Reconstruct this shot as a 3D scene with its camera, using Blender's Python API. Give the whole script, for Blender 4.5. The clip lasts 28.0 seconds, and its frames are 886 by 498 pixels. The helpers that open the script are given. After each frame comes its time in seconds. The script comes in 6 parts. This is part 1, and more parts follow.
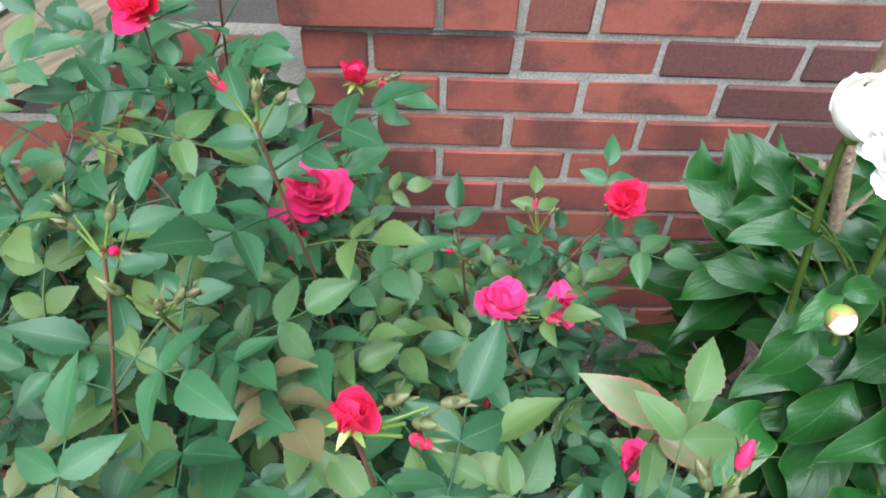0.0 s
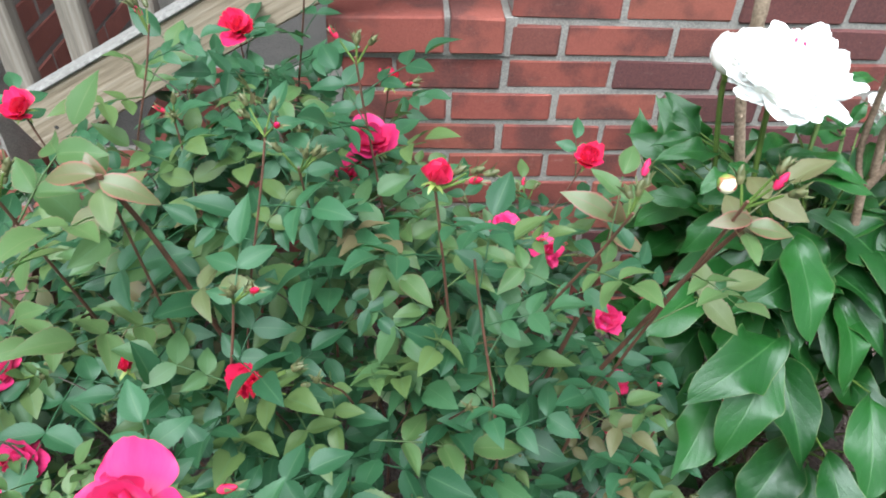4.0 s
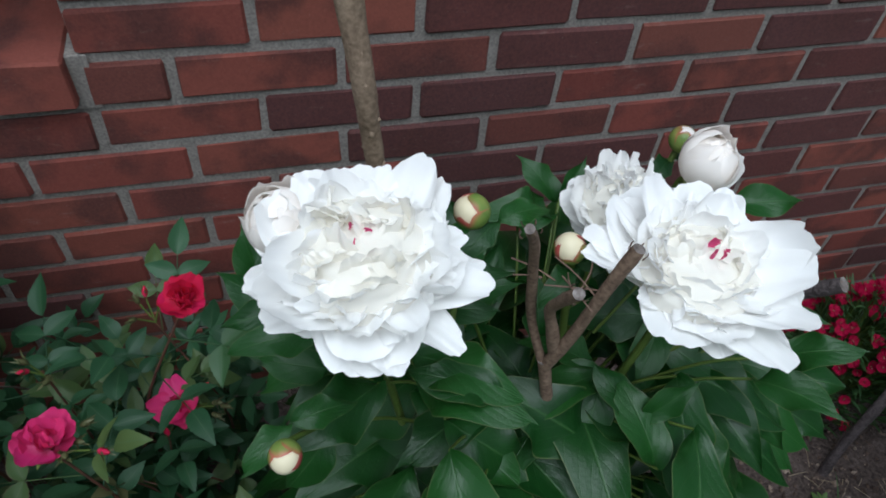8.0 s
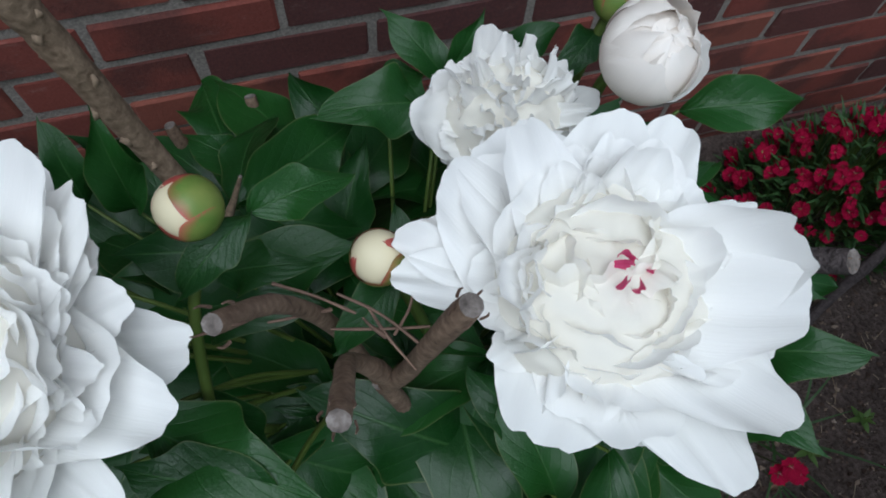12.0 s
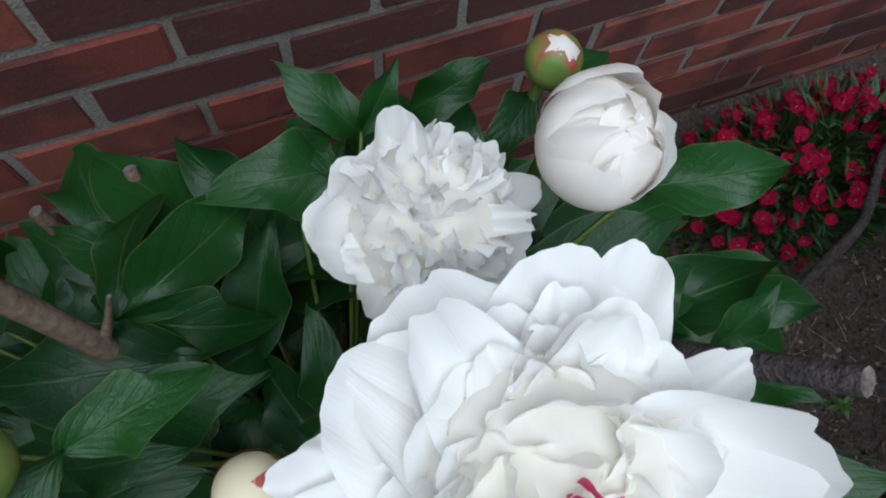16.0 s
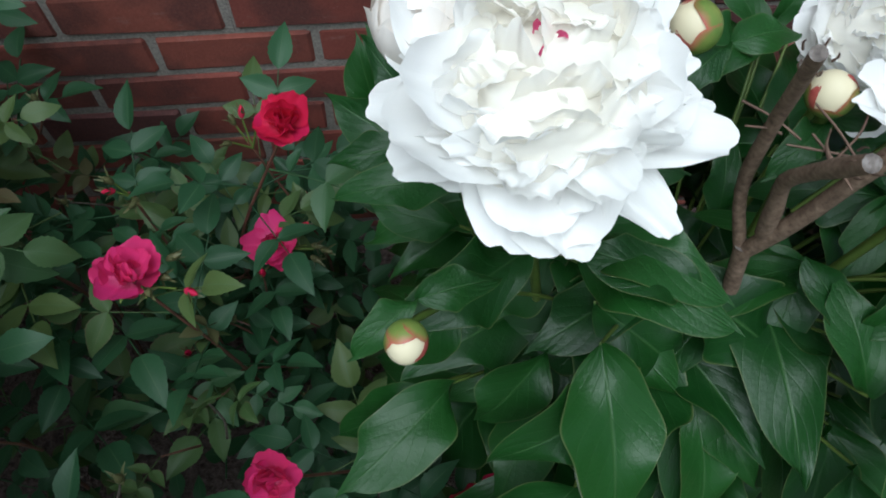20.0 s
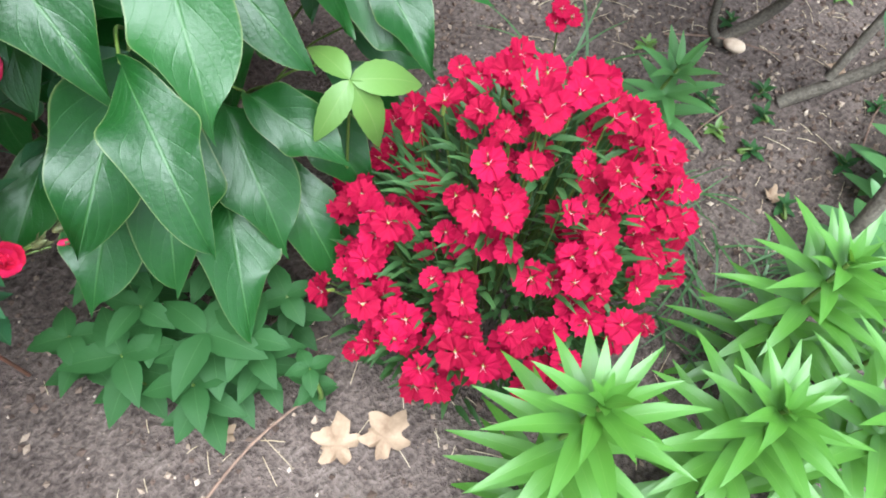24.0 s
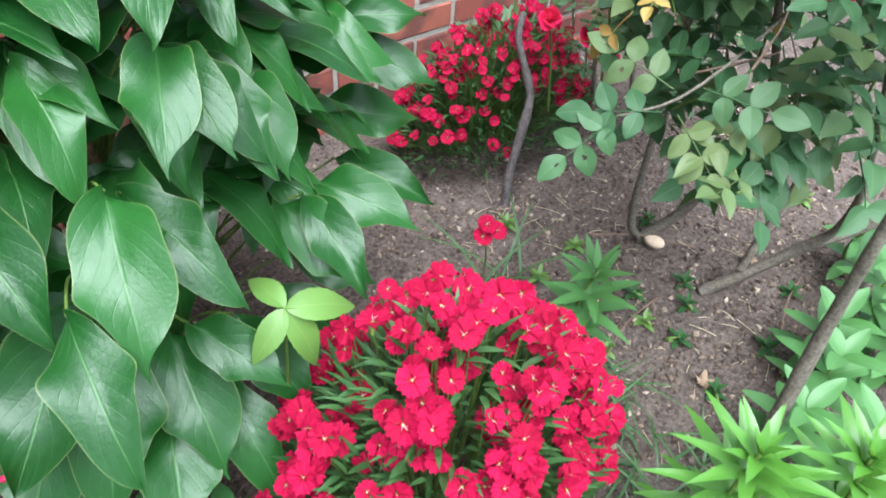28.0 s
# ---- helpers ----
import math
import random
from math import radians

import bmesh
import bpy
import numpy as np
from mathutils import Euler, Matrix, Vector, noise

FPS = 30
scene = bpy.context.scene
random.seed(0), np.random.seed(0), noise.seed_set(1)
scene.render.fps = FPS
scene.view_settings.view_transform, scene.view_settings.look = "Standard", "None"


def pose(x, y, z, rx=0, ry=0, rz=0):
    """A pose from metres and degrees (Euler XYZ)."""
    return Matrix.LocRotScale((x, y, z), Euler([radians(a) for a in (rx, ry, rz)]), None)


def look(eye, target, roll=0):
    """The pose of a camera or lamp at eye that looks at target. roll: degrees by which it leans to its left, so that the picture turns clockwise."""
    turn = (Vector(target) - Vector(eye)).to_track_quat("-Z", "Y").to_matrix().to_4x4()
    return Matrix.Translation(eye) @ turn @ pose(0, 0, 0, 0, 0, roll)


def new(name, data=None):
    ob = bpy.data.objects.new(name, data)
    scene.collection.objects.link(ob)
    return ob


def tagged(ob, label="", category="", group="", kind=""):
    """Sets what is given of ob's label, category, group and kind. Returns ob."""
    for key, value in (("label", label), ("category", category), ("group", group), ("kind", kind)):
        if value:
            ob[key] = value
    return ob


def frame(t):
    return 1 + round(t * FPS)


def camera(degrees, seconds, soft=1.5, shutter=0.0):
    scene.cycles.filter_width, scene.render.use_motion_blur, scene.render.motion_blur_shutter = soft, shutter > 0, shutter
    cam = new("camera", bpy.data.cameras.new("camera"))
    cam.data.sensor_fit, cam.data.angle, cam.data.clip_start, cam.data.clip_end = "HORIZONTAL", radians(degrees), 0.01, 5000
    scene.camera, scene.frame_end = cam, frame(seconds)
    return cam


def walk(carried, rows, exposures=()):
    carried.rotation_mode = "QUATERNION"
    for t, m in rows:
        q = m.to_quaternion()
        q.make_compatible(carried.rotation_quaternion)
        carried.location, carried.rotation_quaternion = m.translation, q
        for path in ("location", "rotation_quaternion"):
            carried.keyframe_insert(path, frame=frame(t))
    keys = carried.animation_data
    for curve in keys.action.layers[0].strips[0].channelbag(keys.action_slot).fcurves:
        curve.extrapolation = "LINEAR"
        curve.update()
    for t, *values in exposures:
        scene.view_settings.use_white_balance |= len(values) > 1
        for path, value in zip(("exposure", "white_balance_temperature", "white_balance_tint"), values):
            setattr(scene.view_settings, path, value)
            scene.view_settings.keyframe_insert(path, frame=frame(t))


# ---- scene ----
cam = camera(63.6, 28.0, soft=1.8, shutter=0.15)
PATH = [
    (0, (-0.126, -0.86, 1.223), (-0.069, 0.462, -0.277), 3.1),
    (0.5, (-0.14, -0.853, 1.258), (-0.129, 0.552, -0.166), 0.1),
    (1, (-0.184, -0.903, 1.28), (-0.284, 0.503, -0.138), -2.0),
    (1.5, (-0.233, -1.026, 1.28), (-0.383, 0.403, -0.112), -1.7),
    (2, (-0.236, -1.135, 1.276), (-0.422, 0.322, -0.082), -0.6),
    (2.5, (-0.226, -1.226, 1.26), (-0.516, 0.248, -0.059), -1.5),
    (4.5, (-0.14, -1.196, 1.268), (0.045, 0.336, -0.004), 3.3),
    (5, (-0.011, -1.157, 1.265), (0.116, 0.41, 0.029), 4.9),
    (5.5, (0.146, -1.079, 1.279), (0.194, 0.392, -0.075), 3.6),
    (6, (0.155, -1.009, 1.294), (0.23, 0.461, -0.06), -1.1),
    (6.5, (0.141, -0.973, 1.337), (0.37, 0.529, 0.038), 0.2),
    (7, (0.16, -0.941, 1.352), (0.492, 0.464, -0.032), 0.6),
    (7.5, (0.174, -0.877, 1.325), (0.551, 0.502, -0.073), 2.7),
    (8, (0.21, -0.772, 1.259), (0.628, 0.486, -0.238), 6.2),
    (8.5, (0.253, -0.674, 1.219), (0.6, 0.429, -0.413), 7.0),
    (9, (0.255, -0.617, 1.191), (0.479, 0.387, -0.524), 6.5),
    (9.5, (0.253, -0.587, 1.172), (0.446, 0.364, -0.576), 5.8),
    (10, (0.249, -0.556, 1.191), (0.372, 0.314, -0.606), 4.2),
    (10.5, (0.275, -0.551, 1.193), (0.468, 0.302, -0.606), 8.1),
    (11, (0.325, -0.553, 1.184), (0.581, 0.227, -0.64), 8.0),
    (11.5, (0.37, -0.563, 1.17), (0.658, 0.188, -0.661), 7.2),
    (12, (0.396, -0.573, 1.144), (0.71, 0.179, -0.682), 7.6),
    (12.5, (0.421, -0.558, 1.132), (0.753, 0.088, -0.732), 8.7),
    (13, (0.437, -0.547, 1.13), (0.767, 0.067, -0.745), 8.5),
    (13.5, (0.435, -0.492, 1.13), (0.809, 0.07, -0.753), 13.0),
    (15.5, (0.463, -0.444, 1.073), (0.979, 0.162, -0.762), 19.3),
    (16, (0.454, -0.479, 1.099), (0.832, 0.155, -0.76), 10.3),
    (16.5, (0.437, -0.528, 1.125), (0.729, 0.129, -0.742), 4.5),
    (17, (0.424, -0.557, 1.13), (0.663, 0.084, -0.749), 1.6),
    (17.5, (0.422, -0.563, 1.133), (0.609, 0.067, -0.756), -1.6),
    (18, (0.377, -0.554, 1.134), (0.521, 0.083, -0.756), -0.6),
    (18.5, (0.307, -0.554, 1.145), (0.339, 0.106, -0.743), -5.3),
    (19, (0.247, -0.58, 1.148), (0.256, 0.161, -0.71), -1.9),
    (19.5, (0.216, -0.615, 1.152), (0.265, 0.195, -0.676), 0.9),
    (20, (0.189, -0.681, 1.142), (0.31, 0.271, -0.613), 2.3),
    (20.5, (0.181, -0.795, 1.182), (0.35, 0.337, -0.458), -1.8),
    (21, (0.206, -0.926, 1.197), (0.48, 0.225, -0.415), -1.9),
    (21.5, (0.206, -1.006, 1.181), (0.562, 0.19, -0.382), -0.7),
    (22, (0.241, -1.076, 1.126), (0.741, 0.085, -0.424), 1.4),
    (22.5, (0.293, -1.136, 1.06), (0.848, -0.044, -0.521), 2.6),
    (24.5, (0.345, -1.063, 0.805), (1.084, -0.326, -0.902), 9.5),
    (25, (0.378, -1.009, 0.804), (1.248, -0.189, -0.799), 9.5),
    (25.5, (0.396, -0.975, 0.836), (1.435, -0.045, -0.598), 10.3),
    (26, (0.422, -0.943, 0.862), (1.546, 0.009, -0.491), 9.1),
    (26.5, (0.433, -0.926, 0.88), (1.602, 0.064, -0.406), 8.1),
    (27, (0.431, -0.935, 0.891), (1.581, 0.064, -0.404), 7.0),
    (27.5, (0.391, -1.015, 0.888), (1.426, 0.019, -0.476), 6.5),
    (28, (0.356, -1.135, 0.9), (1.302, -0.051, -0.489), 4.8),
]
EXPOSURES = [(0, 1.30, 5700, 3), (5, 1.06, 5700, 3), (6.2, 0.46, 5700, 3), (7, 0.03, 5600, 4), (8, -0.76, 5550, 6), (9, -0.92, 5550, 6), (11, -0.96, 5550, 6), (13, -1.06, 5550, 6), (16, -0.92, 5550, 6), (18, -1.08, 5550, 6), (19, -1.13, 5550, 5), (20, -0.58, 5600, 3), (20.7, 0.22, 5700, 3), (21.5, 1.10, 5750, 2), (22.2, 1.42, 5700, 2), (24.5, 1.54, 5650, 2), (28, 1.62, 5700, 2)]
walk(cam, [(t, look(eye, target, roll)) for t, eye, target, roll in PATH], EXPOSURES)

# ---- world and light: a bright overcast day, soft light from above and behind the viewer ----
world = bpy.data.worlds.new("world")
scene.world = world
world.use_nodes = True
wn, wl = world.node_tree.nodes, world.node_tree.links
sky = wn.new("ShaderNodeTexSky")
sky.sky_type, sky.sun_disc = "NISHITA", False
sky.sun_elevation, sky.sun_rotation = radians(68), radians(197)
sky.air_density, sky.dust_density, sky.ozone_density = 1.0, 4.0, 1.0
grey = wn.new("ShaderNodeHueSaturation")
grey.inputs["Saturation"].default_value = 0.35
wl.new(sky.outputs[0], grey.inputs["Color"])
wl.new(grey.outputs[0], wn["Background"].inputs[0])
wn["Background"].inputs[1].default_value = 0.14
sun = new("sun", bpy.data.lights.new("sun", "SUN"))
sun.data.energy, sun.data.angle, sun.data.color = 4.4, radians(60), (1.0, 0.99, 0.96)
sun.matrix_world = look((-0.5, -1.5, 4.2), (0, 0, 0))


# ---- materials ----
class Mat:
    """A small builder for node materials."""

    def __init__(self, name, rough=0.6, metal=0.0, spec=0.5):
        self.m = bpy.data.materials.new(name)
        self.m.use_nodes = True
        self.n, self.l = self.m.node_tree.nodes, self.m.node_tree.links
        self.b = self.n["Principled BSDF"]
        self.b.inputs["Roughness"].default_value = rough
        self.b.inputs["Metallic"].default_value = metal
        self.b.inputs["Specular IOR Level"].default_value = spec

    def node(self, kind, **ins):
        n = self.n.new("ShaderNode" + kind)
        for k, v in ins.items():
            self.put(n.inputs[k.replace("_", " ")], v)
        return n

    def put(self, socket, v):
        if isinstance(v, bpy.types.NodeSocket):
            self.l.new(v, socket)
        else:
            socket.default_value = v

    def coords(self, which="Object"):
        return self.n.new("ShaderNodeTexCoord").outputs[which]

    def noise(self, scale, detail=4.0, rough=0.6, at=None, stretch=None):
        at = at or self.coords()
        if stretch:
            mp = self.n.new("ShaderNodeMapping")
            self.l.new(at, mp.inputs[0])
            mp.inputs["Scale"].default_value = stretch
            at = mp.outputs[0]
        n = self.node("TexNoise", Scale=scale, Detail=detail, Roughness=rough, Vector=at)
        return n.outputs[0]

    def ramp(self, fac, *stops):
        r = self.n.new("ShaderNodeValToRGB")
        self.l.new(fac, r.inputs[0])
        el = r.color_ramp.elements
        while len(el) < len(stops):
            el.new(0.5)
        for e, (p, c) in zip(el, stops):
            e.position = p
            e.color = (*c, 1) if len(c) == 3 else c
        return r.outputs[0]

    def mix(self, fac, a, b, how="MIX"):
        n = self.n.new("ShaderNodeMix")
        n.data_type, n.blend_type = "RGBA", how
        self.put(n.inputs[0], fac)
        for k, v in ((6, a), (7, b)):
            self.put(n.inputs[k], (*v, 1) if isinstance(v, tuple) and len(v) == 3 else v)
        return n.outputs[2]

    def math(self, op, a, b=0.0, clamp=False):
        n = self.n.new("ShaderNodeMath")
        n.operation, n.use_clamp = op, clamp
        self.put(n.inputs[0], a)
        self.put(n.inputs[1], b)
        return n.outputs[0]

    def random(self):
        return self.n.new("ShaderNodeObjectInfo").outputs["Random"]

    def island(self):
        return self.n.new("ShaderNodeNewGeometry").outputs["Random Per Island"]

    def colour(self, c):
        self.put(self.b.inputs["Base Color"], (*c, 1) if isinstance(c, tuple) else c)
        return self

    def rough(self, v):
        self.put(self.b.inputs["Roughness"], v)
        return self

    def bump(self, height, strength=0.4, distance=0.002):
        n = self.node("Bump", Height=height, Strength=strength, Distance=distance)
        self.l.new(n.outputs[0], self.b.inputs["Normal"])
        return self

    def thin(self, colour, amount):
        """Lets light shine through a leaf or a petal."""
        t, mx = self.n.new("ShaderNodeBsdfTranslucent"), self.n.new("ShaderNodeMixShader")
        self.put(t.inputs[0], (*colour, 1) if isinstance(colour, tuple) else colour)
        mx.inputs[0].default_value = amount
        self.l.new(self.b.outputs[0], mx.inputs[1])
        self.l.new(t.outputs[0], mx.inputs[2])
        self.l.new(mx.outputs[0], self.n["Material Output"].inputs[0])
        return self


def leaf_material(name, dark, light, vein, rough, through_colour, veins=9.0, tint=None, island=False, spec=0.5, edge=None, relief=0.35, sides=0.16, rim=0.455, slant=0.55):
    """A leaf with midrib and side veins along its own length, lighter and darker from leaf to leaf."""
    m = Mat(name, rough, 0.0, spec)
    uv = m.node("SeparateXYZ", Vector=m.coords("UV"))
    u, v = uv.outputs[0], uv.outputs[1]
    off = m.math("ABSOLUTE", m.math("SUBTRACT", u, 0.5))
    rnd = m.island() if island else m.random()
    base = m.mix(rnd, dark, light)
    base = m.mix(m.math("MULTIPLY", m.noise(25, 3), 0.5), base, light)
    if tint:
        base = m.mix(m.ramp(rnd, (0.70, (0, 0, 0)), (0.92, (1, 1, 1))), base, tint)
    phase = m.math("SUBTRACT", m.math("MULTIPLY", v, veins), m.math("MULTIPLY", off, veins * slant))
    wave = m.math("ABSOLUTE", m.math("SUBTRACT", m.math("FRACT", phase), 0.5))
    side = m.ramp(wave, (0.0, (1, 1, 1)), (0.06, (0, 0, 0)))
    mid = m.ramp(off, (0.008, (1, 1, 1)), (0.026, (0, 0, 0)))
    lines = m.math("ADD", m.math("MULTIPLY", side, sides), m.math("MULTIPLY", mid, 0.7), True)
    col = m.mix(lines, base, vein)
    if edge:
        col = m.mix(m.ramp(off, (rim, (0, 0, 0)), (0.5, (1, 1, 1))), col, edge)
    m.colour(col)
    quilt = m.math("SUBTRACT", m.math("MULTIPLY", wave, 0.3), m.math("MULTIPLY", lines, 0.5))
    m.bump(m.math("ADD", m.math("MULTIPLY", quilt, 0.6), m.math("MULTIPLY", m.noise(40, 3), 0.5 * relief)), relief, 0.002)
    m.rough(m.ramp(m.noise(18, 3), (0.3, (rough - 0.02,) * 3), (0.7, (rough + 0.06,) * 3)))
    return m.thin(through_colour, 0.22).m


def brick_material(name, stops, burnt):
    m = Mat(name, 0.85, spec=0.3)
    rnd = m.random()
    base = m.ramp(rnd, *stops)
    shift = m.node("CombineXYZ", X=m.math("MULTIPLY", rnd, 37.0), Y=m.math("MULTIPLY", rnd, 11.0), Z=0.0)
    at = m.node("VectorMath", Vector=m.coords())
    m.l.new(shift.outputs[0], at.inputs[1])
    burn = m.ramp(m.noise(9, 3, 0.55, at.outputs[0]), (0.47, (0, 0, 0)), (0.60, (1, 1, 1)))
    col = m.mix(m.math("MULTIPLY", burn, burnt), base, (0.040, 0.022, 0.022))
    grain = m.noise(260, 5, 0.7, at.outputs[0])
    col = m.mix(0.28, col, m.ramp(grain, (0.3, (0.08, 0.024, 0.02)), (0.7, (0.29, 0.095, 0.068))))
    fleck = m.ramp(m.noise(420, 2, 0.5, at.outputs[0]), (0.74, (0, 0, 0)), (0.80, (1, 1, 1)))
    col = m.mix(m.math("MULTIPLY", fleck, 0.55), col, (0.42, 0.36, 0.32))
    smear = m.ramp(m.noise(22, 6, 0.75, at.outputs[0], (1, 1, 2.4)), (0.60, (0, 0, 0)), (0.80, (1, 1, 1)))
    col = m.mix(m.math("MULTIPLY", smear, 0.28), col, (0.40, 0.33, 0.29))
    m.colour(col)
    m.bump(m.math("ADD", grain, m.math("MULTIPLY", m.noise(45, 4, 0.6, at.outputs[0]), 0.8)), 0.5, 0.0022)
    return m.m


def simple(name, rough, stops, scale, detail=5.0, bump=0.3, dist=0.002, stretch=None, spec=0.4, fine=None):
    m = Mat(name, rough, spec=spec)
    n = m.noise(scale, detail, 0.65, None, stretch)
    col = m.ramp(n, *stops)
    h = n
    if fine:
        g = m.noise(fine, 3, 0.6)
        col = m.mix(0.45, col, m.ramp(g, (0.3, tuple(c * 0.55 for c in stops[0][1])), (0.7, tuple(min(1, c * 1.35) for c in stops[-1][1]))))
        h = m.math("ADD", n, g)
    m.colour(col).bump(h, bump, dist)
    return m.m


BRICK = brick_material("brick", [(0.0, (0.157, 0.041, 0.033)), (0.35, (0.207, 0.053, 0.040)), (0.7, (0.251, 0.078, 0.053)), (0.85, (0.188, 0.066, 0.047)), (1.0, (0.095, 0.032, 0.029))], 0.8)
BURNT_BRICK = brick_material("burnt_brick", [(0.0, (0.067, 0.029, 0.031)), (0.5, (0.050, 0.027, 0.031)), (1.0, (0.083, 0.027, 0.026))], 0.5)
PALE_BRICK = brick_material("weathered_brick", [(0.0, (0.197, 0.070, 0.051)), (0.5, (0.246, 0.086, 0.064)), (1.0, (0.180, 0.061, 0.048))], 0.2)
PAVING = brick_material("paving_brick", [(0.0, (0.150, 0.092, 0.078)), (0.5, (0.188, 0.124, 0.108)), (1.0, (0.135, 0.080, 0.070))], 0.35)
MORTAR = simple("mortar", 0.95, [(0.25, (0.152, 0.136, 0.120)), (0.55, (0.240, 0.216, 0.192)), (0.8, (0.320, 0.292, 0.260))], 30, 6, 0.6, 0.003, fine=300)
# concrete of the stair steps, darkened to stand in for shade below the rail
SHADED_CONCRETE = simple("shaded_concrete", 0.95, [(0.25, (0.030, 0.026, 0.024)), (0.55, (0.055, 0.049, 0.044)), (0.8, (0.090, 0.082, 0.074))], 12, 6, 0.4, 0.002, fine=200)
WOOD = simple("weathered_wood", 0.8, [(0.30, (0.112, 0.082, 0.053)), (0.5, (0.249, 0.194, 0.133)), (0.70, (0.327, 0.271, 0.206))], 9, 8, 0.6, 0.003, (0.6, 16, 16))
GREY_WOOD = simple("grey_wood", 0.85, [(0.25, (0.088, 0.080, 0.072)), (0.5, (0.172, 0.158, 0.144)), (0.75, (0.265, 0.248, 0.228))], 9, 8, 0.6, 0.003, (16, 16, 0.6))
PICKET = simple("picket_wood", 0.85, [(0.25, (0.085, 0.068, 0.053)), (0.5, (0.165, 0.138, 0.110)), (0.75, (0.27, 0.235, 0.195))], 9, 8, 0.6, 0.003, (16, 16, 0.6))
BARK = simple("bark", 0.85, [(0.25, (0.062, 0.037, 0.024)), (0.5, (0.140, 0.088, 0.058)), (0.75, (0.250, 0.175, 0.122))], 55, 7, 0.5, 0.002, fine=260)
STAKE = simple("stake_bark", 0.8, [(0.25, (0.122, 0.080, 0.050)), (0.5, (0.230, 0.160, 0.106)), (0.75, (0.335, 0.252, 0.176))], 40, 6, 0.5, 0.002, (1, 1, 0.4), fine=200)
DARK_BARK = simple("dark_bark", 0.85, [(0.25, (0.018, 0.013, 0.014)), (0.5, (0.048, 0.036, 0.037)), (0.75, (0.12, 0.098, 0.096))], 45, 7, 0.8, 0.004, fine=240)
CUT = simple("cut_wood", 0.85, [(0.3, (0.05, 0.04, 0.035)), (0.55, (0.16, 0.135, 0.12)), (0.8, (0.34, 0.31, 0.29))], 160, 4, 0.6, 0.002)
STONE = simple("carved_stone", 0.9, [(0.25, (0.086, 0.069, 0.053)), (0.55, (0.163, 0.133, 0.103)), (0.8, (0.249, 0.215, 0.172))], 30, 6, 0.6, 0.003, fine=220)
HOLLOW = simple("dark_hollow", 0.95, [(0.3, (0.02, 0.018, 0.016)), (0.8, (0.05, 0.045, 0.04))], 30)
SOIL = simple("soil", 0.95, [(0.25, (0.022, 0.014, 0.012)), (0.5, (0.066, 0.046, 0.040)), (0.75, (0.160, 0.124, 0.108))], 24, 9, 1.0, 0.012, fine=130, spec=0.25)
CHIPS = Mat("soil_crumbs", 0.95, spec=0.2)
CHIPS.colour(CHIPS.ramp(CHIPS.island(), (0.0, (0.048, 0.031, 0.024)), (0.5, (0.107, 0.072, 0.057)), (0.72, (0.167, 0.120, 0.093)), (0.93, (0.287, 0.217, 0.166)), (1.0, (0.380, 0.310, 0.254)))).bump(CHIPS.noise(200), 0.5)
CHIPS = CHIPS.m
LAWN = simple("lawn_ground", 0.95, [(0.3, (0.035, 0.06, 0.018)), (0.6, (0.06, 0.095, 0.03)), (0.8, (0.10, 0.10, 0.05))], 5, 8, 0.8, 0.02, fine=60)
PEONY_LEAF = leaf_material("peony_leaf", (0.006, 0.033, 0.006), (0.018, 0.077, 0.013), (0.042, 0.108, 0.029), 0.33, (0.028, 0.140, 0.011), 7, spec=0.36, relief=0.65, sides=0.24, edge=(0.10, 0.135, 0.045), rim=0.478, slant=0.8)
ROSE_LEAF = leaf_material("rose_leaf", (0.009, 0.037, 0.015), (0.036, 0.101, 0.042), (0.068, 0.125, 0.056), 0.46, (0.058, 0.172, 0.030), 10, tint=(0.072, 0.110, 0.032), spec=0.32, relief=0.25)
ROSE_PALE = leaf_material("young_rose_leaf", (0.037, 0.083, 0.024), (0.080, 0.130, 0.042), (0.112, 0.138, 0.058), 0.5, (0.145, 0.210, 0.058), 10, spec=0.28, tint=(0.108, 0.088, 0.042), edge=(0.144, 0.086, 0.058), relief=0.2)
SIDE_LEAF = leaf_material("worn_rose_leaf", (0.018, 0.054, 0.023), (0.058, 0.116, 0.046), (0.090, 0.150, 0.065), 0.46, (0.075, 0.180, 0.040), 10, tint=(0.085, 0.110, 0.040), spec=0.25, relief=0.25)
YELLOWING = leaf_material("yellowing_leaf", (0.17, 0.075, 0.022), (0.26, 0.18, 0.045), (0.30, 0.22, 0.08), 0.55, (0.4, 0.28, 0.05), 9, spec=0.3, relief=0.25)
BIG_PALE = leaf_material("large_young_leaf", (0.105, 0.118, 0.066), (0.165, 0.168, 0.102), (0.19, 0.120, 0.090), 0.5, (0.20, 0.195, 0.11), 7, edge=(0.208, 0.096, 0.076), relief=0.08)
BRONZE_LEAF = leaf_material("bronze_young_leaf", (0.104, 0.062, 0.032), (0.080, 0.106, 0.036), (0.160, 0.070, 0.045), 0.42, (0.150, 0.100, 0.036), 9, spec=0.45, edge=(0.240, 0.062, 0.052), rim=0.40, relief=0.2)
LIME_LEAF = leaf_material("lime_leaf", (0.055, 0.125, 0.022), (0.110, 0.190, 0.040), (0.14, 0.21, 0.06), 0.45, (0.2, 0.36, 0.04), 8, island=True)
LILY_LEAF = leaf_material("lily_leaf", (0.032, 0.105, 0.012), (0.072, 0.175, 0.022), (0.090, 0.185, 0.030), 0.4, (0.21, 0.40, 0.04), 0.01, island=True)
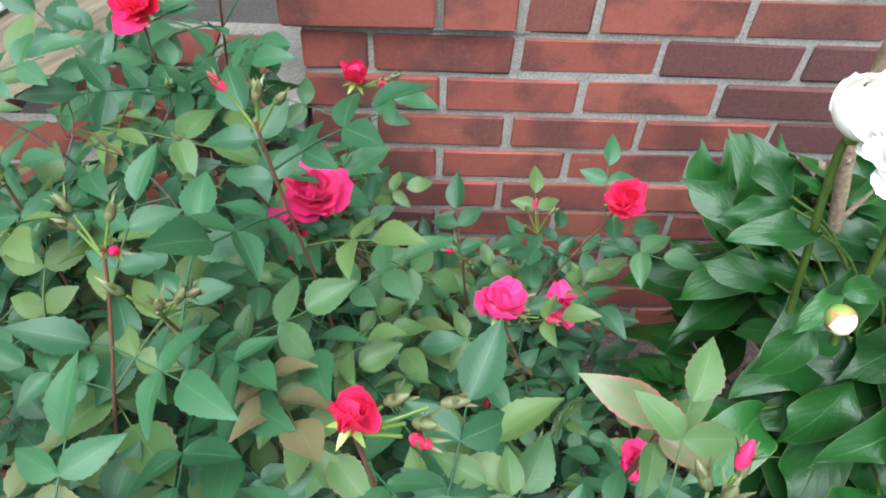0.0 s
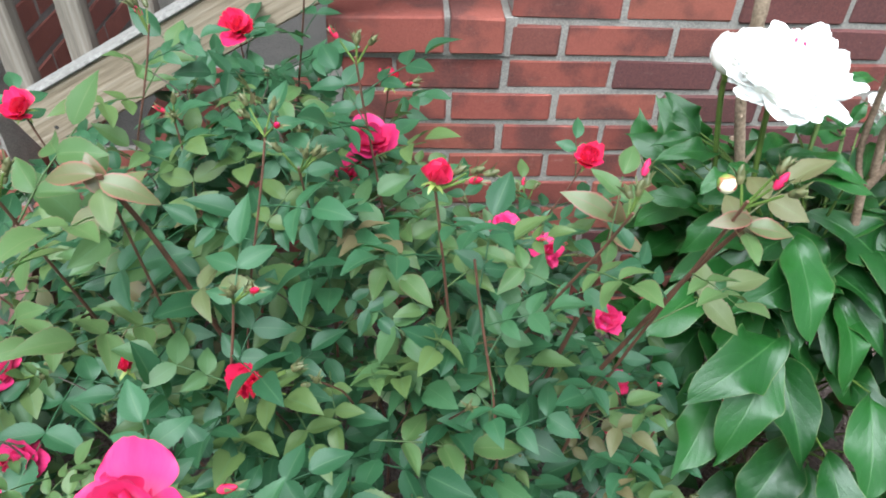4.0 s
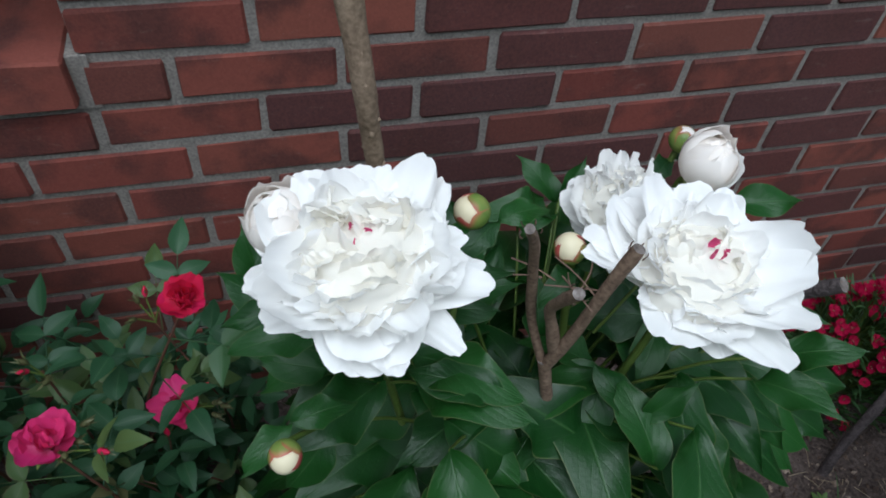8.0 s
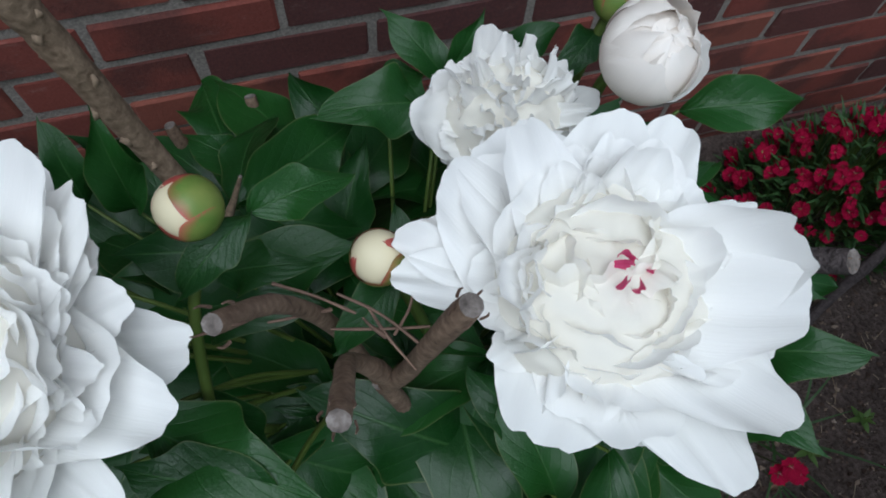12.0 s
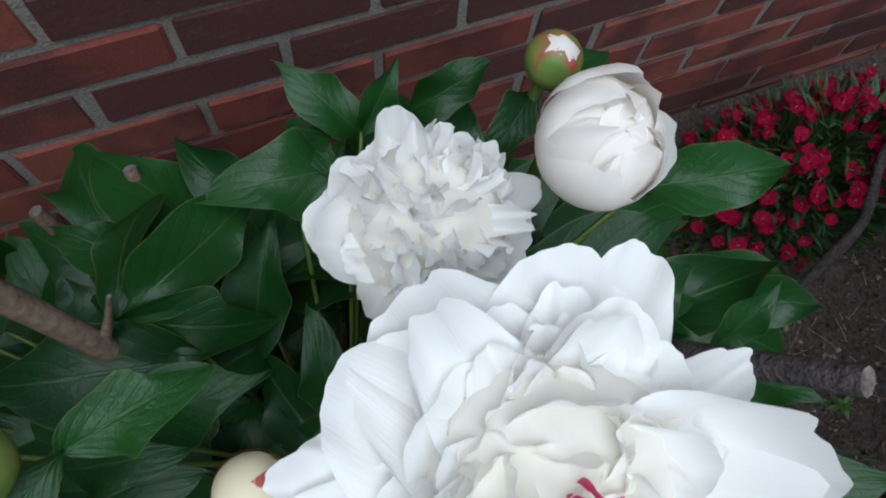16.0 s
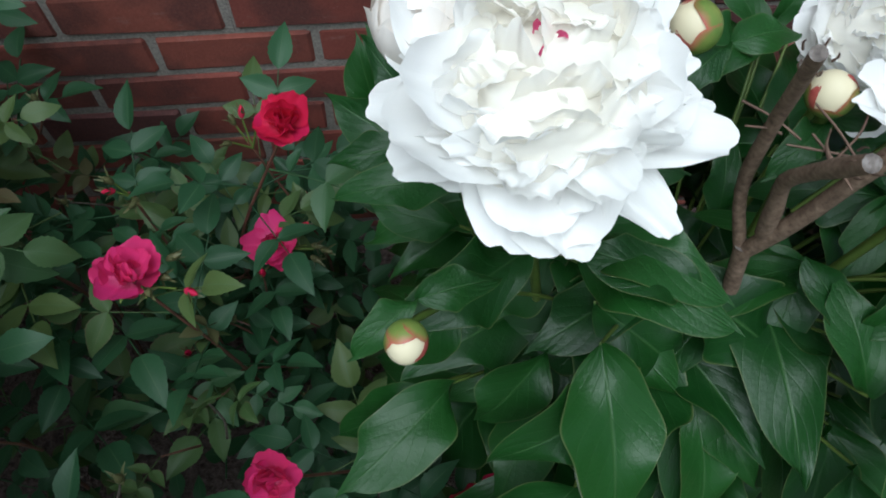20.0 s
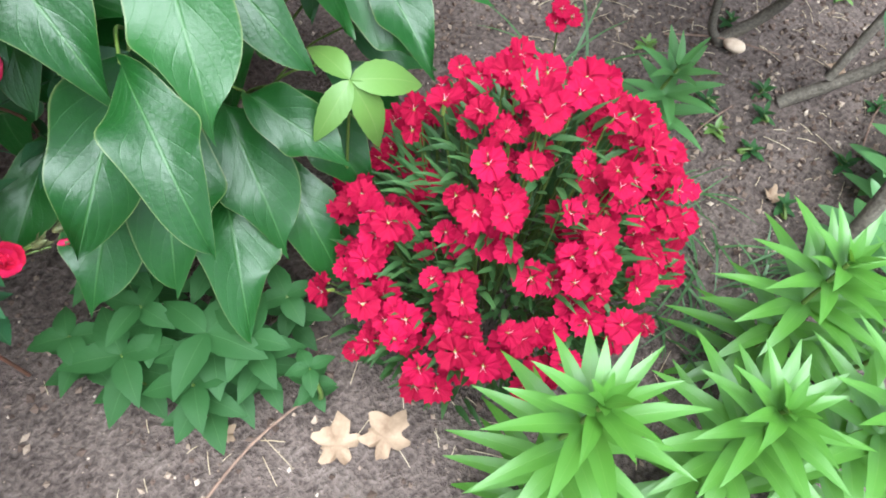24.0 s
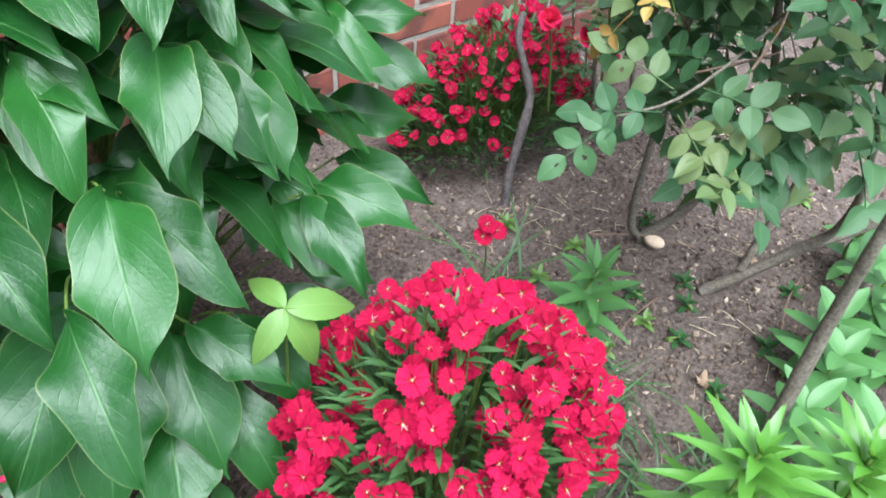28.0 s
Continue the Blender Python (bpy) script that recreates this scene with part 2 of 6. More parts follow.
WEED_LEAF = leaf_material("weed_leaf", (0.010, 0.040, 0.010), (0.026, 0.076, 0.020), (0.045, 0.095, 0.030), 0.6, (0.090, 0.200, 0.036), 7, island=True, spec=0.2)
BRIGHT_WEED = leaf_material("bright_weed_leaf", (0.030, 0.095, 0.022), (0.060, 0.150, 0.038), (0.085, 0.165, 0.055), 0.5, (0.17, 0.34, 0.06), 7, island=True)
FINE_LEAF = leaf_material("carnation_leaf", (0.019, 0.058, 0.015), (0.046, 0.101, 0.030), (0.053, 0.109, 0.038), 0.5, (0.112, 0.225, 0.045), 0.01, island=True)
DEAD_LEAF = simple("dead_leaf", 0.8, [(0.3, (0.13, 0.08, 0.048)), (0.7, (0.30, 0.21, 0.145))], 30, 5, 0.5, 0.002)
RED_CANE = simple("red_cane", 0.5, [(0.3, (0.055, 0.028, 0.018)), (0.7, (0.135, 0.055, 0.036))], 40, 4, 0.3)
OLD_CANE = simple("old_cane", 0.8, [(0.3, (0.042, 0.031, 0.024)), (0.55, (0.092, 0.073, 0.056)), (0.8, (0.165, 0.142, 0.115))], 50, 6, 0.6, 0.002, fine=220)
GREEN_STEM = simple("green_stem", 0.45, [(0.3, (0.056, 0.096, 0.016)), (0.7, (0.112, 0.160, 0.032))], 25, 4, 0.2)
TWIG = simple("dry_twig", 0.85, [(0.3, (0.10, 0.06, 0.045)), (0.7, (0.22, 0.14, 0.10))], 60)


def petal_material(name, body, inner, edge, rough, through_colour, amount, flush=0.0, island=False, jitter=None):
    m = Mat(name, rough, spec=0.3)
    uv = m.node("SeparateXYZ", Vector=m.coords("UV"))
    u, v = uv.outputs[0], uv.outputs[1]
    col = m.mix(m.ramp(v, (0.0, (1, 1, 1)), (0.45, (0, 0, 0))), body, inner)
    col = m.mix(m.math("MULTIPLY", m.ramp(v, (0.7, (0, 0, 0)), (1.0, (1, 1, 1))), 0.6), col, edge)
    if jitter:
        col = m.mix(m.math("MULTIPLY", m.island() if island else m.random(), 0.8), col, jitter)
    fan = m.noise(5, 3, 0.6, m.coords("UV"), (9, 0.8, 1))
    col = m.mix(0.22, col, m.mix(fan, inner, body))
    m.colour(col)
    m.bump(m.math("ADD", fan, m.math("MULTIPLY", m.noise(140, 3), 0.2)), 0.20, 0.0020)
    return m.thin(through_colour, amount).m


PEONY_PETAL = petal_material("white_peony_petal", (0.978, 0.970, 0.952), (0.97, 0.945, 0.87), (0.978, 0.973, 0.962), 0.65, (0.985, 0.980, 0.962), 0.30)
PEONY_INNER = petal_material("inner_peony_petal", (0.984, 0.945, 0.850), (0.975, 0.885, 0.72), (0.982, 0.967, 0.920), 0.65, (0.988, 0.980, 0.950), 0.34)
PEONY_BLUSH = petal_material("blush_peony_petal", (0.978, 0.925, 0.865), (0.965, 0.85, 0.75), (0.98, 0.95, 0.915), 0.6, (0.975, 0.92, 0.86), 0.3)
CRIMSON = petal_material("crimson_fleck", (0.72, 0.05, 0.22), (0.85, 0.40, 0.48), (0.66, 0.03, 0.17), 0.5, (0.7, 0.08, 0.2), 0.3)
ROSE_RED = petal_material("red_rose_petal", (0.60, 0.006, 0.055), (0.68, 0.08, 0.14), (0.52, 0.004, 0.035), 0.5, (0.8, 0.03, 0.06), 0.3, jitter=(0.64, 0.010, 0.13))
ROSE_PINK = petal_material("pink_rose_petal", (0.62, 0.012, 0.17), (0.72, 0.20, 0.36), (0.56, 0.008, 0.12), 0.5, (0.8, 0.06, 0.2), 0.3, jitter=(0.68, 0.02, 0.10))
BUD_GREEN = simple("bud_green", 0.4, [(0.3, (0.102, 0.187, 0.034)), (0.7, (0.230, 0.255, 0.060))], 40, 3, 0.2)
ROSE_SEPAL = simple("rose_sepal", 0.5, [(0.3, (0.058, 0.078, 0.028)), (0.7, (0.125, 0.105, 0.045))], 40, 3, 0.2)
SEPAL_RED = simple("red_sepal", 0.5, [(0.3, (0.32, 0.05, 0.05)), (0.7, (0.48, 0.13, 0.09))], 60, 3, 0.2)


def sepal_material():
    """Green at the foot, flushing red towards the thin rim."""
    m = Mat("flushed_sepal", 0.42, spec=0.4)
    uv = m.node("SeparateXYZ", Vector=m.coords("UV"))
    off = m.math("ABSOLUTE", m.math("SUBTRACT", uv.outputs[0], 0.5))
    grain = m.noise(60, 4)
    green = m.ramp(grain, (0.3, (0.095, 0.18, 0.03)), (0.7, (0.20, 0.24, 0.055)))
    red = m.ramp(m.noise(90, 3), (0.3, (0.28, 0.035, 0.04)), (0.7, (0.46, 0.13, 0.09)))
    reach = m.math("ADD", m.math("MULTIPLY", uv.outputs[1], 0.9), m.math("MULTIPLY", m.math("MULTIPLY", off, off), 0.7))
    reach = m.math("ADD", reach, m.math("MULTIPLY", m.math("SUBTRACT", grain, 0.5), 0.35))
    m.colour(m.mix(m.ramp(reach, (0.74, (0, 0, 0)), (0.98, (1, 1, 1))), green, red)).bump(grain, 0.2, 0.001)
    return m.m


SEPAL = sepal_material()
STAMEN = simple("stamen", 0.6, [(0.3, (0.62, 0.22, 0.26)), (0.7, (0.75, 0.40, 0.42))], 60, 2, 0.1)


def carnation_material():
    m = Mat("carnation_petal", 0.7, spec=0.1)
    at = m.node("SeparateXYZ", Vector=m.coords("UV"))
    r = at.outputs[1]
    body = m.mix(m.random(), (0.17, 0.001, 0.018), (0.29, 0.002, 0.036))
    col = m.mix(m.ramp(r, (0.12, (1, 1, 1)), (0.34, (0, 0, 0))), body, (0.17, 0.001, 0.016))
    streak = m.noise(7, 3, 0.6, m.coords("UV"), (14, 0.6, 1))
    col = m.mix(m.math("MULTIPLY", streak, 0.3), col, (0.30, 0.003, 0.03))
    m.colour(col).bump(streak, 0.4, 0.0015)
    return m.thin((0.6, 0.01, 0.05), 0.15).m


CARNATION = carnation_material()
GLAZE_BLUE = simple("grey_blue_glaze", 0.35, [(0.3, (0.16, 0.20, 0.29)), (0.7, (0.30, 0.36, 0.47))], 8, 4, 0.1)
DARK_GLAZE = simple("dark_glaze", 0.3, [(0.3, (0.012, 0.016, 0.03)), (0.7, (0.03, 0.04, 0.06))], 10, 3, 0.1)
GREEN_GLAZE = simple("green_glaze", 0.35, [(0.3, (0.015, 0.06, 0.06)), (0.7, (0.04, 0.11, 0.10))], 10, 3, 0.1)
GREY_POT = simple("grey_plastic", 0.6, [(0.3, (0.20, 0.19, 0.19)), (0.7, (0.32, 0.30, 0.30))], 12, 4, 0.2)
IRON = simple("black_iron", 0.5, [(0.3, (0.012, 0.012, 0.013)), (0.7, (0.03, 0.03, 0.03))], 40, 3, 0.2)
YELLOW = simple("yellow_plastic", 0.5, [(0.3, (0.6, 0.36, 0.02)), (0.7, (0.72, 0.48, 0.04))], 12, 3, 0.1)


# ---- building helpers ----
rng = random.Random(7)


class Geo:
    """Collects vertices, faces and UVs for one mesh."""

    def __init__(self):
        self.v, self.f, self.uv, self.mi = [], [], [], []

    def add(self, verts, faces, uvs=None, m=None, slot=0):
        k = len(self.v)
        for p in verts:
            q = m @ Vector(p) if m is not None else Vector(p)
            self.v.append((q.x, q.y, q.z))
        self.uv.extend(uvs if uvs is not None else [(0.5, 0.5)] * len(verts))
        for f in faces:
            self.f.append(tuple(i + k for i in f))
            self.mi.append(slot)
        return self

    def mesh(self, name, mats, smooth=True):
        me = bpy.data.meshes.new(name)
        me.from_pydata(self.v, [], self.f)
        layer = me.uv_layers.new(name="UVMap")
        loops = np.empty(len(me.loops), dtype=np.int32)
        me.loops.foreach_get("vertex_index", loops)
        layer.data.foreach_set("uv", np.array(self.uv, dtype=np.float32)[loops].ravel())
        for mt in mats if isinstance(mats, (list, tuple)) else [mats]:
            me.materials.append(mt)
        me.polygons.foreach_set("material_index", self.mi)
        me.polygons.foreach_set("use_smooth", [smooth] * len(me.polygons))
        me.update()
        return me


def put(name, me, parent=None, m=None, label=""):
    """Links a mesh as one object under a thing or a part."""
    ob = new(name, me)
    if parent is not None:
        ob.parent = parent
    if m is not None:
        ob.matrix_basis = m
    if label:
        ob["label"] = label
    return ob


def thing(name, label, category, kind="", group="", at=(0, 0, 0)):
    ob = new(name)
    ob.location = at
    ob.empty_display_size = 0.02
    return tagged(ob, label, category, group, kind)


def aim(at, y, z=(0, 0, 1), s=1.0):
    """A pose at a place, with local Y along y and local Z near z."""
    y = Vector(y).normalized()
    z = Vector(z)
    x = y.cross(z)
    if x.length < 1e-4:
        x = y.cross(Vector((1, 0, 0.1)))
    x.normalize()
    z = x.cross(y)
    rot = Matrix((x, y, z)).transposed().to_4x4()
    return Matrix.Translation(at) @ rot @ Matrix.Diagonal((s, s, s, 1))


def curve_pts(ctrl, n=14):
    """Points on a smooth curve through the given ones."""
    c = [Vector(p) for p in ctrl]
    if len(c) == 2:
        return [c[0].lerp(c[1], i / n) for i in range(n + 1)]
    out = []
    ext = [c[0] * 2 - c[1], *c, c[-1] * 2 - c[-2]]
    per = max(2, n // (len(c) - 1))
    for i in range(1, len(ext) - 2):
        p0, p1, p2, p3 = ext[i - 1 : i + 3]
        for k in range(per):
            t = k / per
            out.append(0.5 * (2 * p1 + (p2 - p0) * t + (2 * p0 - 5 * p1 + 4 * p2 - p3) * t * t + (3 * p1 - p0 - 3 * p2 + p3) * t**3))
    out.append(c[-1])
    return out


def tube(g, pts, r0, r1, seg=7, rough=0.0, seed=0, slot=0, cap_slot=None, knots=0.0, swell=1.0):
    """A round stem along points, thinner to its end, uneven where rough; swell holds the change back towards the end."""
    pts = [Vector(p) for p in pts]
    n, rr = len(pts), random.Random(seed)
    verts, faces, uvs, side = [], [], [], None
    for i, p in enumerate(pts):
        d = (pts[min(i + 1, n - 1)] - pts[max(i - 1, 0)]).normalized()
        if side is None:
            side = d.orthogonal().normalized()
        side = (side - d * side.dot(d)).normalized()
        up = d.cross(side)
        t = i / (n - 1)
        r = (r0 + (r1 - r0) * t**swell) * (1 + knots * max(0.0, noise.noise(Vector((i * 0.35, seed * 3.1, 0.5)))))
        for k in range(seg):
            a = 2 * math.pi * k / seg
            q = r * (1 + rough * (rr.random() - 0.5))
            verts.append(p + side * math.cos(a) * q + up * math.sin(a) * q)
            uvs.append((k / seg, t))
    for i in range(n - 1):
        for k in range(seg):
            a, b = i * seg + k, i * seg + (k + 1) % seg
            faces.append((a, b, b + seg, a + seg))
    g.add(verts, faces, uvs, None, slot)
    for ring, p, flip in ((0, pts[0], True), (n - 1, pts[-1], False)):
        rim = verts[ring * seg : (ring + 1) * seg]
        fs = [(0, 1 + (k + 1) % seg, 1 + k) if flip else (0, 1 + k, 1 + (k + 1) % seg) for k in range(seg)]
        g.add([p, *rim], fs, None, None, slot if cap_slot is None else cap_slot)
    return g


def leaf_grid(L, W, nv=12, nu=4, peak=0.8, power=0.9, fold=0.25, droop=0.6, wave=0.0, teeth=0, depth=0.0, twist=0.0, seed=0, tipcurl=0.0):
    """One leaf blade along +Y with its face up: folded along the midrib, drooping, wavy and toothed as asked."""
    rr = random.Random(seed)
    ph = rr.random() * 6
    verts, uvs, faces = [], [], []
    y = z = 0.0
    ang = 0.0
    for j in range(nv + 1):
        v = j / nv
        w = W * 0.5 * max(0.0, math.sin(math.pi * min(1.0, v) ** peak)) ** power
        if wave > 0.05:
            w *= 1 + 0.07 * math.sin(v * 15 + ph) * math.sin(math.pi * v)
        if teeth:
            w *= 1 - depth * (0.5 + 0.5 * math.cos(math.pi * j)) if 0 < j < nv else 1
        for i in range(nu + 1):
            u = 2 * i / nu - 1
            lift = fold * abs(u) * w + wave * W * abs(u) * math.sin(v * 9 + ph + (2 if u > 0 else 0))
            tw = twist * v
            lx = u * w
            verts.append((lx * math.cos(tw), y - math.sin(ang) * -lift, z + math.cos(ang) * lift + lx * math.sin(tw)))
            uvs.append((0.5 + 0.5 * u, v))
        ang -= (droop + tipcurl * v) / nv
        y += math.cos(ang) * L / nv
        z += math.sin(ang) * L / nv
    for j in range(nv):
        for i in range(nu):
            a = j * (nu + 1) + i
            faces.append((a, a + 1, a + nu + 2, a + nu + 1))
    return verts, faces, uvs


def box(g, lo, hi, bevel=0.0, jitter=0.0, seed=0, slot=0, m=None):
    """A block with bevelled, slightly uneven edges."""
    bm = bmesh.new()
    bmesh.ops.create_cube(bm, size=1.0)
    lo, hi = Vector(lo), Vector(hi)
    for v in bm.verts:
        v.co = Vector([(lo[i] + hi[i]) / 2 + v.co[i] * (hi[i] - lo[i]) for i in range(3)])
    if bevel:
        bmesh.ops.bevel(bm, geom=bm.edges[:], offset=bevel, segments=1, affect="EDGES")
    rr = random.Random(seed)
    bm.verts.index_update()
    vs = [v.co + Vector([(rr.random() - 0.5) * jitter for _ in range(3)]) for v in bm.verts]
    g.add(vs, [tuple(v.index for v in f.verts) for f in bm.faces], None, m, slot)
    bm.free()
    return g


def lump(g, at, r, seed, slot=0, flat=0.7):
    """A small irregular crumb or stone."""
    rr = random.Random(seed)
    vs = [Vector(d) * r * (0.7 + 0.6 * rr.random()) for d in ((1, 0, 0), (-1, 0, 0), (0, 1, 0), (0, -1, 0), (0, 0, flat), (0, 0, -flat))]
    m = Matrix.Translation(at) @ Euler((rr.random() * 6, rr.random() * 6, rr.random() * 6)).to_matrix().to_4x4()
    g.add(vs, [(0, 2, 4), (2, 1, 4), (1, 3, 4), (3, 0, 4), (2, 0, 5), (1, 2, 5), (3, 1, 5), (0, 3, 5)], None, m, slot)


# ---- ground ----
def ground_height(x, y):
    near = max(0.0, 1 - max(abs(x - 0.6) / 2.2, abs(y + 0.6) / 1.2))
    return near * 0.018 * noise.noise(Vector((x * 5, y * 5, 0))) + near * 0.007 * noise.noise(Vector((x * 26, y * 26, 3))) - 0.006


def build_ground():
    xs = sorted({-400, -80, -15, -5, *np.round(np.arange(-2.2, 3.21, 0.03), 3).tolist(), 6, 16, 80, 400})
    ys = sorted({-400, -80, -15, -5, -3, -2.4, -2.0, *np.round(np.arange(-1.7, 0.01, 0.03), 3).tolist(), 0.3, 3, 20, 400})
    verts = [(x, y, ground_height(x, y)) for y in ys for x in xs]
    n = len(xs)
    faces, slots = [], []
    for j in range(len(ys) - 1):
        for i in range(n - 1):
            faces.append((j * n + i, j * n + i + 1, (j + 1) * n + i + 1, (j + 1) * n + i))
            slots.append(0 if ys[j] >= -1.71 and -2.3 < xs[i] < 3.3 else 1)
    g = Geo()
    g.add(verts, faces)
    g.mi = slots
    ob = put("ground", g.mesh("ground", [SOIL, LAWN]))
    tagged(ob, "bare dark garden soil with crumbs and lawn beyond", "ground", kind="structure")


build_ground()


# ---- brick walls ----
BL, BH, BD = 0.2032, 0.0677, 0.092
JOINT = 0.0105


def brick_mesh(l, h, d, seed, mat=None):
    g = Geo()
    box(g, (-l / 2, -d / 2, -h / 2), (l / 2, d / 2, h / 2), 0.0035, 0.0026, seed)
    return g.mesh("brick", mat or BRICK, False)


FULL = [brick_mesh(BL - JOINT, BH - JOINT, BD, s) for s in range(6)]
DARK = [brick_mesh(BL - JOINT, BH - JOINT, BD, s + 30, BURNT_BRICK) for s in range(4)]


def lay(parent, meshes, at, turn=0.0, proud=0.002):
    j = rng.uniform
    m = Matrix.Translation(Vector(at) + Vector((j(-1, 1) * 0.0012, j(-1, 1) * proud, j(-1, 1) * 0.001)))
    m = m @ Euler((j(-1, 1) * 0.008, j(-1, 1) * 0.006, turn + j(-1, 1) * 0.006)).to_matrix().to_4x4()
    return put("brick", rng.choice(meshes), parent, m)


def mortar(name, lo, hi, label, parent=None):
    g = Geo()
    box(g, lo, hi, 0.001)
    ob = put(name, g.mesh(name, MORTAR, False), parent)
    if parent is None:
        tagged(ob, label, "wall", kind="structure")
    return ob


FACE = 0.004  # how far the mortar lies behind the brick faces
A_MID = 0.86  # the middle of the top course


def course_z(row):
    return A_MID - row * BH


def stretch(wall, x0, x1, row, phase, y=0.0):
    """One course of stretchers between two ends, joints at whole or half lengths."""
    z = course_z(row)
    first = math.floor((x0 - phase * BL) / BL)
    for k in range(first, first + 40):
        a, b = (k + phase) * BL, (k + phase + 1) * BL
        a2, b2 = max(a, x0), min(b, x1)
        if b2 - a2 < 0.03:
            continue
        if b2 - a2 > BL - 0.005:
            middle = (a + b) / 2
            burnt = 0.62 if 0.28 < middle < 1.15 and row < 8 else 0.30 if middle > 1.15 else 0.10
            lay(wall, DARK if rng.random() < burnt else FULL, (middle, y + BD / 2, z))
        else:
            key = round(b2 - a2, 2)
            if key not in CUTS:
                CUTS[key] = [brick_mesh(b2 - a2 - JOINT, BH - JOINT, BD, 50 + int(key * 1000))]
            lay(wall, CUTS[key], ((a2 + b2) / 2, y + BD / 2, z))


CUTS = {}
wall = mortar("wall_north", (0.004, FACE, -0.12), (3.6, 0.24, 0.894), "red and dark burnt brick wall with grey mortar")
for lo, hi, top in ((-0.296, 0.0045, 0.694), (-0.64, -0.2965, 0.491), (-0.95, -0.6405, 0.287)):
    mortar("mortar", (lo, FACE, -0.12), (hi, 0.24, top), "", wall)
for row in range(0, 14):
    left = 0.0 if row < 3 else -0.3 if row < 6 else -0.64 if row < 9 else -0.95
    stretch(wall, left, 2.75, row, 0.0 if row % 2 else 0.5)
far = Geo()
for row in range(0, 14):
    x = 2.75
    while x < 3.5:
        box(far, (x + 0.005, 0.0, course_z(row) - 0.0285), (x + BL - 0.005, 0.09, course_z(row) + 0.0285), 0.003, 0.002, row)
        x += BL
put("far_bricks", far.mesh("far_bricks", BRICK, False), wall)["kind"] = "stuff"
# the brick coping on top: one stretcher at the end, then headers
CAP_H = 0.068


def coping(wall, x0, x1, z0, name):
    bed = mortar(name, (x0 + 0.008, 0.0, z0 - 0.012), (x1, 0.22, z0 + CAP_H - 0.006), "", wall)
    big = [brick_mesh(0.205, CAP_H, 0.095, 70 + s) for s in range(3)]
    small = [brick_mesh(0.097, CAP_H, 0.195, 80 + s) for s in range(3)]
    x = x0
    lay(bed, big, (x + 0.1025, 0.0295, z0 + CAP_H / 2), 0, 0.001)
    lay(bed, big, (x + 0.1025, 0.1365, z0 + CAP_H / 2 + 0.006), 0, 0.001)
    x += 0.216
    while x + 0.09 < x1:
        lay(bed, small, (x + 0.0485, 0.0795, z0 + CAP_H / 2), 0, 0.001)
        x += 0.1085


coping(wall, -0.012, 2.8, 0.900, "coping")
coping(wall, -0.320, 0.015, 0.704, "coping")
coping(wall, -0.67, -0.31, 0.500, "coping")
coping(wall, -0.94, -0.65, 0.296, "coping")
# the brick pier of the house to the left, its end turned to the stair
pier = mortar("wall_pier", (-2.3, FACE, -0.12), (-0.957, 0.9, 2.3), "brick house wall with light mortar beside the steps")
for row in range(-9, 9):
    stretch(pier, -1.95, -0.953, row, 0.28 if row % 2 else 0.78)
    for k in range(3):
        lay(pier, FULL, (-0.953 - BD / 2, 0.1 + BD + k * BL + (0.0 if row % 2 else 0.1), course_z(row)), math.pi / 2)
def reface(parent, material):
    for ob in parent.children:
        ob.material_slots[0].link = "OBJECT"
        ob.material_slots[0].material = material


reface(pier, PALE_BRICK)
# the house behind the porch
back = mortar("wall_house", (-2.3, 1.6, -0.12), (3.6, 1.8, 3.0), "brick house wall behind the porch")
rear = Geo()
for row in range(-30, 1):
    x = -2.2 + (0.1 if row % 2 else 0.0)
    while x < 1.2:
        box(rear, (x + 0.005, 1.592, course_z(row) - 0.0285), (x + BL - 0.005, 1.66, course_z(row) + 0.0285), 0.003, 0.002, row + 99)
        x += BL
put("house_bricks", rear.mesh("house_bricks", BRICK, False), back)["kind"] = "stuff"
g = Geo()
box(g, (0.004, 0.245, 0.80), (3.6, 1.59, 0.90), 0.004)
tagged(put("porch_floor", g.mesh("porch_floor", MORTAR, False)), "grey concrete porch floor behind the brick wall", "floor", kind="structure")
# stair treads behind the stepped wall; shade under the rail is in their colour
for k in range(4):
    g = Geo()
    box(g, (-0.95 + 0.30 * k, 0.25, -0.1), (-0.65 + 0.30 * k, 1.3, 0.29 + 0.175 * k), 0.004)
    tagged(put("stair_step", g.mesh("stair_step", SHADED_CONCRETE, False)), "concrete stair step behind the rail, its grey darkened as shade", "step", kind="structure", group="stair steps")
# the raised brick landing under the pots
landing = mortar("landing", (-2.3, -0.62, -0.12), (-0.888, 0.0, 0.312), "raised landing paved with pale red bricks")
PAVER = [brick_mesh(BL - 0.008, BD + 0.006, 0.06, 90 + s) for s in range(4)]
for i in range(6):
    for k in range(-1 if i % 2 else 0, 7):
        m = Matrix.Translation((-1.09 - k * BL - (0.1 if i % 2 else 0), -0.05 - i * 0.106, 0.300)) @ Euler((math.pi / 2, 0, rng.uniform(-0.01, 0.01))).to_matrix().to_4x4()
        put("brick", rng.choice(PAVER), landing, m)
reface(landing, PAVING)
landing.data.materials[0] = PAVING


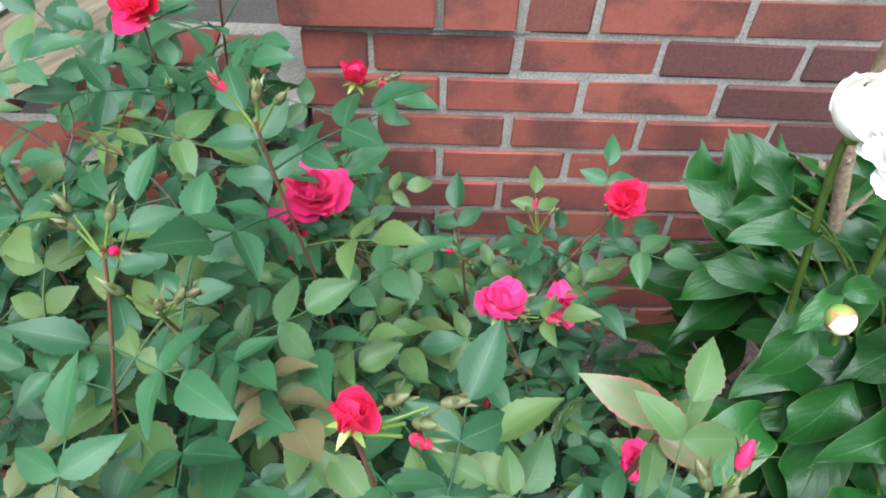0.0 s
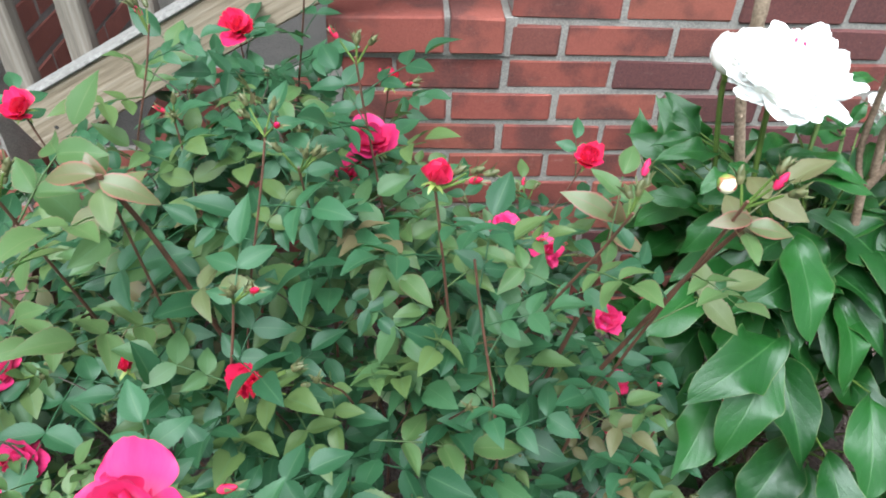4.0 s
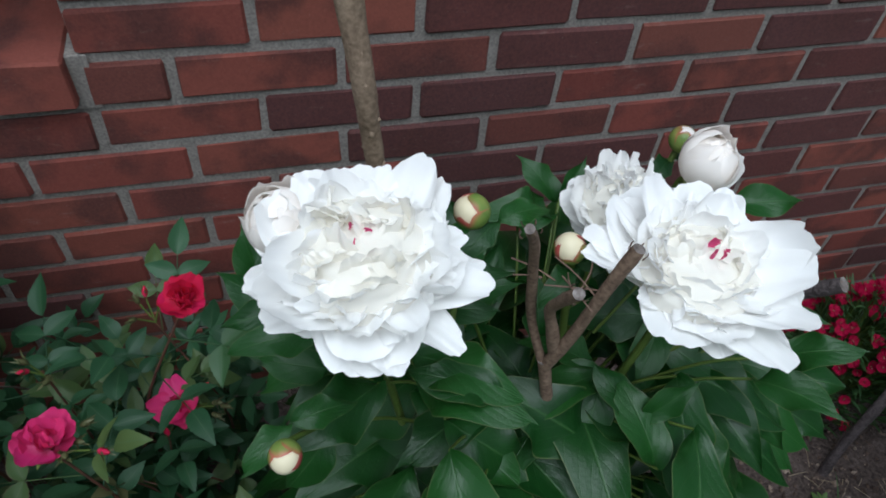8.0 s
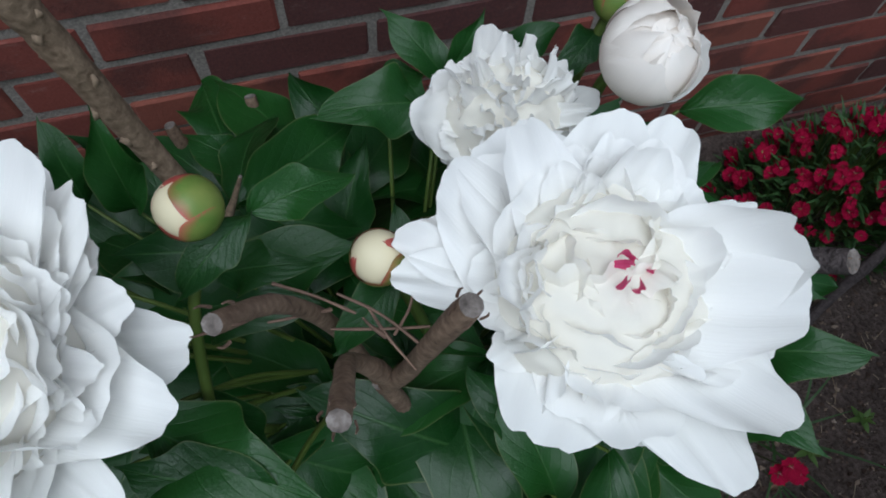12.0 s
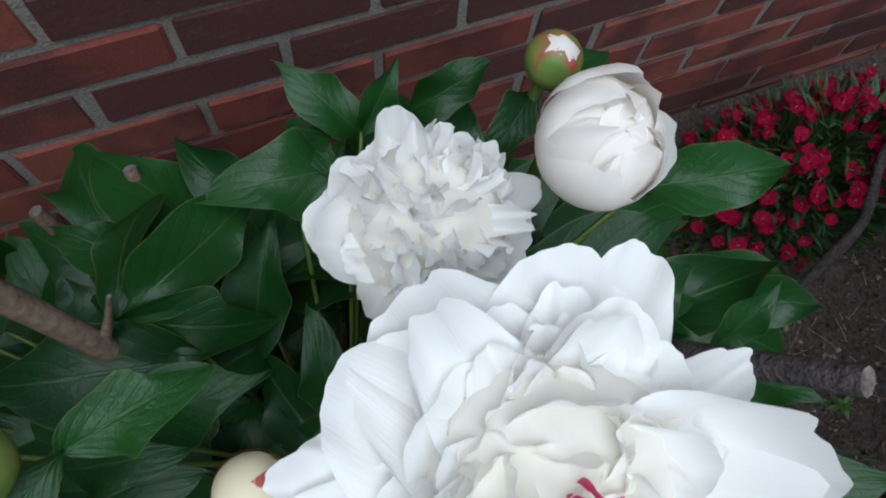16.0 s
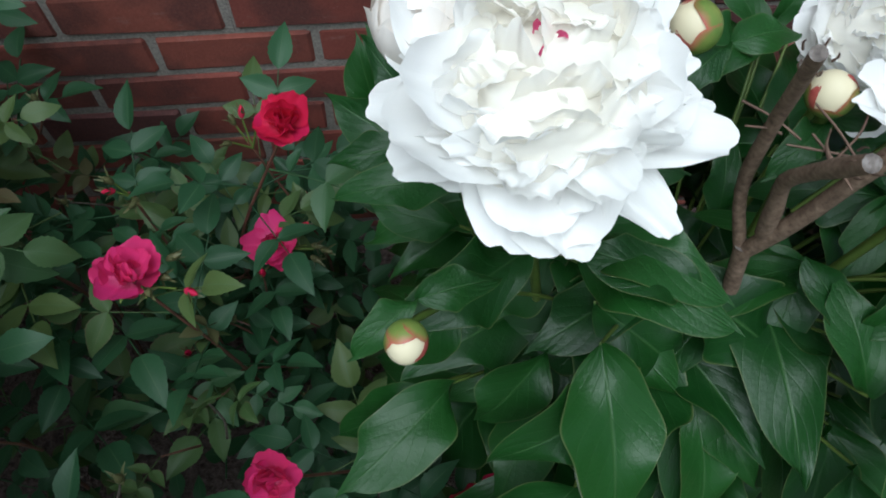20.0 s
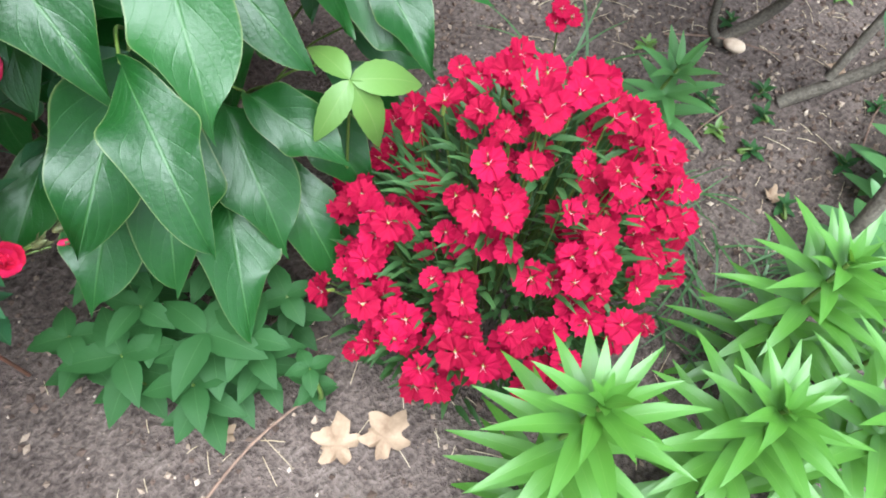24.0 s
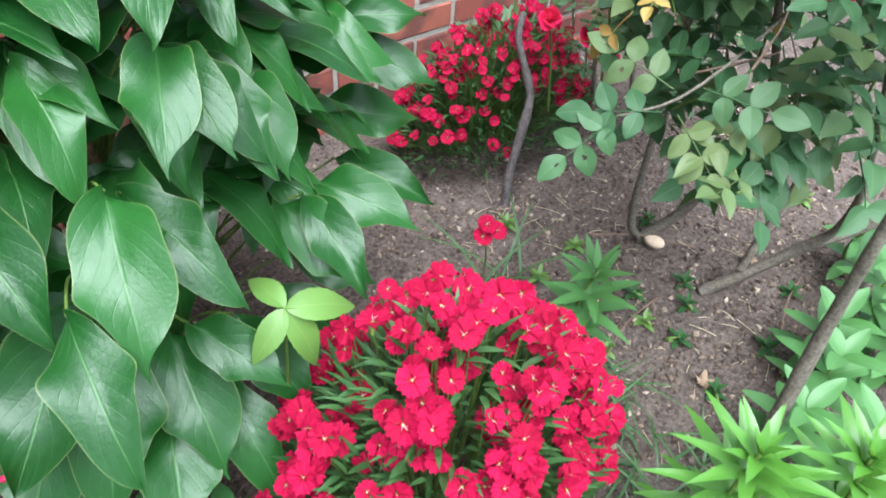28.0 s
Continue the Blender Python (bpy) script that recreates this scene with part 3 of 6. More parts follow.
# ---- wooden stair rail ----
def build_rail():
    rail = thing("stair_rail", "weathered unpainted wooden stair rail with square pickets", "rail", at=(-0.9, -0.026, 0.5))
    a = math.atan(0.555)
    g = Geo()
    m = pose(0, 0, 0.04, 0, -math.degrees(a), 0)
    box(g, (0.02, -0.019, -0.050), (1.62, 0.019, 0.045), 0.004, 0.001, 3)
    put("bottom_board", g.mesh("bottom_board", WOOD, False), rail, m, "weathered board with nail holes")
    g = Geo()
    box(g, (0.01, -0.024, 0.046), (1.62, 0.030, 0.056), 0.004, 0.001, 4)
    put("top_strip", g.mesh("top_strip", GREY_WOOD, False), rail, m)
    pk = Geo()
    box(pk, (-0.021, -0.018, 0.0), (0.021, 0.018, 0.85), 0.003, 0.001, 5)
    pm = pk.mesh("picket", PICKET, False)
    for k in range(8):
        x = 0.02 + 0.122 * k
        put("picket", pm, rail, pose(x, 0.045, 0.06 + 0.555 * x, 0, rng.uniform(-0.6, 0.6), 0))
    hd = Geo()
    box(hd, (-0.06, -0.02, -0.045), (1.62, 0.07, 0.045), 0.004, 0.001, 6)
    put("handrail", hd.mesh("handrail", WOOD, False), rail, pose(0, 0.02, 0.94, 0, -math.degrees(a), 0))
    nail = Geo()
    tube(nail, [(0, -0.0197, 0), (0, -0.0185, 0)], 0.004, 0.004, 8)
    nm = nail.mesh("nail_hole", HOLLOW)
    for x, z in ((0.36, 0.012), (0.383, 0.026), (0.39, 0.006), (0.08, -0.018), (0.10, 0.004)):
        put("nail_hole", nm, rail, m @ Matrix.Translation((x, 0, z)))


build_rail()


# ---- carved ornament on the coping ----
def build_ornament():
    bm = bmesh.new()
    bmesh.ops.create_uvsphere(bm, u_segments=28, v_segments=20, radius=1.0)
    for v in bm.verts:
        c = v.co
        low, high = max(0.0, -c.z), max(0.0, c.z)
        front = max(0.0, -c.y)
        r = 1 + noise.noise(c * 3) * 0.07 + noise.noise(c * 9) * 0.03
        wide = 0.070 * (1 - 0.38 * low * front - 0.45 * high * high)
        v.co = Vector((c.x * wide * r, c.y * 0.062 * r - 0.050 * low * front * front, c.z * (0.050 + 0.022 * high) * r - 0.010 * front * low))
        for sx in (-0.016, 0.016):
            q = (Vector((v.co.x - sx, 0, v.co.z + 0.026))).length
            if q < 0.017 and c.y < -0.3:
                v.co.y += 0.016 * (1 - q / 0.017)
    bm.verts.index_update()
    g = Geo()
    g.add([v.co.copy() for v in bm.verts], [tuple(v.index for v in f.verts) for f in bm.faces])
    bm.free()
    ob = put("stone_ornament", g.mesh("stone_ornament", STONE), None, pose(-0.130, 0.172, 0.819))
    tagged(ob, "weathered brown carved stone ornament on the coping", "ornament")
    s = tube(Geo(), [(0, -0.02, 0.002), (0, -0.045, -0.006), (0, -0.066, -0.014), (0, -0.082, -0.018)], 0.044, 0.030, 20, 0.10, 3)
    put("snout", s.mesh("snout", STONE), ob)
    lip = tube(Geo(), [(0.027 * math.cos(k * 0.3927), -0.083, -0.019 + 0.021 * math.sin(k * 0.3927)) for k in range(17)], 0.0055, 0.0055, 8, 0.12, 4)
    put("lip", lip.mesh("lip", STONE), ob, None, "pale worn rim")
    for sx in (-0.012, 0.012):
        h = Geo()
        tube(h, [(0, 0.006, 0), (0, -0.002, 0)], 0.0085, 0.0085, 12, 0.15, 5)
        put("hollow", h.mesh("hollow", HOLLOW), ob, Matrix.Translation((sx, -0.083, -0.016)), "dark round hole")


build_ornament()


# ---- pots on the landing ----
def lathe(g, profile, seg=28, slot=0):
    verts = [(r * math.cos(2 * math.pi * k / seg), r * math.sin(2 * math.pi * k / seg), z) for r, z in profile for k in range(seg)]
    faces = [(i * seg + k, i * seg + (k + 1) % seg, (i + 1) * seg + (k + 1) % seg, (i + 1) * seg + k) for i in range(len(profile) - 1) for k in range(seg)]
    g.add(verts, faces, None, None, slot)
    return g


def build_pots():
    def stand(at, rim, tall, mat, label, name="planter"):
        p = thing(name, label, "planter", group="pots on the landing", at=at)
        body = lathe(Geo(), [(0.0, 0.0), (rim * 0.62, 0.0), (rim * 0.70, tall * 0.3), (rim * 0.74, tall * 0.33), (rim * 0.76, tall * 0.62), (rim * 0.82, tall * 0.66), (rim * 0.86, tall), (rim * 0.80, tall), (rim * 0.76, tall * 0.85), (0, tall * 0.85)])
        put("body", body.mesh("body", mat), p)
        collar = lathe(Geo(), [(rim * 0.84, tall * 0.99), (rim * 0.98, tall * 1.0), (rim * 1.04, tall * 1.22), (rim, tall * 1.25), (rim * 0.96, tall * 1.22), (rim * 0.9, tall * 1.05), (0, tall * 1.05)])
        put("inner_pot", collar.mesh("inner_pot", DARK_GLAZE), p, None, "dark glossy inner pot with bare soil")
        for zz in (0.2, 0.64):
            ring = lathe(Geo(), [(rim * 0.70, tall * zz), (rim * 0.80, tall * (zz + 0.01)), (rim * 0.80, tall * (zz + 0.07)), (rim * 0.70, tall * (zz + 0.08))])
            put("band", ring.mesh("band", DARK_GLAZE), p)
        for k in range(3):
            a = 2.1 * k + 0.4
            leg = tube(Geo(), curve_pts([(0.05 * math.cos(a), 0.05 * math.sin(a), 0.0), (0.065 * math.cos(a), 0.065 * math.sin(a), -0.08), (0.085 * math.cos(a), 0.085 * math.sin(a), -at[2] + 0.327)], 8), 0.005, 0.005, 6)
            put("leg", leg.mesh("leg", IRON), p, None, "thin black iron leg")
        return p

    stand((-1.225, -0.15, 0.475), 0.052, 0.145, GLAZE_BLUE, "grey-blue glazed planter with dark bands on iron legs")
    stand((-1.42, -0.10, 0.55), 0.062, 0.15, GLAZE_BLUE, "grey-blue glazed planter with dark bands, set further back")
    pot = thing("grey_pot", "empty grey flower pot with a dark blue rim on the landing", "flower pot", group="pots on the landing", at=(-1.215, -0.29, 0.325))
    put("body", lathe(Geo(), [(0, 0.0), (0.045, 0.0), (0.06, 0.11), (0.055, 0.11), (0.05, 0.06), (0, 0.06)]).mesh("body", GREY_POT), pot)
    put("rim", lathe(Geo(), [(0.06, 0.095), (0.066, 0.097), (0.068, 0.125), (0.062, 0.127), (0.056, 0.11)]).mesh("rim", DARK_GLAZE), pot)
    bowl = thing("green_bowl", "shallow green glazed bowl planted with a small spiky plant", "bowl", group="pots on the landing", at=(-1.36, -0.26, 0.325))
    put("body", lathe(Geo(), [(0, 0.0), (0.06, 0.0), (0.085, 0.045), (0.08, 0.047), (0.055, 0.03), (0, 0.03)]).mesh("body", GREEN_GLAZE), bowl)
    g = Geo()
    for k in range(16):
        v, f, u = leaf_grid(0.07, 0.008, 6, 2, 0.6, 0.8, 0.3, 0.7, seed=k)
        g.add(v, f, u, aim((0, 0, 0.03), (math.cos(k * 2.4), math.sin(k * 2.4), 0.9)))
    put("spiky_plant", g.mesh("spiky_plant", FINE_LEAF), bowl)
    cup = put("yellow_pail", lathe(Geo(), [(0, 0), (0.05, 0), (0.062, 0.11), (0.058, 0.11), (0.047, 0.01), (0, 0.01)]).mesh("yellow_pail", YELLOW), None, Matrix.Translation((-1.46, -0.32, 0.325)))
    tagged(cup, "small yellow plastic pail on the landing", "pail")


build_pots()


# ---- peony plant ----
PL = [leaf_grid(1.0, w, 28, 8, p, 0.98, fo, dr, wv, 0, 0, tw, s, tc) for s, (w, p, fo, dr, wv, tw, tc) in enumerate((
    (0.46, 0.87, 0.32, 0.45, 0.16, 0.0, 0.8), (0.50, 0.84, 0.22, 0.75, 0.19, 0.25, 0.6), (0.42, 0.91, 0.44, 0.25, 0.15, -0.3, 0.7), (0.53, 0.85, 0.18, 0.40, 0.17, 0.2, 1.0),
    (0.41, 0.93, 0.38, 0.70, 0.16, -0.25, 1.0), (0.47, 0.89, 0.28, 0.10, 0.18, 0.3, 0.6), (0.45, 0.86, 0.14, 0.6, 0.18, -0.35, 0.4), (0.44, 0.91, 0.26, 0.9, 0.15, 0.4, 0.9)))]
PEONY_MESHES = [Geo().add(*g).mesh("leaf", PEONY_LEAF) for g in PL]
peony = thing("peony_plant", "tall peony with white double blooms, fat buds and glossy dark leaves", "peony", at=(0, 0, 0))
STEM_FOOT = Vector((0.43, -0.42, 0.0))
prng = random.Random(11)


def green_tube(name, pts, r0, r1, parent, mat=GREEN_STEM, label="", seg=7, rough=0.05, knots=0.0):
    return put(name, tube(Geo(), pts, r0, r1, seg, rough, 3, 0, None, knots).mesh(name, mat), parent, None, label)


def peony_leaf(node, out, length=0.15, spread=0.75, up=(0, 0, 1), sides=2, foot=None, lean=0.0):
    """A divided leaf: a stalk from the stems to the node, one long leaflet ahead and others beside it."""
    node, out = Vector(node), Vector(out).normalized()
    foot = Vector(foot) if foot is not None else Vector((STEM_FOOT.x * 0.75 + node.x * 0.25, STEM_FOOT.y * 0.75 + node.y * 0.25, max(0.05, node.z * 0.62)))
    mid = foot.lerp(node, 0.55) + Vector((0, 0, 0.03))
    green_tube("leaf_stalk", curve_pts([foot, mid, node], 8), 0.003, 0.002, peony, seg=5)
    up = Vector(up)
    side = out.cross(up).normalized()
    plan = [(0.0, 1.0)] + [(s * spread * prng.uniform(0.9, 1.5), prng.uniform(0.74, 0.92)) for s in ((-1, 1) if sides == 2 else (-1, 1, -1.9, 1.9))][:sides]
    for a, k in plan:
        d = out * math.cos(a) + side * math.sin(a) + up * prng.uniform(-0.25, 0.25)
        z = up + side * math.sin(a) * 0.45 + Vector((prng.uniform(-0.4, 0.4), prng.uniform(-0.4, 0.4), 0)) + side * lean
        put("leaf", prng.choice(PEONY_MESHES), peony, aim(node, d, z, length * k * prng.uniform(0.93, 1.07)))


# leaves that stand out by themselves: foot and tip of each blade
def smooth(a, b, x):
    t = min(1.0, max(0.0, (x - a) / (b - a)))
    return t * t * (3 - 2 * t)


def chord(g):
    """How far and how deep the tip of a blade of unit length lies from its foot."""
    tip = g[0][-3]
    return tip[1], tip[2]


CHORDS = [chord(g) for g in PL]


def blade(base, tip, up, k, stalk=None, label=""):
    """One leaflet from its foot to its tip, on a stalk from the stems."""
    base, tip = Vector(base), Vector(tip)
    way = tip - base
    cy, cz = CHORDS[k]
    w = way.normalized()
    n = (Vector(up) - w * w.dot(Vector(up))).normalized()
    f = math.atan2(cz, cy)
    put("leaf", PEONY_MESHES[k], peony, aim(base, w * math.cos(f) - n * math.sin(f), n * math.cos(f) + w * math.sin(f), way.length / math.hypot(cy, cz)), label)
    foot = Vector(stalk) if stalk else Vector((STEM_FOOT.x * 0.6 + base.x * 0.4, STEM_FOOT.y * 0.7 + base.y * 0.3, max(0.04, base.z - 0.14)))
    green_tube("leaf_stalk", curve_pts([foot, foot.lerp(base, 0.6) + Vector((0, 0, 0.02)), base], 8), 0.0020, 0.0014, peony, seg=5)


FRONT = (-0.12, -0.60, 0.78)
# hanging towards the path: foot, tip, face, shape
HANGING_A = [
    ((0.320, -0.517, 0.690), (0.325, -0.622, 0.608), (0.0, -0.75, 0.65), 3), ((0.411, -0.531, 0.593), (0.413, -0.620, 0.502), (0.25, -0.75, 0.6), 4), ((0.511, -0.563, 0.595), (0.492, -0.649, 0.503), FRONT, 2),
    ((0.532, -0.535, 0.568), (0.571, -0.635, 0.491), FRONT, 4), ((0.601, -0.516, 0.523), (0.604, -0.610, 0.437), FRONT, 0), ((0.549, -0.488, 0.690), (0.523, -0.585, 0.635), FRONT, 3),
    ((0.640, -0.440, 0.608), (0.707, -0.530, 0.553), FRONT, 2), ((0.790, -0.383, 0.470), (0.900, -0.440, 0.470), FRONT, 5), ((0.800, -0.384, 0.420), (0.900, -0.470, 0.380), FRONT, 6),
    ((0.312, -0.591, 0.554), (0.226, -0.690, 0.456), (-0.3, -0.6, 0.7), 7),
]
HANGING_B = [
    ((0.326, -0.570, 0.534), (0.354, -0.691, 0.424), FRONT, 2), ((0.429, -0.642, 0.528), (0.398, -0.762, 0.432), FRONT, 0), ((0.450, -0.590, 0.480), (0.496, -0.715, 0.415), FRONT, 4),
    ((0.670, -0.530, 0.355), (0.755, -0.634, 0.310), FRONT, 0), ((0.640, -0.560, 0.370), (0.649, -0.677, 0.292), FRONT, 2), ((0.309, -0.590, 0.580), (0.175, -0.660, 0.540), FRONT, 3),
    ((0.225, -0.500, 0.580), (0.125, -0.580, 0.565), FRONT, 6), ((0.384, -0.623, 0.414), (0.275, -0.720, 0.325), FRONT, 5), ((0.367, -0.697, 0.471), (0.361, -0.816, 0.394), FRONT, 4),
    ((0.465, -0.629, 0.329), (0.526, -0.720, 0.275), FRONT, 0),
]
HANGING_C = [
    ((0.417, -0.511, 0.594), (0.461, -0.600, 0.550), FRONT, 2), ((0.350, -0.534, 0.654), (0.245, -0.570, 0.604), FRONT, 1), ((0.690, -0.392, 0.500), (0.800, -0.500, 0.460), FRONT, 3),
    ((0.785, -0.348, 0.442), (0.900, -0.410, 0.463), FRONT, 0), ((0.595, -0.455, 0.500), (0.678, -0.560, 0.463), FRONT, 5), ((0.507, -0.598, 0.615), (0.465, -0.700, 0.560), FRONT, 0),
    ((0.517, -0.554, 0.590), (0.534, -0.660, 0.524), FRONT, 6), ((0.560, -0.530, 0.545), (0.577, -0.640, 0.474), FRONT, 1), ((0.604, -0.443, 0.620), (0.654, -0.560, 0.577), FRONT, 2),
    ((0.586, -0.487, 0.625), (0.579, -0.580, 0.580), FRONT, 4),
]
HANGING_D = [
    ((0.645, -0.370, 0.600), (0.694, -0.450, 0.600), FRONT, 1), ((0.742, -0.360, 0.470), (0.822, -0.400, 0.520), FRONT, 2), ((0.611, -0.544, 0.365), (0.663, -0.660, 0.281), FRONT, 6),
    ((0.534, -0.546, 0.700), (0.490, -0.650, 0.640), FRONT, 7), ((0.267, -0.469, 0.738), (0.182, -0.520, 0.750), FRONT, 3), ((0.290, -0.478, 0.790), (0.364, -0.535, 0.790), (0.1, -0.3, 0.95), 3),
    ((0.316, -0.463, 0.758), (0.354, -0.520, 0.753), FRONT, 1), ((0.325, -0.449, 0.640), (0.390, -0.540, 0.625), FRONT, 5), ((0.621, -0.437, 0.530), (0.607, -0.550, 0.510), FRONT, 3),
    ((0.701, -0.407, 0.500), (0.769, -0.520, 0.454), FRONT, 4),
]
HANGING_E = [
    ((0.760, -0.360, 0.330), (0.905, -0.430, 0.300), FRONT, 5), ((0.750, -0.440, 0.300), (0.850, -0.540, 0.240), FRONT, 2), ((0.250, -0.600, 0.480), (0.170, -0.700, 0.420), FRONT, 0),
]
# the back and the shaded side towards the roses: foot, tip, face, shape
SHADED_A = [
    ((0.181, -0.300, 0.670), (0.167, -0.270, 0.742), (-0.1, -0.8, 0.5), 0), ((0.227, -0.262, 0.640), (0.221, -0.225, 0.702), (0.2, -0.8, 0.5), 3), ((0.266, -0.282, 0.650), (0.264, -0.243, 0.732), (0, -0.8, 0.5), 2),
    ((0.247, -0.360, 0.700), (0.180, -0.305, 0.775), (-0.3, -0.7, 0.6), 3), ((0.215, -0.360, 0.702), (0.140, -0.310, 0.720), (-0.2, -0.6, 0.7), 0), ((0.237, -0.400, 0.660), (0.165, -0.370, 0.655), (-0.2, -0.6, 0.8), 6),
    ((0.218, -0.380, 0.765), (0.174, -0.335, 0.800), (-0.2, -0.6, 0.7), 1), ((0.233, -0.420, 0.757), (0.150, -0.425, 0.750), (0, -0.4, 0.9), 4), ((0.209, -0.400, 0.770), (0.145, -0.402, 0.755), (0, -0.5, 0.9), 2),
    ((0.202, -0.500, 0.572), (0.128, -0.520, 0.528), (-0.1, -0.6, 0.8), 3),
]
SHADED_B = [
    ((0.225, -0.490, 0.715), (0.180, -0.505, 0.650), (-0.2, -0.8, 0.5), 0), ((0.326, -0.480, 0.675), (0.405, -0.510, 0.600), (0.1, -0.7, 0.7), 3), ((0.293, -0.500, 0.641), (0.240, -0.525, 0.552), (-0.1, -0.8, 0.6), 6),
    ((0.270, -0.560, 0.500), (0.200, -0.600, 0.400), FRONT, 4),
]
# low leaves over the soil: foot, tip, face, shape
LOW = [
    ((0.400, -0.600, 0.330), (0.330, -0.720, 0.220), FRONT, 3), ((0.450, -0.600, 0.300), (0.440, -0.730, 0.190), FRONT, 0), ((0.350, -0.600, 0.300), (0.250, -0.690, 0.190), FRONT, 6),
    ((0.520, -0.600, 0.280), (0.560, -0.700, 0.170), FRONT, 2), ((0.420, -0.640, 0.240), (0.370, -0.770, 0.150), FRONT, 1), ((0.580, -0.560, 0.250), (0.660, -0.620, 0.150), FRONT, 5),
    ((0.380, -0.560, 0.220), (0.300, -0.650, 0.110), FRONT, 3), ((0.480, -0.620, 0.220), (0.490, -0.740, 0.110), FRONT, 4), ((0.640, -0.500, 0.230), (0.740, -0.560, 0.160), FRONT, 0),
    ((0.300, -0.520, 0.260), (0.200, -0.590, 0.180), FRONT, 2),
]
# standing round the flower stems, open to the sky: foot, tip, face, shape
STANDING_A = [
    ((0.516, -0.248, 0.690), (0.475, -0.199, 0.725), (0.1, -0.5, 0.85), 0), ((0.503, -0.269, 0.692), (0.412, -0.265, 0.700), (0, -0.25, 1), 3), ((0.515, -0.251, 0.700), (0.547, -0.229, 0.740), (0, -0.7, 0.7), 2),
    ((0.552, -0.235, 0.680), (0.609, -0.237, 0.715), (0, -0.6, 0.8), 5), ((0.325, -0.157, 0.620), (0.340, -0.255, 0.625), (0, -0.2, 1), 1), ((0.371, -0.286, 0.640), (0.306, -0.225, 0.655), (0.3, -0.2, 1), 6),
    ((0.277, -0.289, 0.550), (0.263, -0.194, 0.600), (0.2, -0.5, 0.85), 3), ((0.331, -0.384, 0.712), (0.421, -0.386, 0.735), (-0.1, -0.35, 1), 0), ((0.308, -0.405, 0.740), (0.381, -0.426, 0.752), (-0.1, -0.3, 1), 3),
    ((0.401, -0.343, 0.600), (0.446, -0.264, 0.660), (-0.2, -0.4, 0.9), 2),
]
STANDING_B = [
    ((0.445, -0.408, 0.650), (0.449, -0.350, 0.700), (-0.1, -0.5, 0.85), 4), ((0.614, -0.380, 0.800), (0.683, -0.397, 0.812), (-0.1, -0.4, 0.9), 5), ((0.670, -0.454, 0.680), (0.711, -0.433, 0.720), (-0.2, -0.3, 0.9), 2),
    ((0.640, -0.470, 0.735), (0.673, -0.502, 0.760), (-0.1, -0.2, 1), 0), ((0.335, -0.409, 0.785), (0.389, -0.422, 0.800), (0, -0.3, 1), 1), ((0.270, -0.338, 0.560), (0.212, -0.208, 0.620), (0.3, -0.4, 0.85), 0),
    ((0.350, -0.528, 0.790), (0.280, -0.498, 0.800), (0, -0.3, 1), 6), ((0.615, -0.513, 0.740), (0.670, -0.541, 0.775), (-0.1, -0.2, 1), 3), ((0.600, -0.520, 0.720), (0.640, -0.585, 0.745), (-0.1, -0.3, 1), 0),
    ((0.499, -0.528, 0.680), (0.463, -0.478, 0.720), (0, -0.3, 1), 5),
]
STANDING_C = [
    ((0.465, -0.520, 0.640), (0.364, -0.461, 0.690), (0, -0.35, 1), 3), ((0.400, -0.482, 0.620), (0.336, -0.457, 0.660), (0, -0.4, 1), 0), ((0.291, -0.492, 0.775), (0.366, -0.550, 0.785), (0, -0.3, 1), 3),
    ((0.260, -0.205, 0.590), (0.221, -0.206, 0.655), (0.2, -0.6, 0.8), 2), ((0.472, -0.228, 0.690), (0.495, -0.280, 0.700), (0, -0.2, 1), 1), ((0.497, -0.524, 0.690), (0.542, -0.519, 0.735), (0, -0.4, 1), 2),
    ((0.501, -0.563, 0.670), (0.480, -0.481, 0.710), (0, -0.3, 1), 0), ((0.420, -0.330, 0.600), (0.330, -0.360, 0.630), (0.1, -0.3, 1), 6), ((0.560, -0.330, 0.640), (0.640, -0.300, 0.690), (0, -0.4, 1), 3),
    ((0.440, -0.250, 0.600), (0.400, -0.190, 0.660), (0, -0.6, 0.8), 5),
]
for base, tip, up, k in HANGING_A + HANGING_B + HANGING_C + HANGING_D + HANGING_E + SHADED_A + SHADED_B + LOW + STANDING_A + STANDING_B + STANDING_C:
    blade(base, tip, up, k)
# the mass of leaves round the stems
for k in range(58):
    zf = 0.93 - 1.25 * (k + 0.5) / 58
    az = k * 2.39996
    c = math.sqrt(max(0.0, 1 - zf * zf))
    d = Vector((math.cos(az) * c, math.sin(az) * c, zf))
    node = Vector((0.455 + 0.235 * d.x, -0.385 + 0.145 * d.y, 0.43 + 0.24 * d.z))
    if node.y > -0.14 or (node.x < 0.27 and node.z > 0.40):
        continue
    flat = Vector((d.x, d.y * 0.9 - 0.15, 0)).normalized()
    front = smooth(0.25, 0.75, -d.y)
    fall = 0.22 - 0.50 * front + (0.45 + 0.3 * front) * d.z + prng.uniform(-0.3, 0.25)
    flat = (flat + Vector((prng.uniform(-0.35, 0.35), prng.uniform(-0.35, 0.35), 0))).normalized()
    peony_leaf(node, flat + Vector((0, 0, fall)), prng.uniform(0.125, 0.165), prng.uniform(0.6, 0.85), Vector((0, 0, 1)) + flat * (0.20 + 0.5 * front - 0.4 * max(0.0, d.z)), 2 if k % 3 else 4)

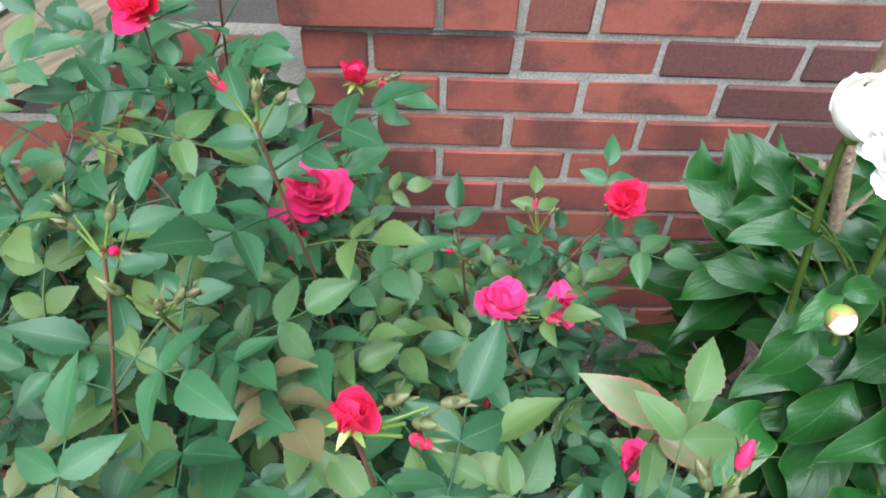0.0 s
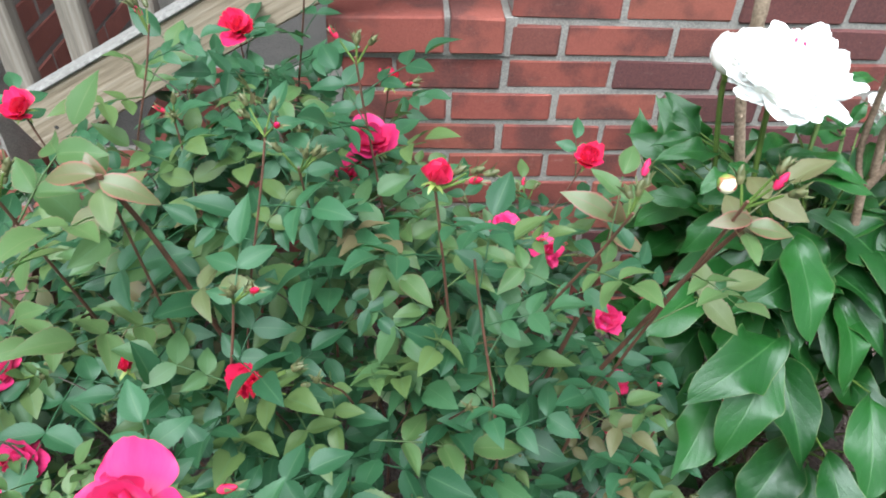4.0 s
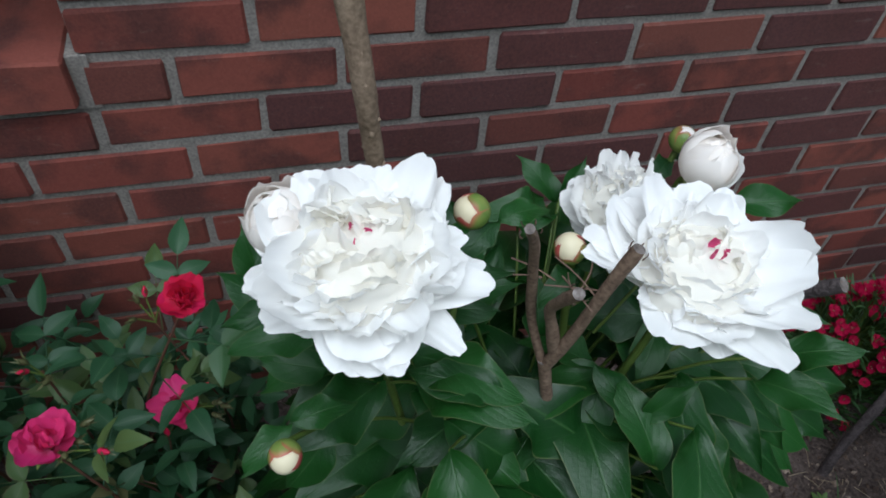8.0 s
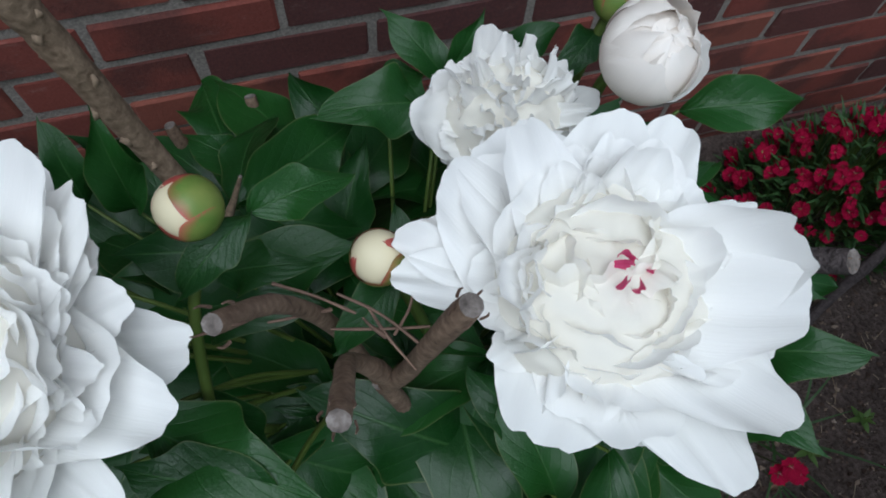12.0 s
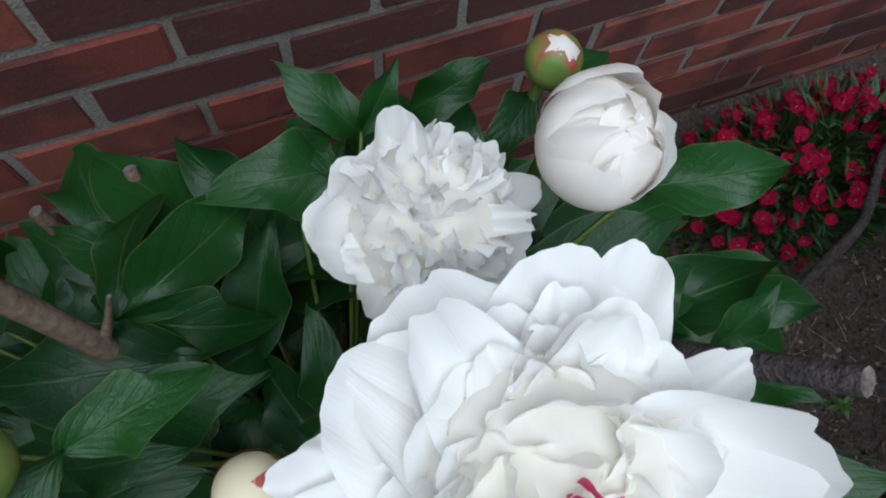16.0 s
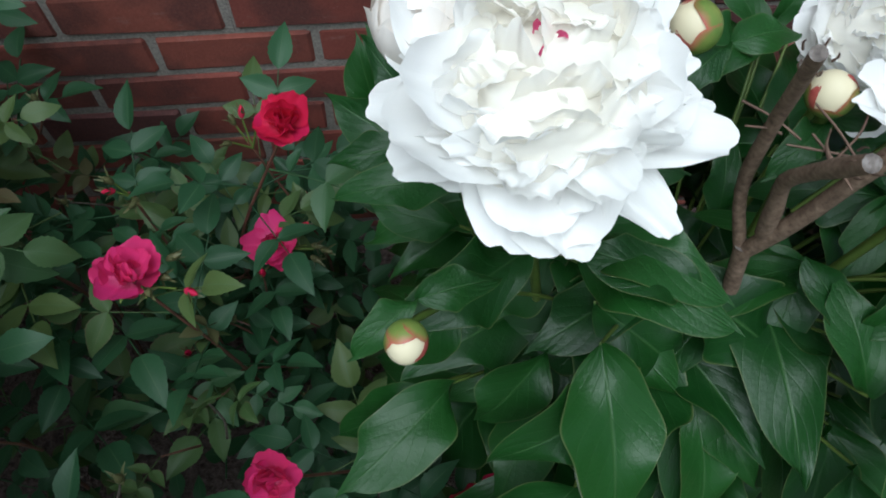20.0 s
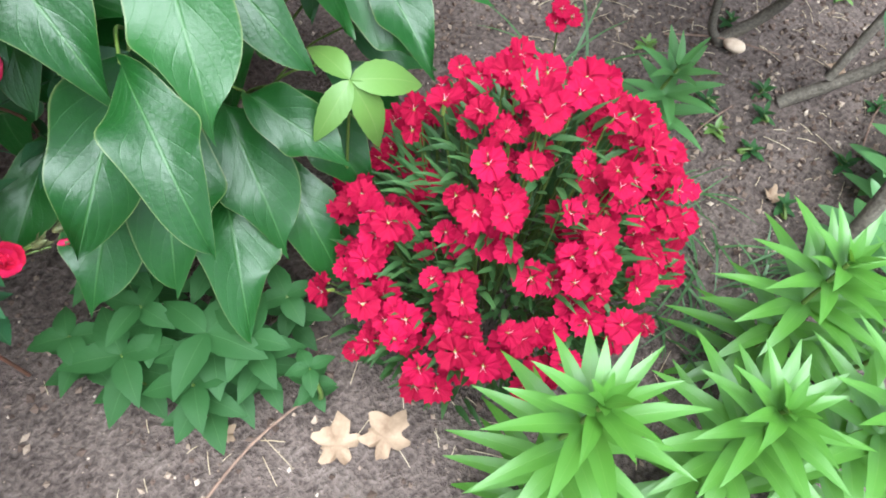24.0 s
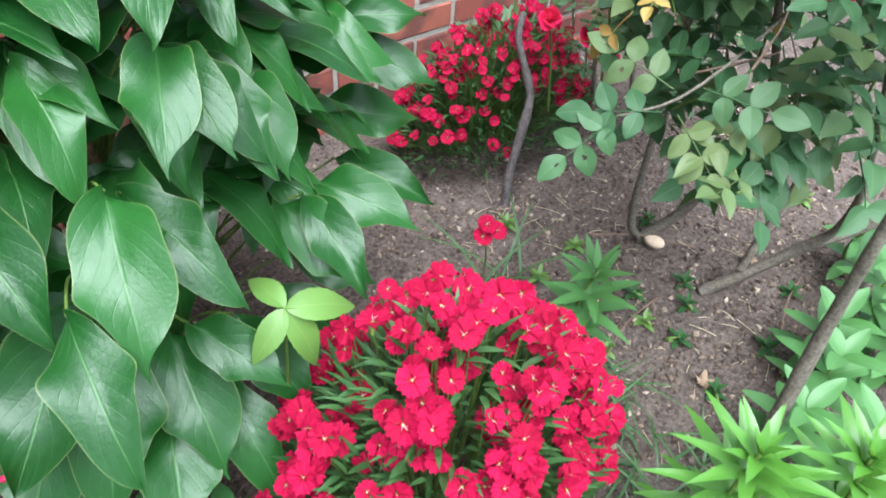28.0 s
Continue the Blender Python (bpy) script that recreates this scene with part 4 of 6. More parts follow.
# leaves between the flower stems
for k in range(18):
    a = k * 2.39996
    node = Vector((0.43 + 0.17 * math.cos(a) * math.sqrt((k + 0.5) / 18), -0.39 + 0.11 * math.sin(a) * math.sqrt((k + 0.5) / 18), prng.uniform(0.54, 0.68)))
    peony_leaf(node, (math.cos(a * 1.7), math.sin(a * 1.7) - 0.2, prng.uniform(-0.15, 0.25)), prng.uniform(0.09, 0.125), 0.85, (0, -0.25, 1), 2)


# petals, shared by all blooms
def petal_grid(L, W, cup, bend, ruffle, seed, nv=12, nu=24):
    """A petal along +Y, cupped across and bent up along its length, its broad end uneven and ruffled."""
    rr = random.Random(seed)
    p = [rr.random() * 6.3 for _ in range(6)]
    dip = rr.uniform(-0.7, 0.7)
    jag, notch = (0.019, 0.05) if L > 0.05 else (0.034, 0.09)
    spine, y, z = [(0.0, 0.0, 0.0)], 0.0, 0.0
    for k in range(60):
        ang = bend * (k / 50) * (0.75 + 0.25 * k / 50) - 0.5 * ruffle * max(0.0, k / 50 - 0.7) * 8
        y, z = y + math.cos(ang) * L / 50, z + math.sin(ang) * L / 50
        spine.append((y, z, ang))
    verts, uvs, faces = [], [], []
    for j in range(nv + 1):
        v = j / nv
        w = W * 0.5 * (0.20 + 0.80 * math.sin(math.pi / 2 * min(1.0, v / 0.74))) * (1 - 0.17 * max(0.0, (v - 0.6) / 0.4) ** 2)
        c = max(0.05, cup * (1 - 0.35 * v))
        for i in range(nu + 1):
            u = 2 * i / nu - 1
            top = 1 - 0.33 * abs(u) ** 2.8 + jag * (math.sin(3.1 * u + p[0]) + 0.55 * math.sin(7.7 * u + p[1]) + 0.34 * math.sin(13 * u + p[2]) + 0.24 * math.sin(23 * u + p[5])) - notch * math.exp(-(((u - dip) / 0.16) ** 2))
            s = v * top * 50
            k = min(59, max(0, int(s)))
            f = s - k
            py = spine[k][0] * (1 - f) + spine[k + 1][0] * f
            pz = spine[k][1] * (1 - f) + spine[k + 1][1] * f
            ang = spine[k][2]
            lift = (1 - math.cos(c * u)) / c * w
            lift += ruffle * L * v**1.6 * (0.55 * math.sin(3.4 * u + p[3] + 1.5 * v) + 0.35 * math.sin(7.3 * u + p[4]) * v + 0.2 * math.sin(14 * u + p[5]) * v * v)
            lift += 0.010 * L * math.sin(9 * u + p[4]) * math.sin(math.pi * v)
            verts.append((math.sin(c * u) / c * w, py - math.sin(ang) * lift, pz + math.cos(ang) * lift))
            uvs.append((0.5 + 0.5 * u, v))
    for j in range(nv):
        for i in range(nu):
            q = j * (nu + 1) + i
            faces.append((q, q + 1, q + nu + 2, q + nu + 1))
    return verts, faces, uvs


def petal_set(name, mat, specs):
    return [Geo().add(*petal_grid(*s)).mesh(name, mat) for s in specs]


def whorl(mat, L, W, bend, ruffle, seed, cup=0.4):
    return petal_set("petal", mat, [(L * q, W * w, cup * c, bend + d, ruffle, seed + k) for k, (q, w, c, d) in enumerate(((1.0, 1.0, 1.0, 0.0), (0.92, 1.12, 0.7, -0.25), (1.08, 0.86, 1.3, 0.2), (0.86, 1.0, 1.0, 0.35), (1.0, 0.74, 1.5, -0.1), (0.80, 0.90, 0.6, 0.1)))])


GUARD = whorl(PEONY_PETAL, 0.070, 0.055, 0.22, 0.042, 1, 0.5)
REACHING = whorl(PEONY_PETAL, 0.068, 0.040, 0.22, 0.05, 7, 0.55)
COLLAR = whorl(PEONY_PETAL, 0.070, 0.052, 0.45, 0.032, 11, 0.65)
OUTER = whorl(PEONY_PETAL, 0.066, 0.056, 0.95, 0.035, 17, 0.65)
FRILL = whorl(PEONY_PETAL, 0.046, 0.024, 0.45, 0.10, 57, 0.9)
FLECK = petal_set("red_fleck", CRIMSON, [(0.018, 0.0034, 0.3, 1.4, 0.25, 16), (0.013, 0.0042, 0.3, 1.0, 0.3, 17), (0.015, 0.0024, 0.3, 1.9, 0.2, 18)])


def ring(flower, meshes, n, tilt, r0, z0, scale=1.0, turn=0.0, loose=0.12, rr=None, name="petal"):
    """A whorl of petals; tilt in degrees from upright."""
    for k in range(n):
        a = turn + 2 * math.pi * (k + rr.uniform(-0.42, 0.42)) / n
        t = radians(tilt) + rr.uniform(-loose, loose)
        out = Vector((math.cos(a), math.sin(a), 0))
        d = out * math.sin(t) + Vector((0, 0, math.cos(t)))
        inner = -out * math.cos(t) + Vector((0, 0, math.sin(t)))
        at = out * r0 + Vector((0, 0, z0 + rr.uniform(-0.003, 0.003)))
        roll = Vector((rr.uniform(-0.22, 0.22), rr.uniform(-0.22, 0.22), rr.uniform(-0.15, 0.15)))
        put(name, rr.choice(meshes), flower, aim(at, d, inner + roll, scale * rr.uniform(0.76, 1.18)))


SHORT = whorl(PEONY_PETAL, 0.036, 0.034, 0.75, 0.07, 71, 0.6)
SHORT_INNER = whorl(PEONY_INNER, 0.036, 0.030, 1.25, 0.08, 81, 0.6)


def tuft(flower, radius, height, foot, n, length, side, core, edge, lean, rr):
    """Petals crowded over a rounded heart, each turned its own way: core ones on top, side ones below the angle edge."""
    for k in range(n):
        th = math.acos(1 - 0.97 * (k + 0.5) / n)
        a = k * 2.39996 + rr.uniform(-0.35, 0.35)
        scale = length / 0.036 * rr.uniform(0.78, 1.3)
        reach = 0.036 * scale
        t = th + radians(lean) + rr.uniform(-0.30, 0.30)
        out = Vector((math.cos(a), math.sin(a), 0))
        d = out * math.sin(t) + Vector((0, 0, math.cos(t)))
        face = -out * math.cos(t) + Vector((0, 0, math.sin(t)))
        face = Matrix.Rotation(rr.gauss(0, 0.5 if math.degrees(th) > edge else 0.8), 3, d) @ face
        at = out * max(0.002, (radius - reach) * math.sin(th)) + Vector((0, 0, foot + (height - reach) * math.cos(th) + rr.uniform(-0.004, 0.004)))
        put("petal", rr.choice(core if math.degrees(th) < edge else side), flower, aim(at, d, face, scale))


# petals, number, tilt, foot height, scale, looseness, foot radius
DOME = [(GUARD, 5, 92, 0.000, 0.98, 0.10, 0.005), (GUARD, 7, 84, 0.002, 0.98, 0.12, 0.005), (COLLAR, 9, 84, 0.004, 0.92, 0.16, 0.005), (OUTER, 9, 90, 0.006, 1.02, 0.18, 0.005), (COLLAR, 9, 62, 0.006, 0.90, 0.22, 0.005)]
BOWL = [(GUARD, 5, 90, 0.000, 0.94, 0.10, 0.005), (GUARD, 7, 80, 0.002, 0.95, 0.12, 0.005), (COLLAR, 10, 76, 0.003, 1.00, 0.16, 0.005), (OUTER, 10, 84, 0.005, 1.06, 0.18, 0.005), (OUTER, 8, 62, 0.005, 0.96, 0.2, 0.005)]
BALL = [(GUARD, 6, 96, 0.000, 0.76, 0.12, 0.005), (GUARD, 6, 84, 0.002, 0.78, 0.14, 0.005), (OUTER, 7, 76, 0.004, 0.82, 0.14, 0.005)]
# radius, height and foot of the heart, number of petals, their length, kinds, angle of the core, lean
TUFTS = {id(DOME): (0.061, 0.052, 0.014, 92, 0.036, SHORT, SHORT_INNER, 46, 12), id(BOWL): (0.062, 0.044, 0.007, 80, 0.038, SHORT, SHORT_INNER, 50, 6), id(BALL): (0.047, 0.050, 0.008, 84, 0.031, SHORT, FRILL, 48, 4)}


def heart_mesh(radius, height, foot):
    """The rounded middle on which the short petals stand."""
    g = Geo()
    lathe(g, [(radius * math.sin(radians(t)), foot + height * math.cos(radians(t))) for t in range(100, -1, -5)], 48)
    for i, p in enumerate(g.v):
        q = Vector((p[0], p[1], p[2] - foot))
        k = 1 + 0.10 * noise.noise(q * 110) + 0.05 * noise.noise(q * 260)
        g.v[i] = (p[0] * k, p[1] * k, foot + q.z * k)
    return g.mesh("heart", PEONY_INNER)


HEARTS = {id(DOME): heart_mesh(0.046, 0.036, 0.015), id(BOWL): heart_mesh(0.049, 0.033, 0.009), id(BALL): heart_mesh(0.037, 0.038, 0.011)}


def bloom(at, axis, size, seed, rows, flecks=3, fleck_height=0.052, label="", reach=()):
    """An open double bloom: guard petals in a collar, ruffled whorls standing inside it, a blush core."""
    rr = random.Random(seed)
    g = Geo()
    tube(g, [(0, 0, -0.012), (0, 0, 0.004)], 0.006, 0.013, 10)
    m = aim(at, Vector(axis).orthogonal(), axis, size)
    f = put("bloom", g.mesh("receptacle", BUD_GREEN), peony, m, label)
    for meshes, n, tilt, z0, scale, loose, r0 in rows:
        ring(f, meshes, n, tilt, r0, z0, scale, rr.random() * 6, loose, rr)
    tuft(f, *TUFTS[id(rows)], rr)
    put("heart", HEARTS[id(rows)], f)
    for tip, broad, k in reach:
        d = Vector(tip) - Vector(at)
        q = aim(Vector(at) + d.normalized() * 0.006, d - Vector(axis) * 0.1 * d.length, Vector(axis), (d.length - 0.006) / (0.068 * (1.0, 0.92, 1.08, 0.86, 1.0, 0.80)[k]))
        put("petal", (GUARD if broad else REACHING)[k], f, m.inverted() @ q)
    if flecks:
        ring(f, FLECK, flecks, 18, 0.007, fleck_height - 0.006, 0.6 if flecks < 4 else 0.95, rr.random() * 6, 0.3, rr, "red_fleck")
    return f


def flower_stem(top, axis, foot=None, r=0.0034):
    top, axis = Vector(top), Vector(axis).normalized()
    foot = Vector(foot or (STEM_FOOT.x * 0.7 + top.x * 0.3, STEM_FOOT.y * 0.75 + top.y * 0.25, 0.0))
    green_tube("stem", curve_pts([foot, foot.lerp(top, 0.5) + Vector((0, 0, 0.04)), top - axis * 0.06, top - axis * 0.008], 18), r * 1.3, r, peony)


# the petals that reach out of the collars: tip, whether broad, which shape
REACH_A = [((0.264, -0.546, 0.876), 1, 2), ((0.308, -0.538, 0.880), 0, 4), ((0.338, -0.480, 0.884), 1, 4), ((0.333, -0.506, 0.894), 1, 2), ((0.181, -0.481, 0.898), 1, 2), ((0.189, -0.501, 0.890), 1, 4), ((0.243, -0.396, 0.916), 1, 1), ((0.267, -0.398, 0.908), 1, 3), ((0.292, -0.401, 0.905), 1, 0), ((0.309, -0.434, 0.914), 1, 2)]
REACH_B = [((0.424, -0.449, 0.871), 0, 2), ((0.421, -0.468, 0.876), 0, 4), ((0.532, -0.582, 0.858), 0, 0), ((0.550, -0.566, 0.872), 1, 2), ((0.572, -0.525, 0.888), 1, 0), ((0.591, -0.473, 0.862), 0, 4), ((0.541, -0.414, 0.862), 1, 3), ((0.567, -0.424, 0.862), 1, 2), ((0.482, -0.416, 0.880), 1, 1), ((0.449, -0.430, 0.872), 1, 3)]
A_AX, B_AX, C_AX, D_AX = Vector((-0.06, -0.22, 0.97)), Vector((0.03, -0.14, 0.99)), Vector((-0.14, -0.26, 0.95)), Vector((0.05, -0.30, 0.95))
A_AT, B_AT = Vector((0.257, -0.468, 0.882)), Vector((0.508, -0.488, 0.842))
C_AT, D_AT = Vector((0.515, -0.357, 0.783)), Vector((0.577, -0.368, 0.832))
for at, ax, size, seed, rows, fl, fh, lab, reach in (
    (A_AT, A_AX, 1.06, 3, DOME, 3, 0.056, "wide open white bloom with a pink-flecked cream heart", REACH_A),
    (B_AT, B_AX, 1.0, 8, BOWL, 5, 0.046, "wide open white bloom with crimson flecks", REACH_B),
    (C_AT, C_AX, 1.0, 12, BALL, 0, 0.05, "smaller ruffled white bloom", ()),
):
    bloom(at, ax, size, seed, rows, fl, fh, lab, reach)
    flower_stem(at, ax)


def shell(r, h, mid, width, top, swell, seed, mat):
    """One petal of a closed cup: a patch of an egg, its rim slightly uneven and lifted."""
    rr = random.Random(seed)
    p, p2 = rr.random() * 6, rr.random() * 6
    nv, nu = 10, 10
    vv, uu, ff = [], [], []
    for j in range(nv + 1):
        v = j / nv
        for i in range(nu + 1):
            u = 2 * i / nu - 1
            th = 0.06 + (top - 0.06) * v * (1 - 0.16 * abs(u) ** 2.4 + 0.03 * math.sin(4 * u + p) + 0.02 * math.sin(9 * u + p2))
            ph = mid + width * u * (0.55 + 0.45 * math.sin(math.pi * min(1.0, v / 1.1)))
            rad = swell * (1 + 0.08 * v**3 * math.sin(3 * u + p) + 0.025 * v**2 * math.sin(8 * u + p2) + 0.03 * v**6)
            vv.append((r * rad * math.sin(th) * math.cos(ph), r * rad * math.sin(th) * math.sin(ph), h * (1 - math.cos(th)) * 0.5 * rad))
            uu.append((0.5 + 0.5 * u, v))
    for j in range(nv):
        for i in range(nu):
            q = j * (nu + 1) + i
            ff.append((q, q + 1, q + nu + 2, q + nu + 1))
    return Geo().add(vv, ff, uu).mesh("petal", mat)


def cup_bloom(at, axis, size, seed, label, flare, open_=1.0):
    """A half-open bloom, its petals closed into a cup."""
    g = Geo()
    tube(g, [(0, 0, -0.012), (0, 0, 0.004)], 0.006, 0.012, 10)
    f = put("bloom", g.mesh("receptacle", BUD_GREEN), peony, aim(at, Vector(axis).orthogonal(), axis, size), label)
    for k, (mid, width, top, swell) in enumerate(((0.2, 1.5, 3.12, 0.86), (2.3, 1.4, 3.0, 0.875), (4.4, 1.3, 3.0, 0.885), (1.3, 1.3, 2.95, 0.91), (3.4, 1.3, 2.9, 0.92), (5.4, 1.25, 2.85, 0.93), (0.4, 1.2, 2.65, 0.96), (2.5, 1.25, 2.7, 0.97), (4.6, 1.2, 2.4, 0.985), (2.0, 1.0, 2.45, 1.06))):
        put("petal", shell(0.027, 0.052, mid, width, top * open_, swell, seed * 20 + k, PEONY_BLUSH), f)
    egg = Geo()
    tube(egg, [(0, 0, 0.003 + 0.0042 * k) for k in range(11)], 0.01, 0.01, 14)
    for k in range(11):
        for q in range(14):
            x, y, z = egg.v[k * 14 + q]
            s = 0.0225 * math.sin(0.15 + 2.95 * k / 10) / math.hypot(x, y)
            egg.v[k * 14 + q] = (x * s, y * s, z)
    put("heart", egg.mesh("heart", PEONY_BLUSH), f)
    d = f.matrix_basis.to_3x3().inverted() @ Vector(flare)
    put("petal", OUTER[3], f, aim(Vector((0, 0, 0.003)), d, Vector((0, 0, 1)) - d * 0.3, 0.80))
    return f


cup_bloom(D_AT, D_AX, 1.0, 5, "half-open blush white bloom", (0.95, -0.35, 0.10))
flower_stem(D_AT, D_AX)
cup_bloom((0.210, -0.424, 0.878), (-0.14, -0.16, 0.97), 0.95, 6, "half-open white bloom behind the open one", (-0.2, 0.9, 0.3), 0.93)
flower_stem((0.210, -0.424, 0.878), (-0.14, -0.16, 0.97))


def peony_bud(at, r, axis, turn, colour, label, stalk, cover=1.0, thick=0.0034):
    """A fat round bud: green sepals half over pale petals with a red edge."""
    bm = bmesh.new()
    bmesh.ops.create_uvsphere(bm, u_segments=20, v_segments=14, radius=r)
    bm.verts.index_update()
    g = Geo()
    vs = [Vector((v.co.x, v.co.y, v.co.z * 1.02 * (1 + 0.06 * v.co.z / r))) for v in bm.verts]
    g.add(vs, [tuple(v.index for v in f.verts) for f in bm.faces])
    bm.free()
    ob = put("bud", g.mesh("bud", PEONY_BLUSH if colour == 0 else CREAM), peony, aim(at, Vector(axis).orthogonal(), axis) @ pose(0, 0, 0, 0, 0, turn), label)
    for a, reach, mat in ((0.7, 2.5, 2), (3.6, 2.4, 2), (0.0, 2.1, 0), (1.3, 1.6, 0), (2.7, 1.95, 0), (4.3, 1.45, 0), (5.3, 1.8, 0)):
        strip = mat == 2
        reach = min(2.95, reach * cover * 1.06)
        mat = SEPAL_RED if strip else SEPAL
        s, nv, nu = Geo(), 12, 14
        vv, uu, ff = [], [], []
        rad = r * (1.03 if strip else 1.05)
        for j in range(nv + 1):
            w = 1.2 * math.sin(math.pi * min(1, 0.2 + 0.56 * j / nv)) ** 0.8 * (0.34 if strip else 1.0)
            for i in range(nu + 1):
                u = 2 * i / nu - 1
                th = 0.03 + reach * (j / nv) * (1 - 0.20 * abs(u) ** 3 + 0.025 * math.sin(4 * u + a * 5))
                ph = a + w * u * 0.9
                vv.append((rad * math.sin(th) * math.cos(ph), rad * math.sin(th) * math.sin(ph), -rad * 1.02 * math.cos(th)))
                uu.append((i / nu, j / nv))
        for j in range(nv):
            for i in range(nu):
                q = j * (nu + 1) + i
                ff.append((q, q + 1, q + nu + 2, q + nu + 1))
        s.add(vv, ff, uu)
        put("sepal", s.mesh("sepal", mat), ob)
    ax = Vector(axis).normalized()
    green_tube("stem", curve_pts([stalk, Vector(stalk).lerp(Vector(at), 0.6) + Vector((0, 0, 0.012)), Vector(at) - ax * r * 0.95], 10), thick * 1.15, thick, peony)
    for s in (-1, 1):
        put("leaf", PEONY_MESHES[s], peony, aim(Vector(at) - ax * (r + 0.012), (s * 0.8, -0.3 + 0.4 * s, 0.25), (0, -0.3, 1), 0.05))


CREAM = petal_material("cream_bud", (0.80, 0.72, 0.50), (0.78, 0.66, 0.42), (0.82, 0.74, 0.56), 0.45, (0.8, 0.7, 0.45), 0.15)
peony_bud((0.346, -0.421, 0.880), 0.0133, (-0.80, 0.05, 0.45), 70, 1, "round green and cream bud with red edges", (0.318, -0.483, 0.755), 1.12, 0.0026)
green_tube("stem", curve_pts([(0.40, -0.43, 0.40), (0.345, -0.465, 0.62), (0.318, -0.483, 0.757)], 8), 0.0034, 0.0030, peony)
peony_bud((0.417, -0.453, 0.860), 0.0122, (-0.35, 0.05, 0.9), 200, 1, "round cream bud in green and red sepals", (0.45, -0.44, 0.68))
peony_bud((0.588, -0.320, 0.834), 0.0126, (0.1, -0.1, 1.0), 120, 0, "green bud with a red and white tip", (0.55, -0.34, 0.66), 1.55)
peony_bud((0.189, -0.546, 0.796), 0.0112, (-0.25, -0.85, -0.1), 30, 1, "small bud nodding outward", (0.24, -0.47, 0.70), 1.0, 0.0022)


# ---- stakes and pruned dead branches in the peony ----
def wood(name, ctrl, r0, r1, label, cat, mat=BARK, seed=1, parent=None, n=22, cut=True, knots=0.5, seg=10, swell=1.0):
    g = tube(Geo(), curve_pts(ctrl, n), r0, r1, seg, 0.09, seed, 0, 1 if cut else None, knots, swell)
    ob = put(name, g.mesh(name, [mat, CUT]), parent)
    if parent is None:
        tagged(ob, label, cat)
    return ob


stake = wood("plant_stake", [(0.345, -0.33, 0.0), (0.360, -0.350, 0.50), (0.328, -0.322, 0.66), (0.303, -0.304, 0.77), (0.291, -0.303, 0.86), (0.284, -0.307, 0.92), (0.266, -0.30, 1.07), (0.25, -0.30, 1.30)], 0.0078, 0.0150, "long peeled branch used as a plant stake", "stake", STAKE, 4, n=60, knots=0.12, seg=12, swell=4.0)
wood("side_twig", [(0.322, -0.318, 0.655), (0.337, -0.318, 0.685), (0.352, -0.315, 0.722)], 0.0050, 0.0012, "", "", STAKE, 5, stake, 6)
shrub = wood("pruned_shrub", [(0.48, -0.44, 0.0), (0.452, -0.484, 0.45), (0.445, -0.486, 0.56), (0.426, -0.484, 0.66), (0.409, -0.478, 0.745)], 0.0066, 0.0057, "dead pruned shrub stem with cut grey branch ends", "shrub", BARK, 6, knots=0.3)
wood("branch", [(0.409, -0.478, 0.738), (0.396, -0.462, 0.785), (0.385, -0.466, 0.845), (0.373, -0.478, 0.90), (0.358, -0.494, 0.936)], 0.0042, 0.0037, "", "", BARK, 7, shrub, 14, True, 0.3)
wood("branch", [(0.410, -0.479, 0.735), (0.420, -0.488, 0.79), (0.426, -0.493, 0.835), (0.433, -0.496, 0.873), (0.441, -0.498, 0.905)], 0.0051, 0.0046, "", "", BARK, 8, shrub, 14, True, 0.3)
wood("branch", [(0.412, -0.482, 0.765), (0.404, -0.483, 0.80), (0.394, -0.487, 0.832), (0.391, -0.503, 0.865), (0.387, -0.525, 0.902)], 0.0048, 0.0043, "", "", BARK, 9, shrub, 14, True, 0.3)
wood("stub", [(0.56, -0.40, 0.60), (0.60, -0.43, 0.70), (0.635, -0.47, 0.77), (0.657, -0.497, 0.815)], 0.0078, 0.0068, "", "", DARK_BARK, 10, shrub, 12, True, 0.3)
for k, pts in enumerate((((0.432, -0.4835, 0.843), (0.412, -0.481, 0.848), (0.390, -0.476, 0.850)), ((0.4075, -0.469, 0.848), (0.413, -0.485, 0.847), (0.4215, -0.500, 0.840)), ((0.3705, -0.4525, 0.858), (0.387, -0.461, 0.853), (0.402, -0.470, 0.845)),
    ((0.412, -0.484, 0.846), (0.407, -0.481, 0.855), (0.404, -0.480, 0.866)), ((0.392, -0.466, 0.846), (0.381, -0.469, 0.855), (0.366, -0.470, 0.860)), ((0.428, -0.494, 0.845), (0.412, -0.479, 0.861), (0.396, -0.470, 0.874)), ((0.416, -0.484, 0.846), (0.424, -0.478, 0.858), (0.428, -0.470, 0.866)))):
    wood("twig", pts, 0.0008, 0.0005, "", "", TWIG, 20 + k, shrub, 8, False, 0.9, 5)
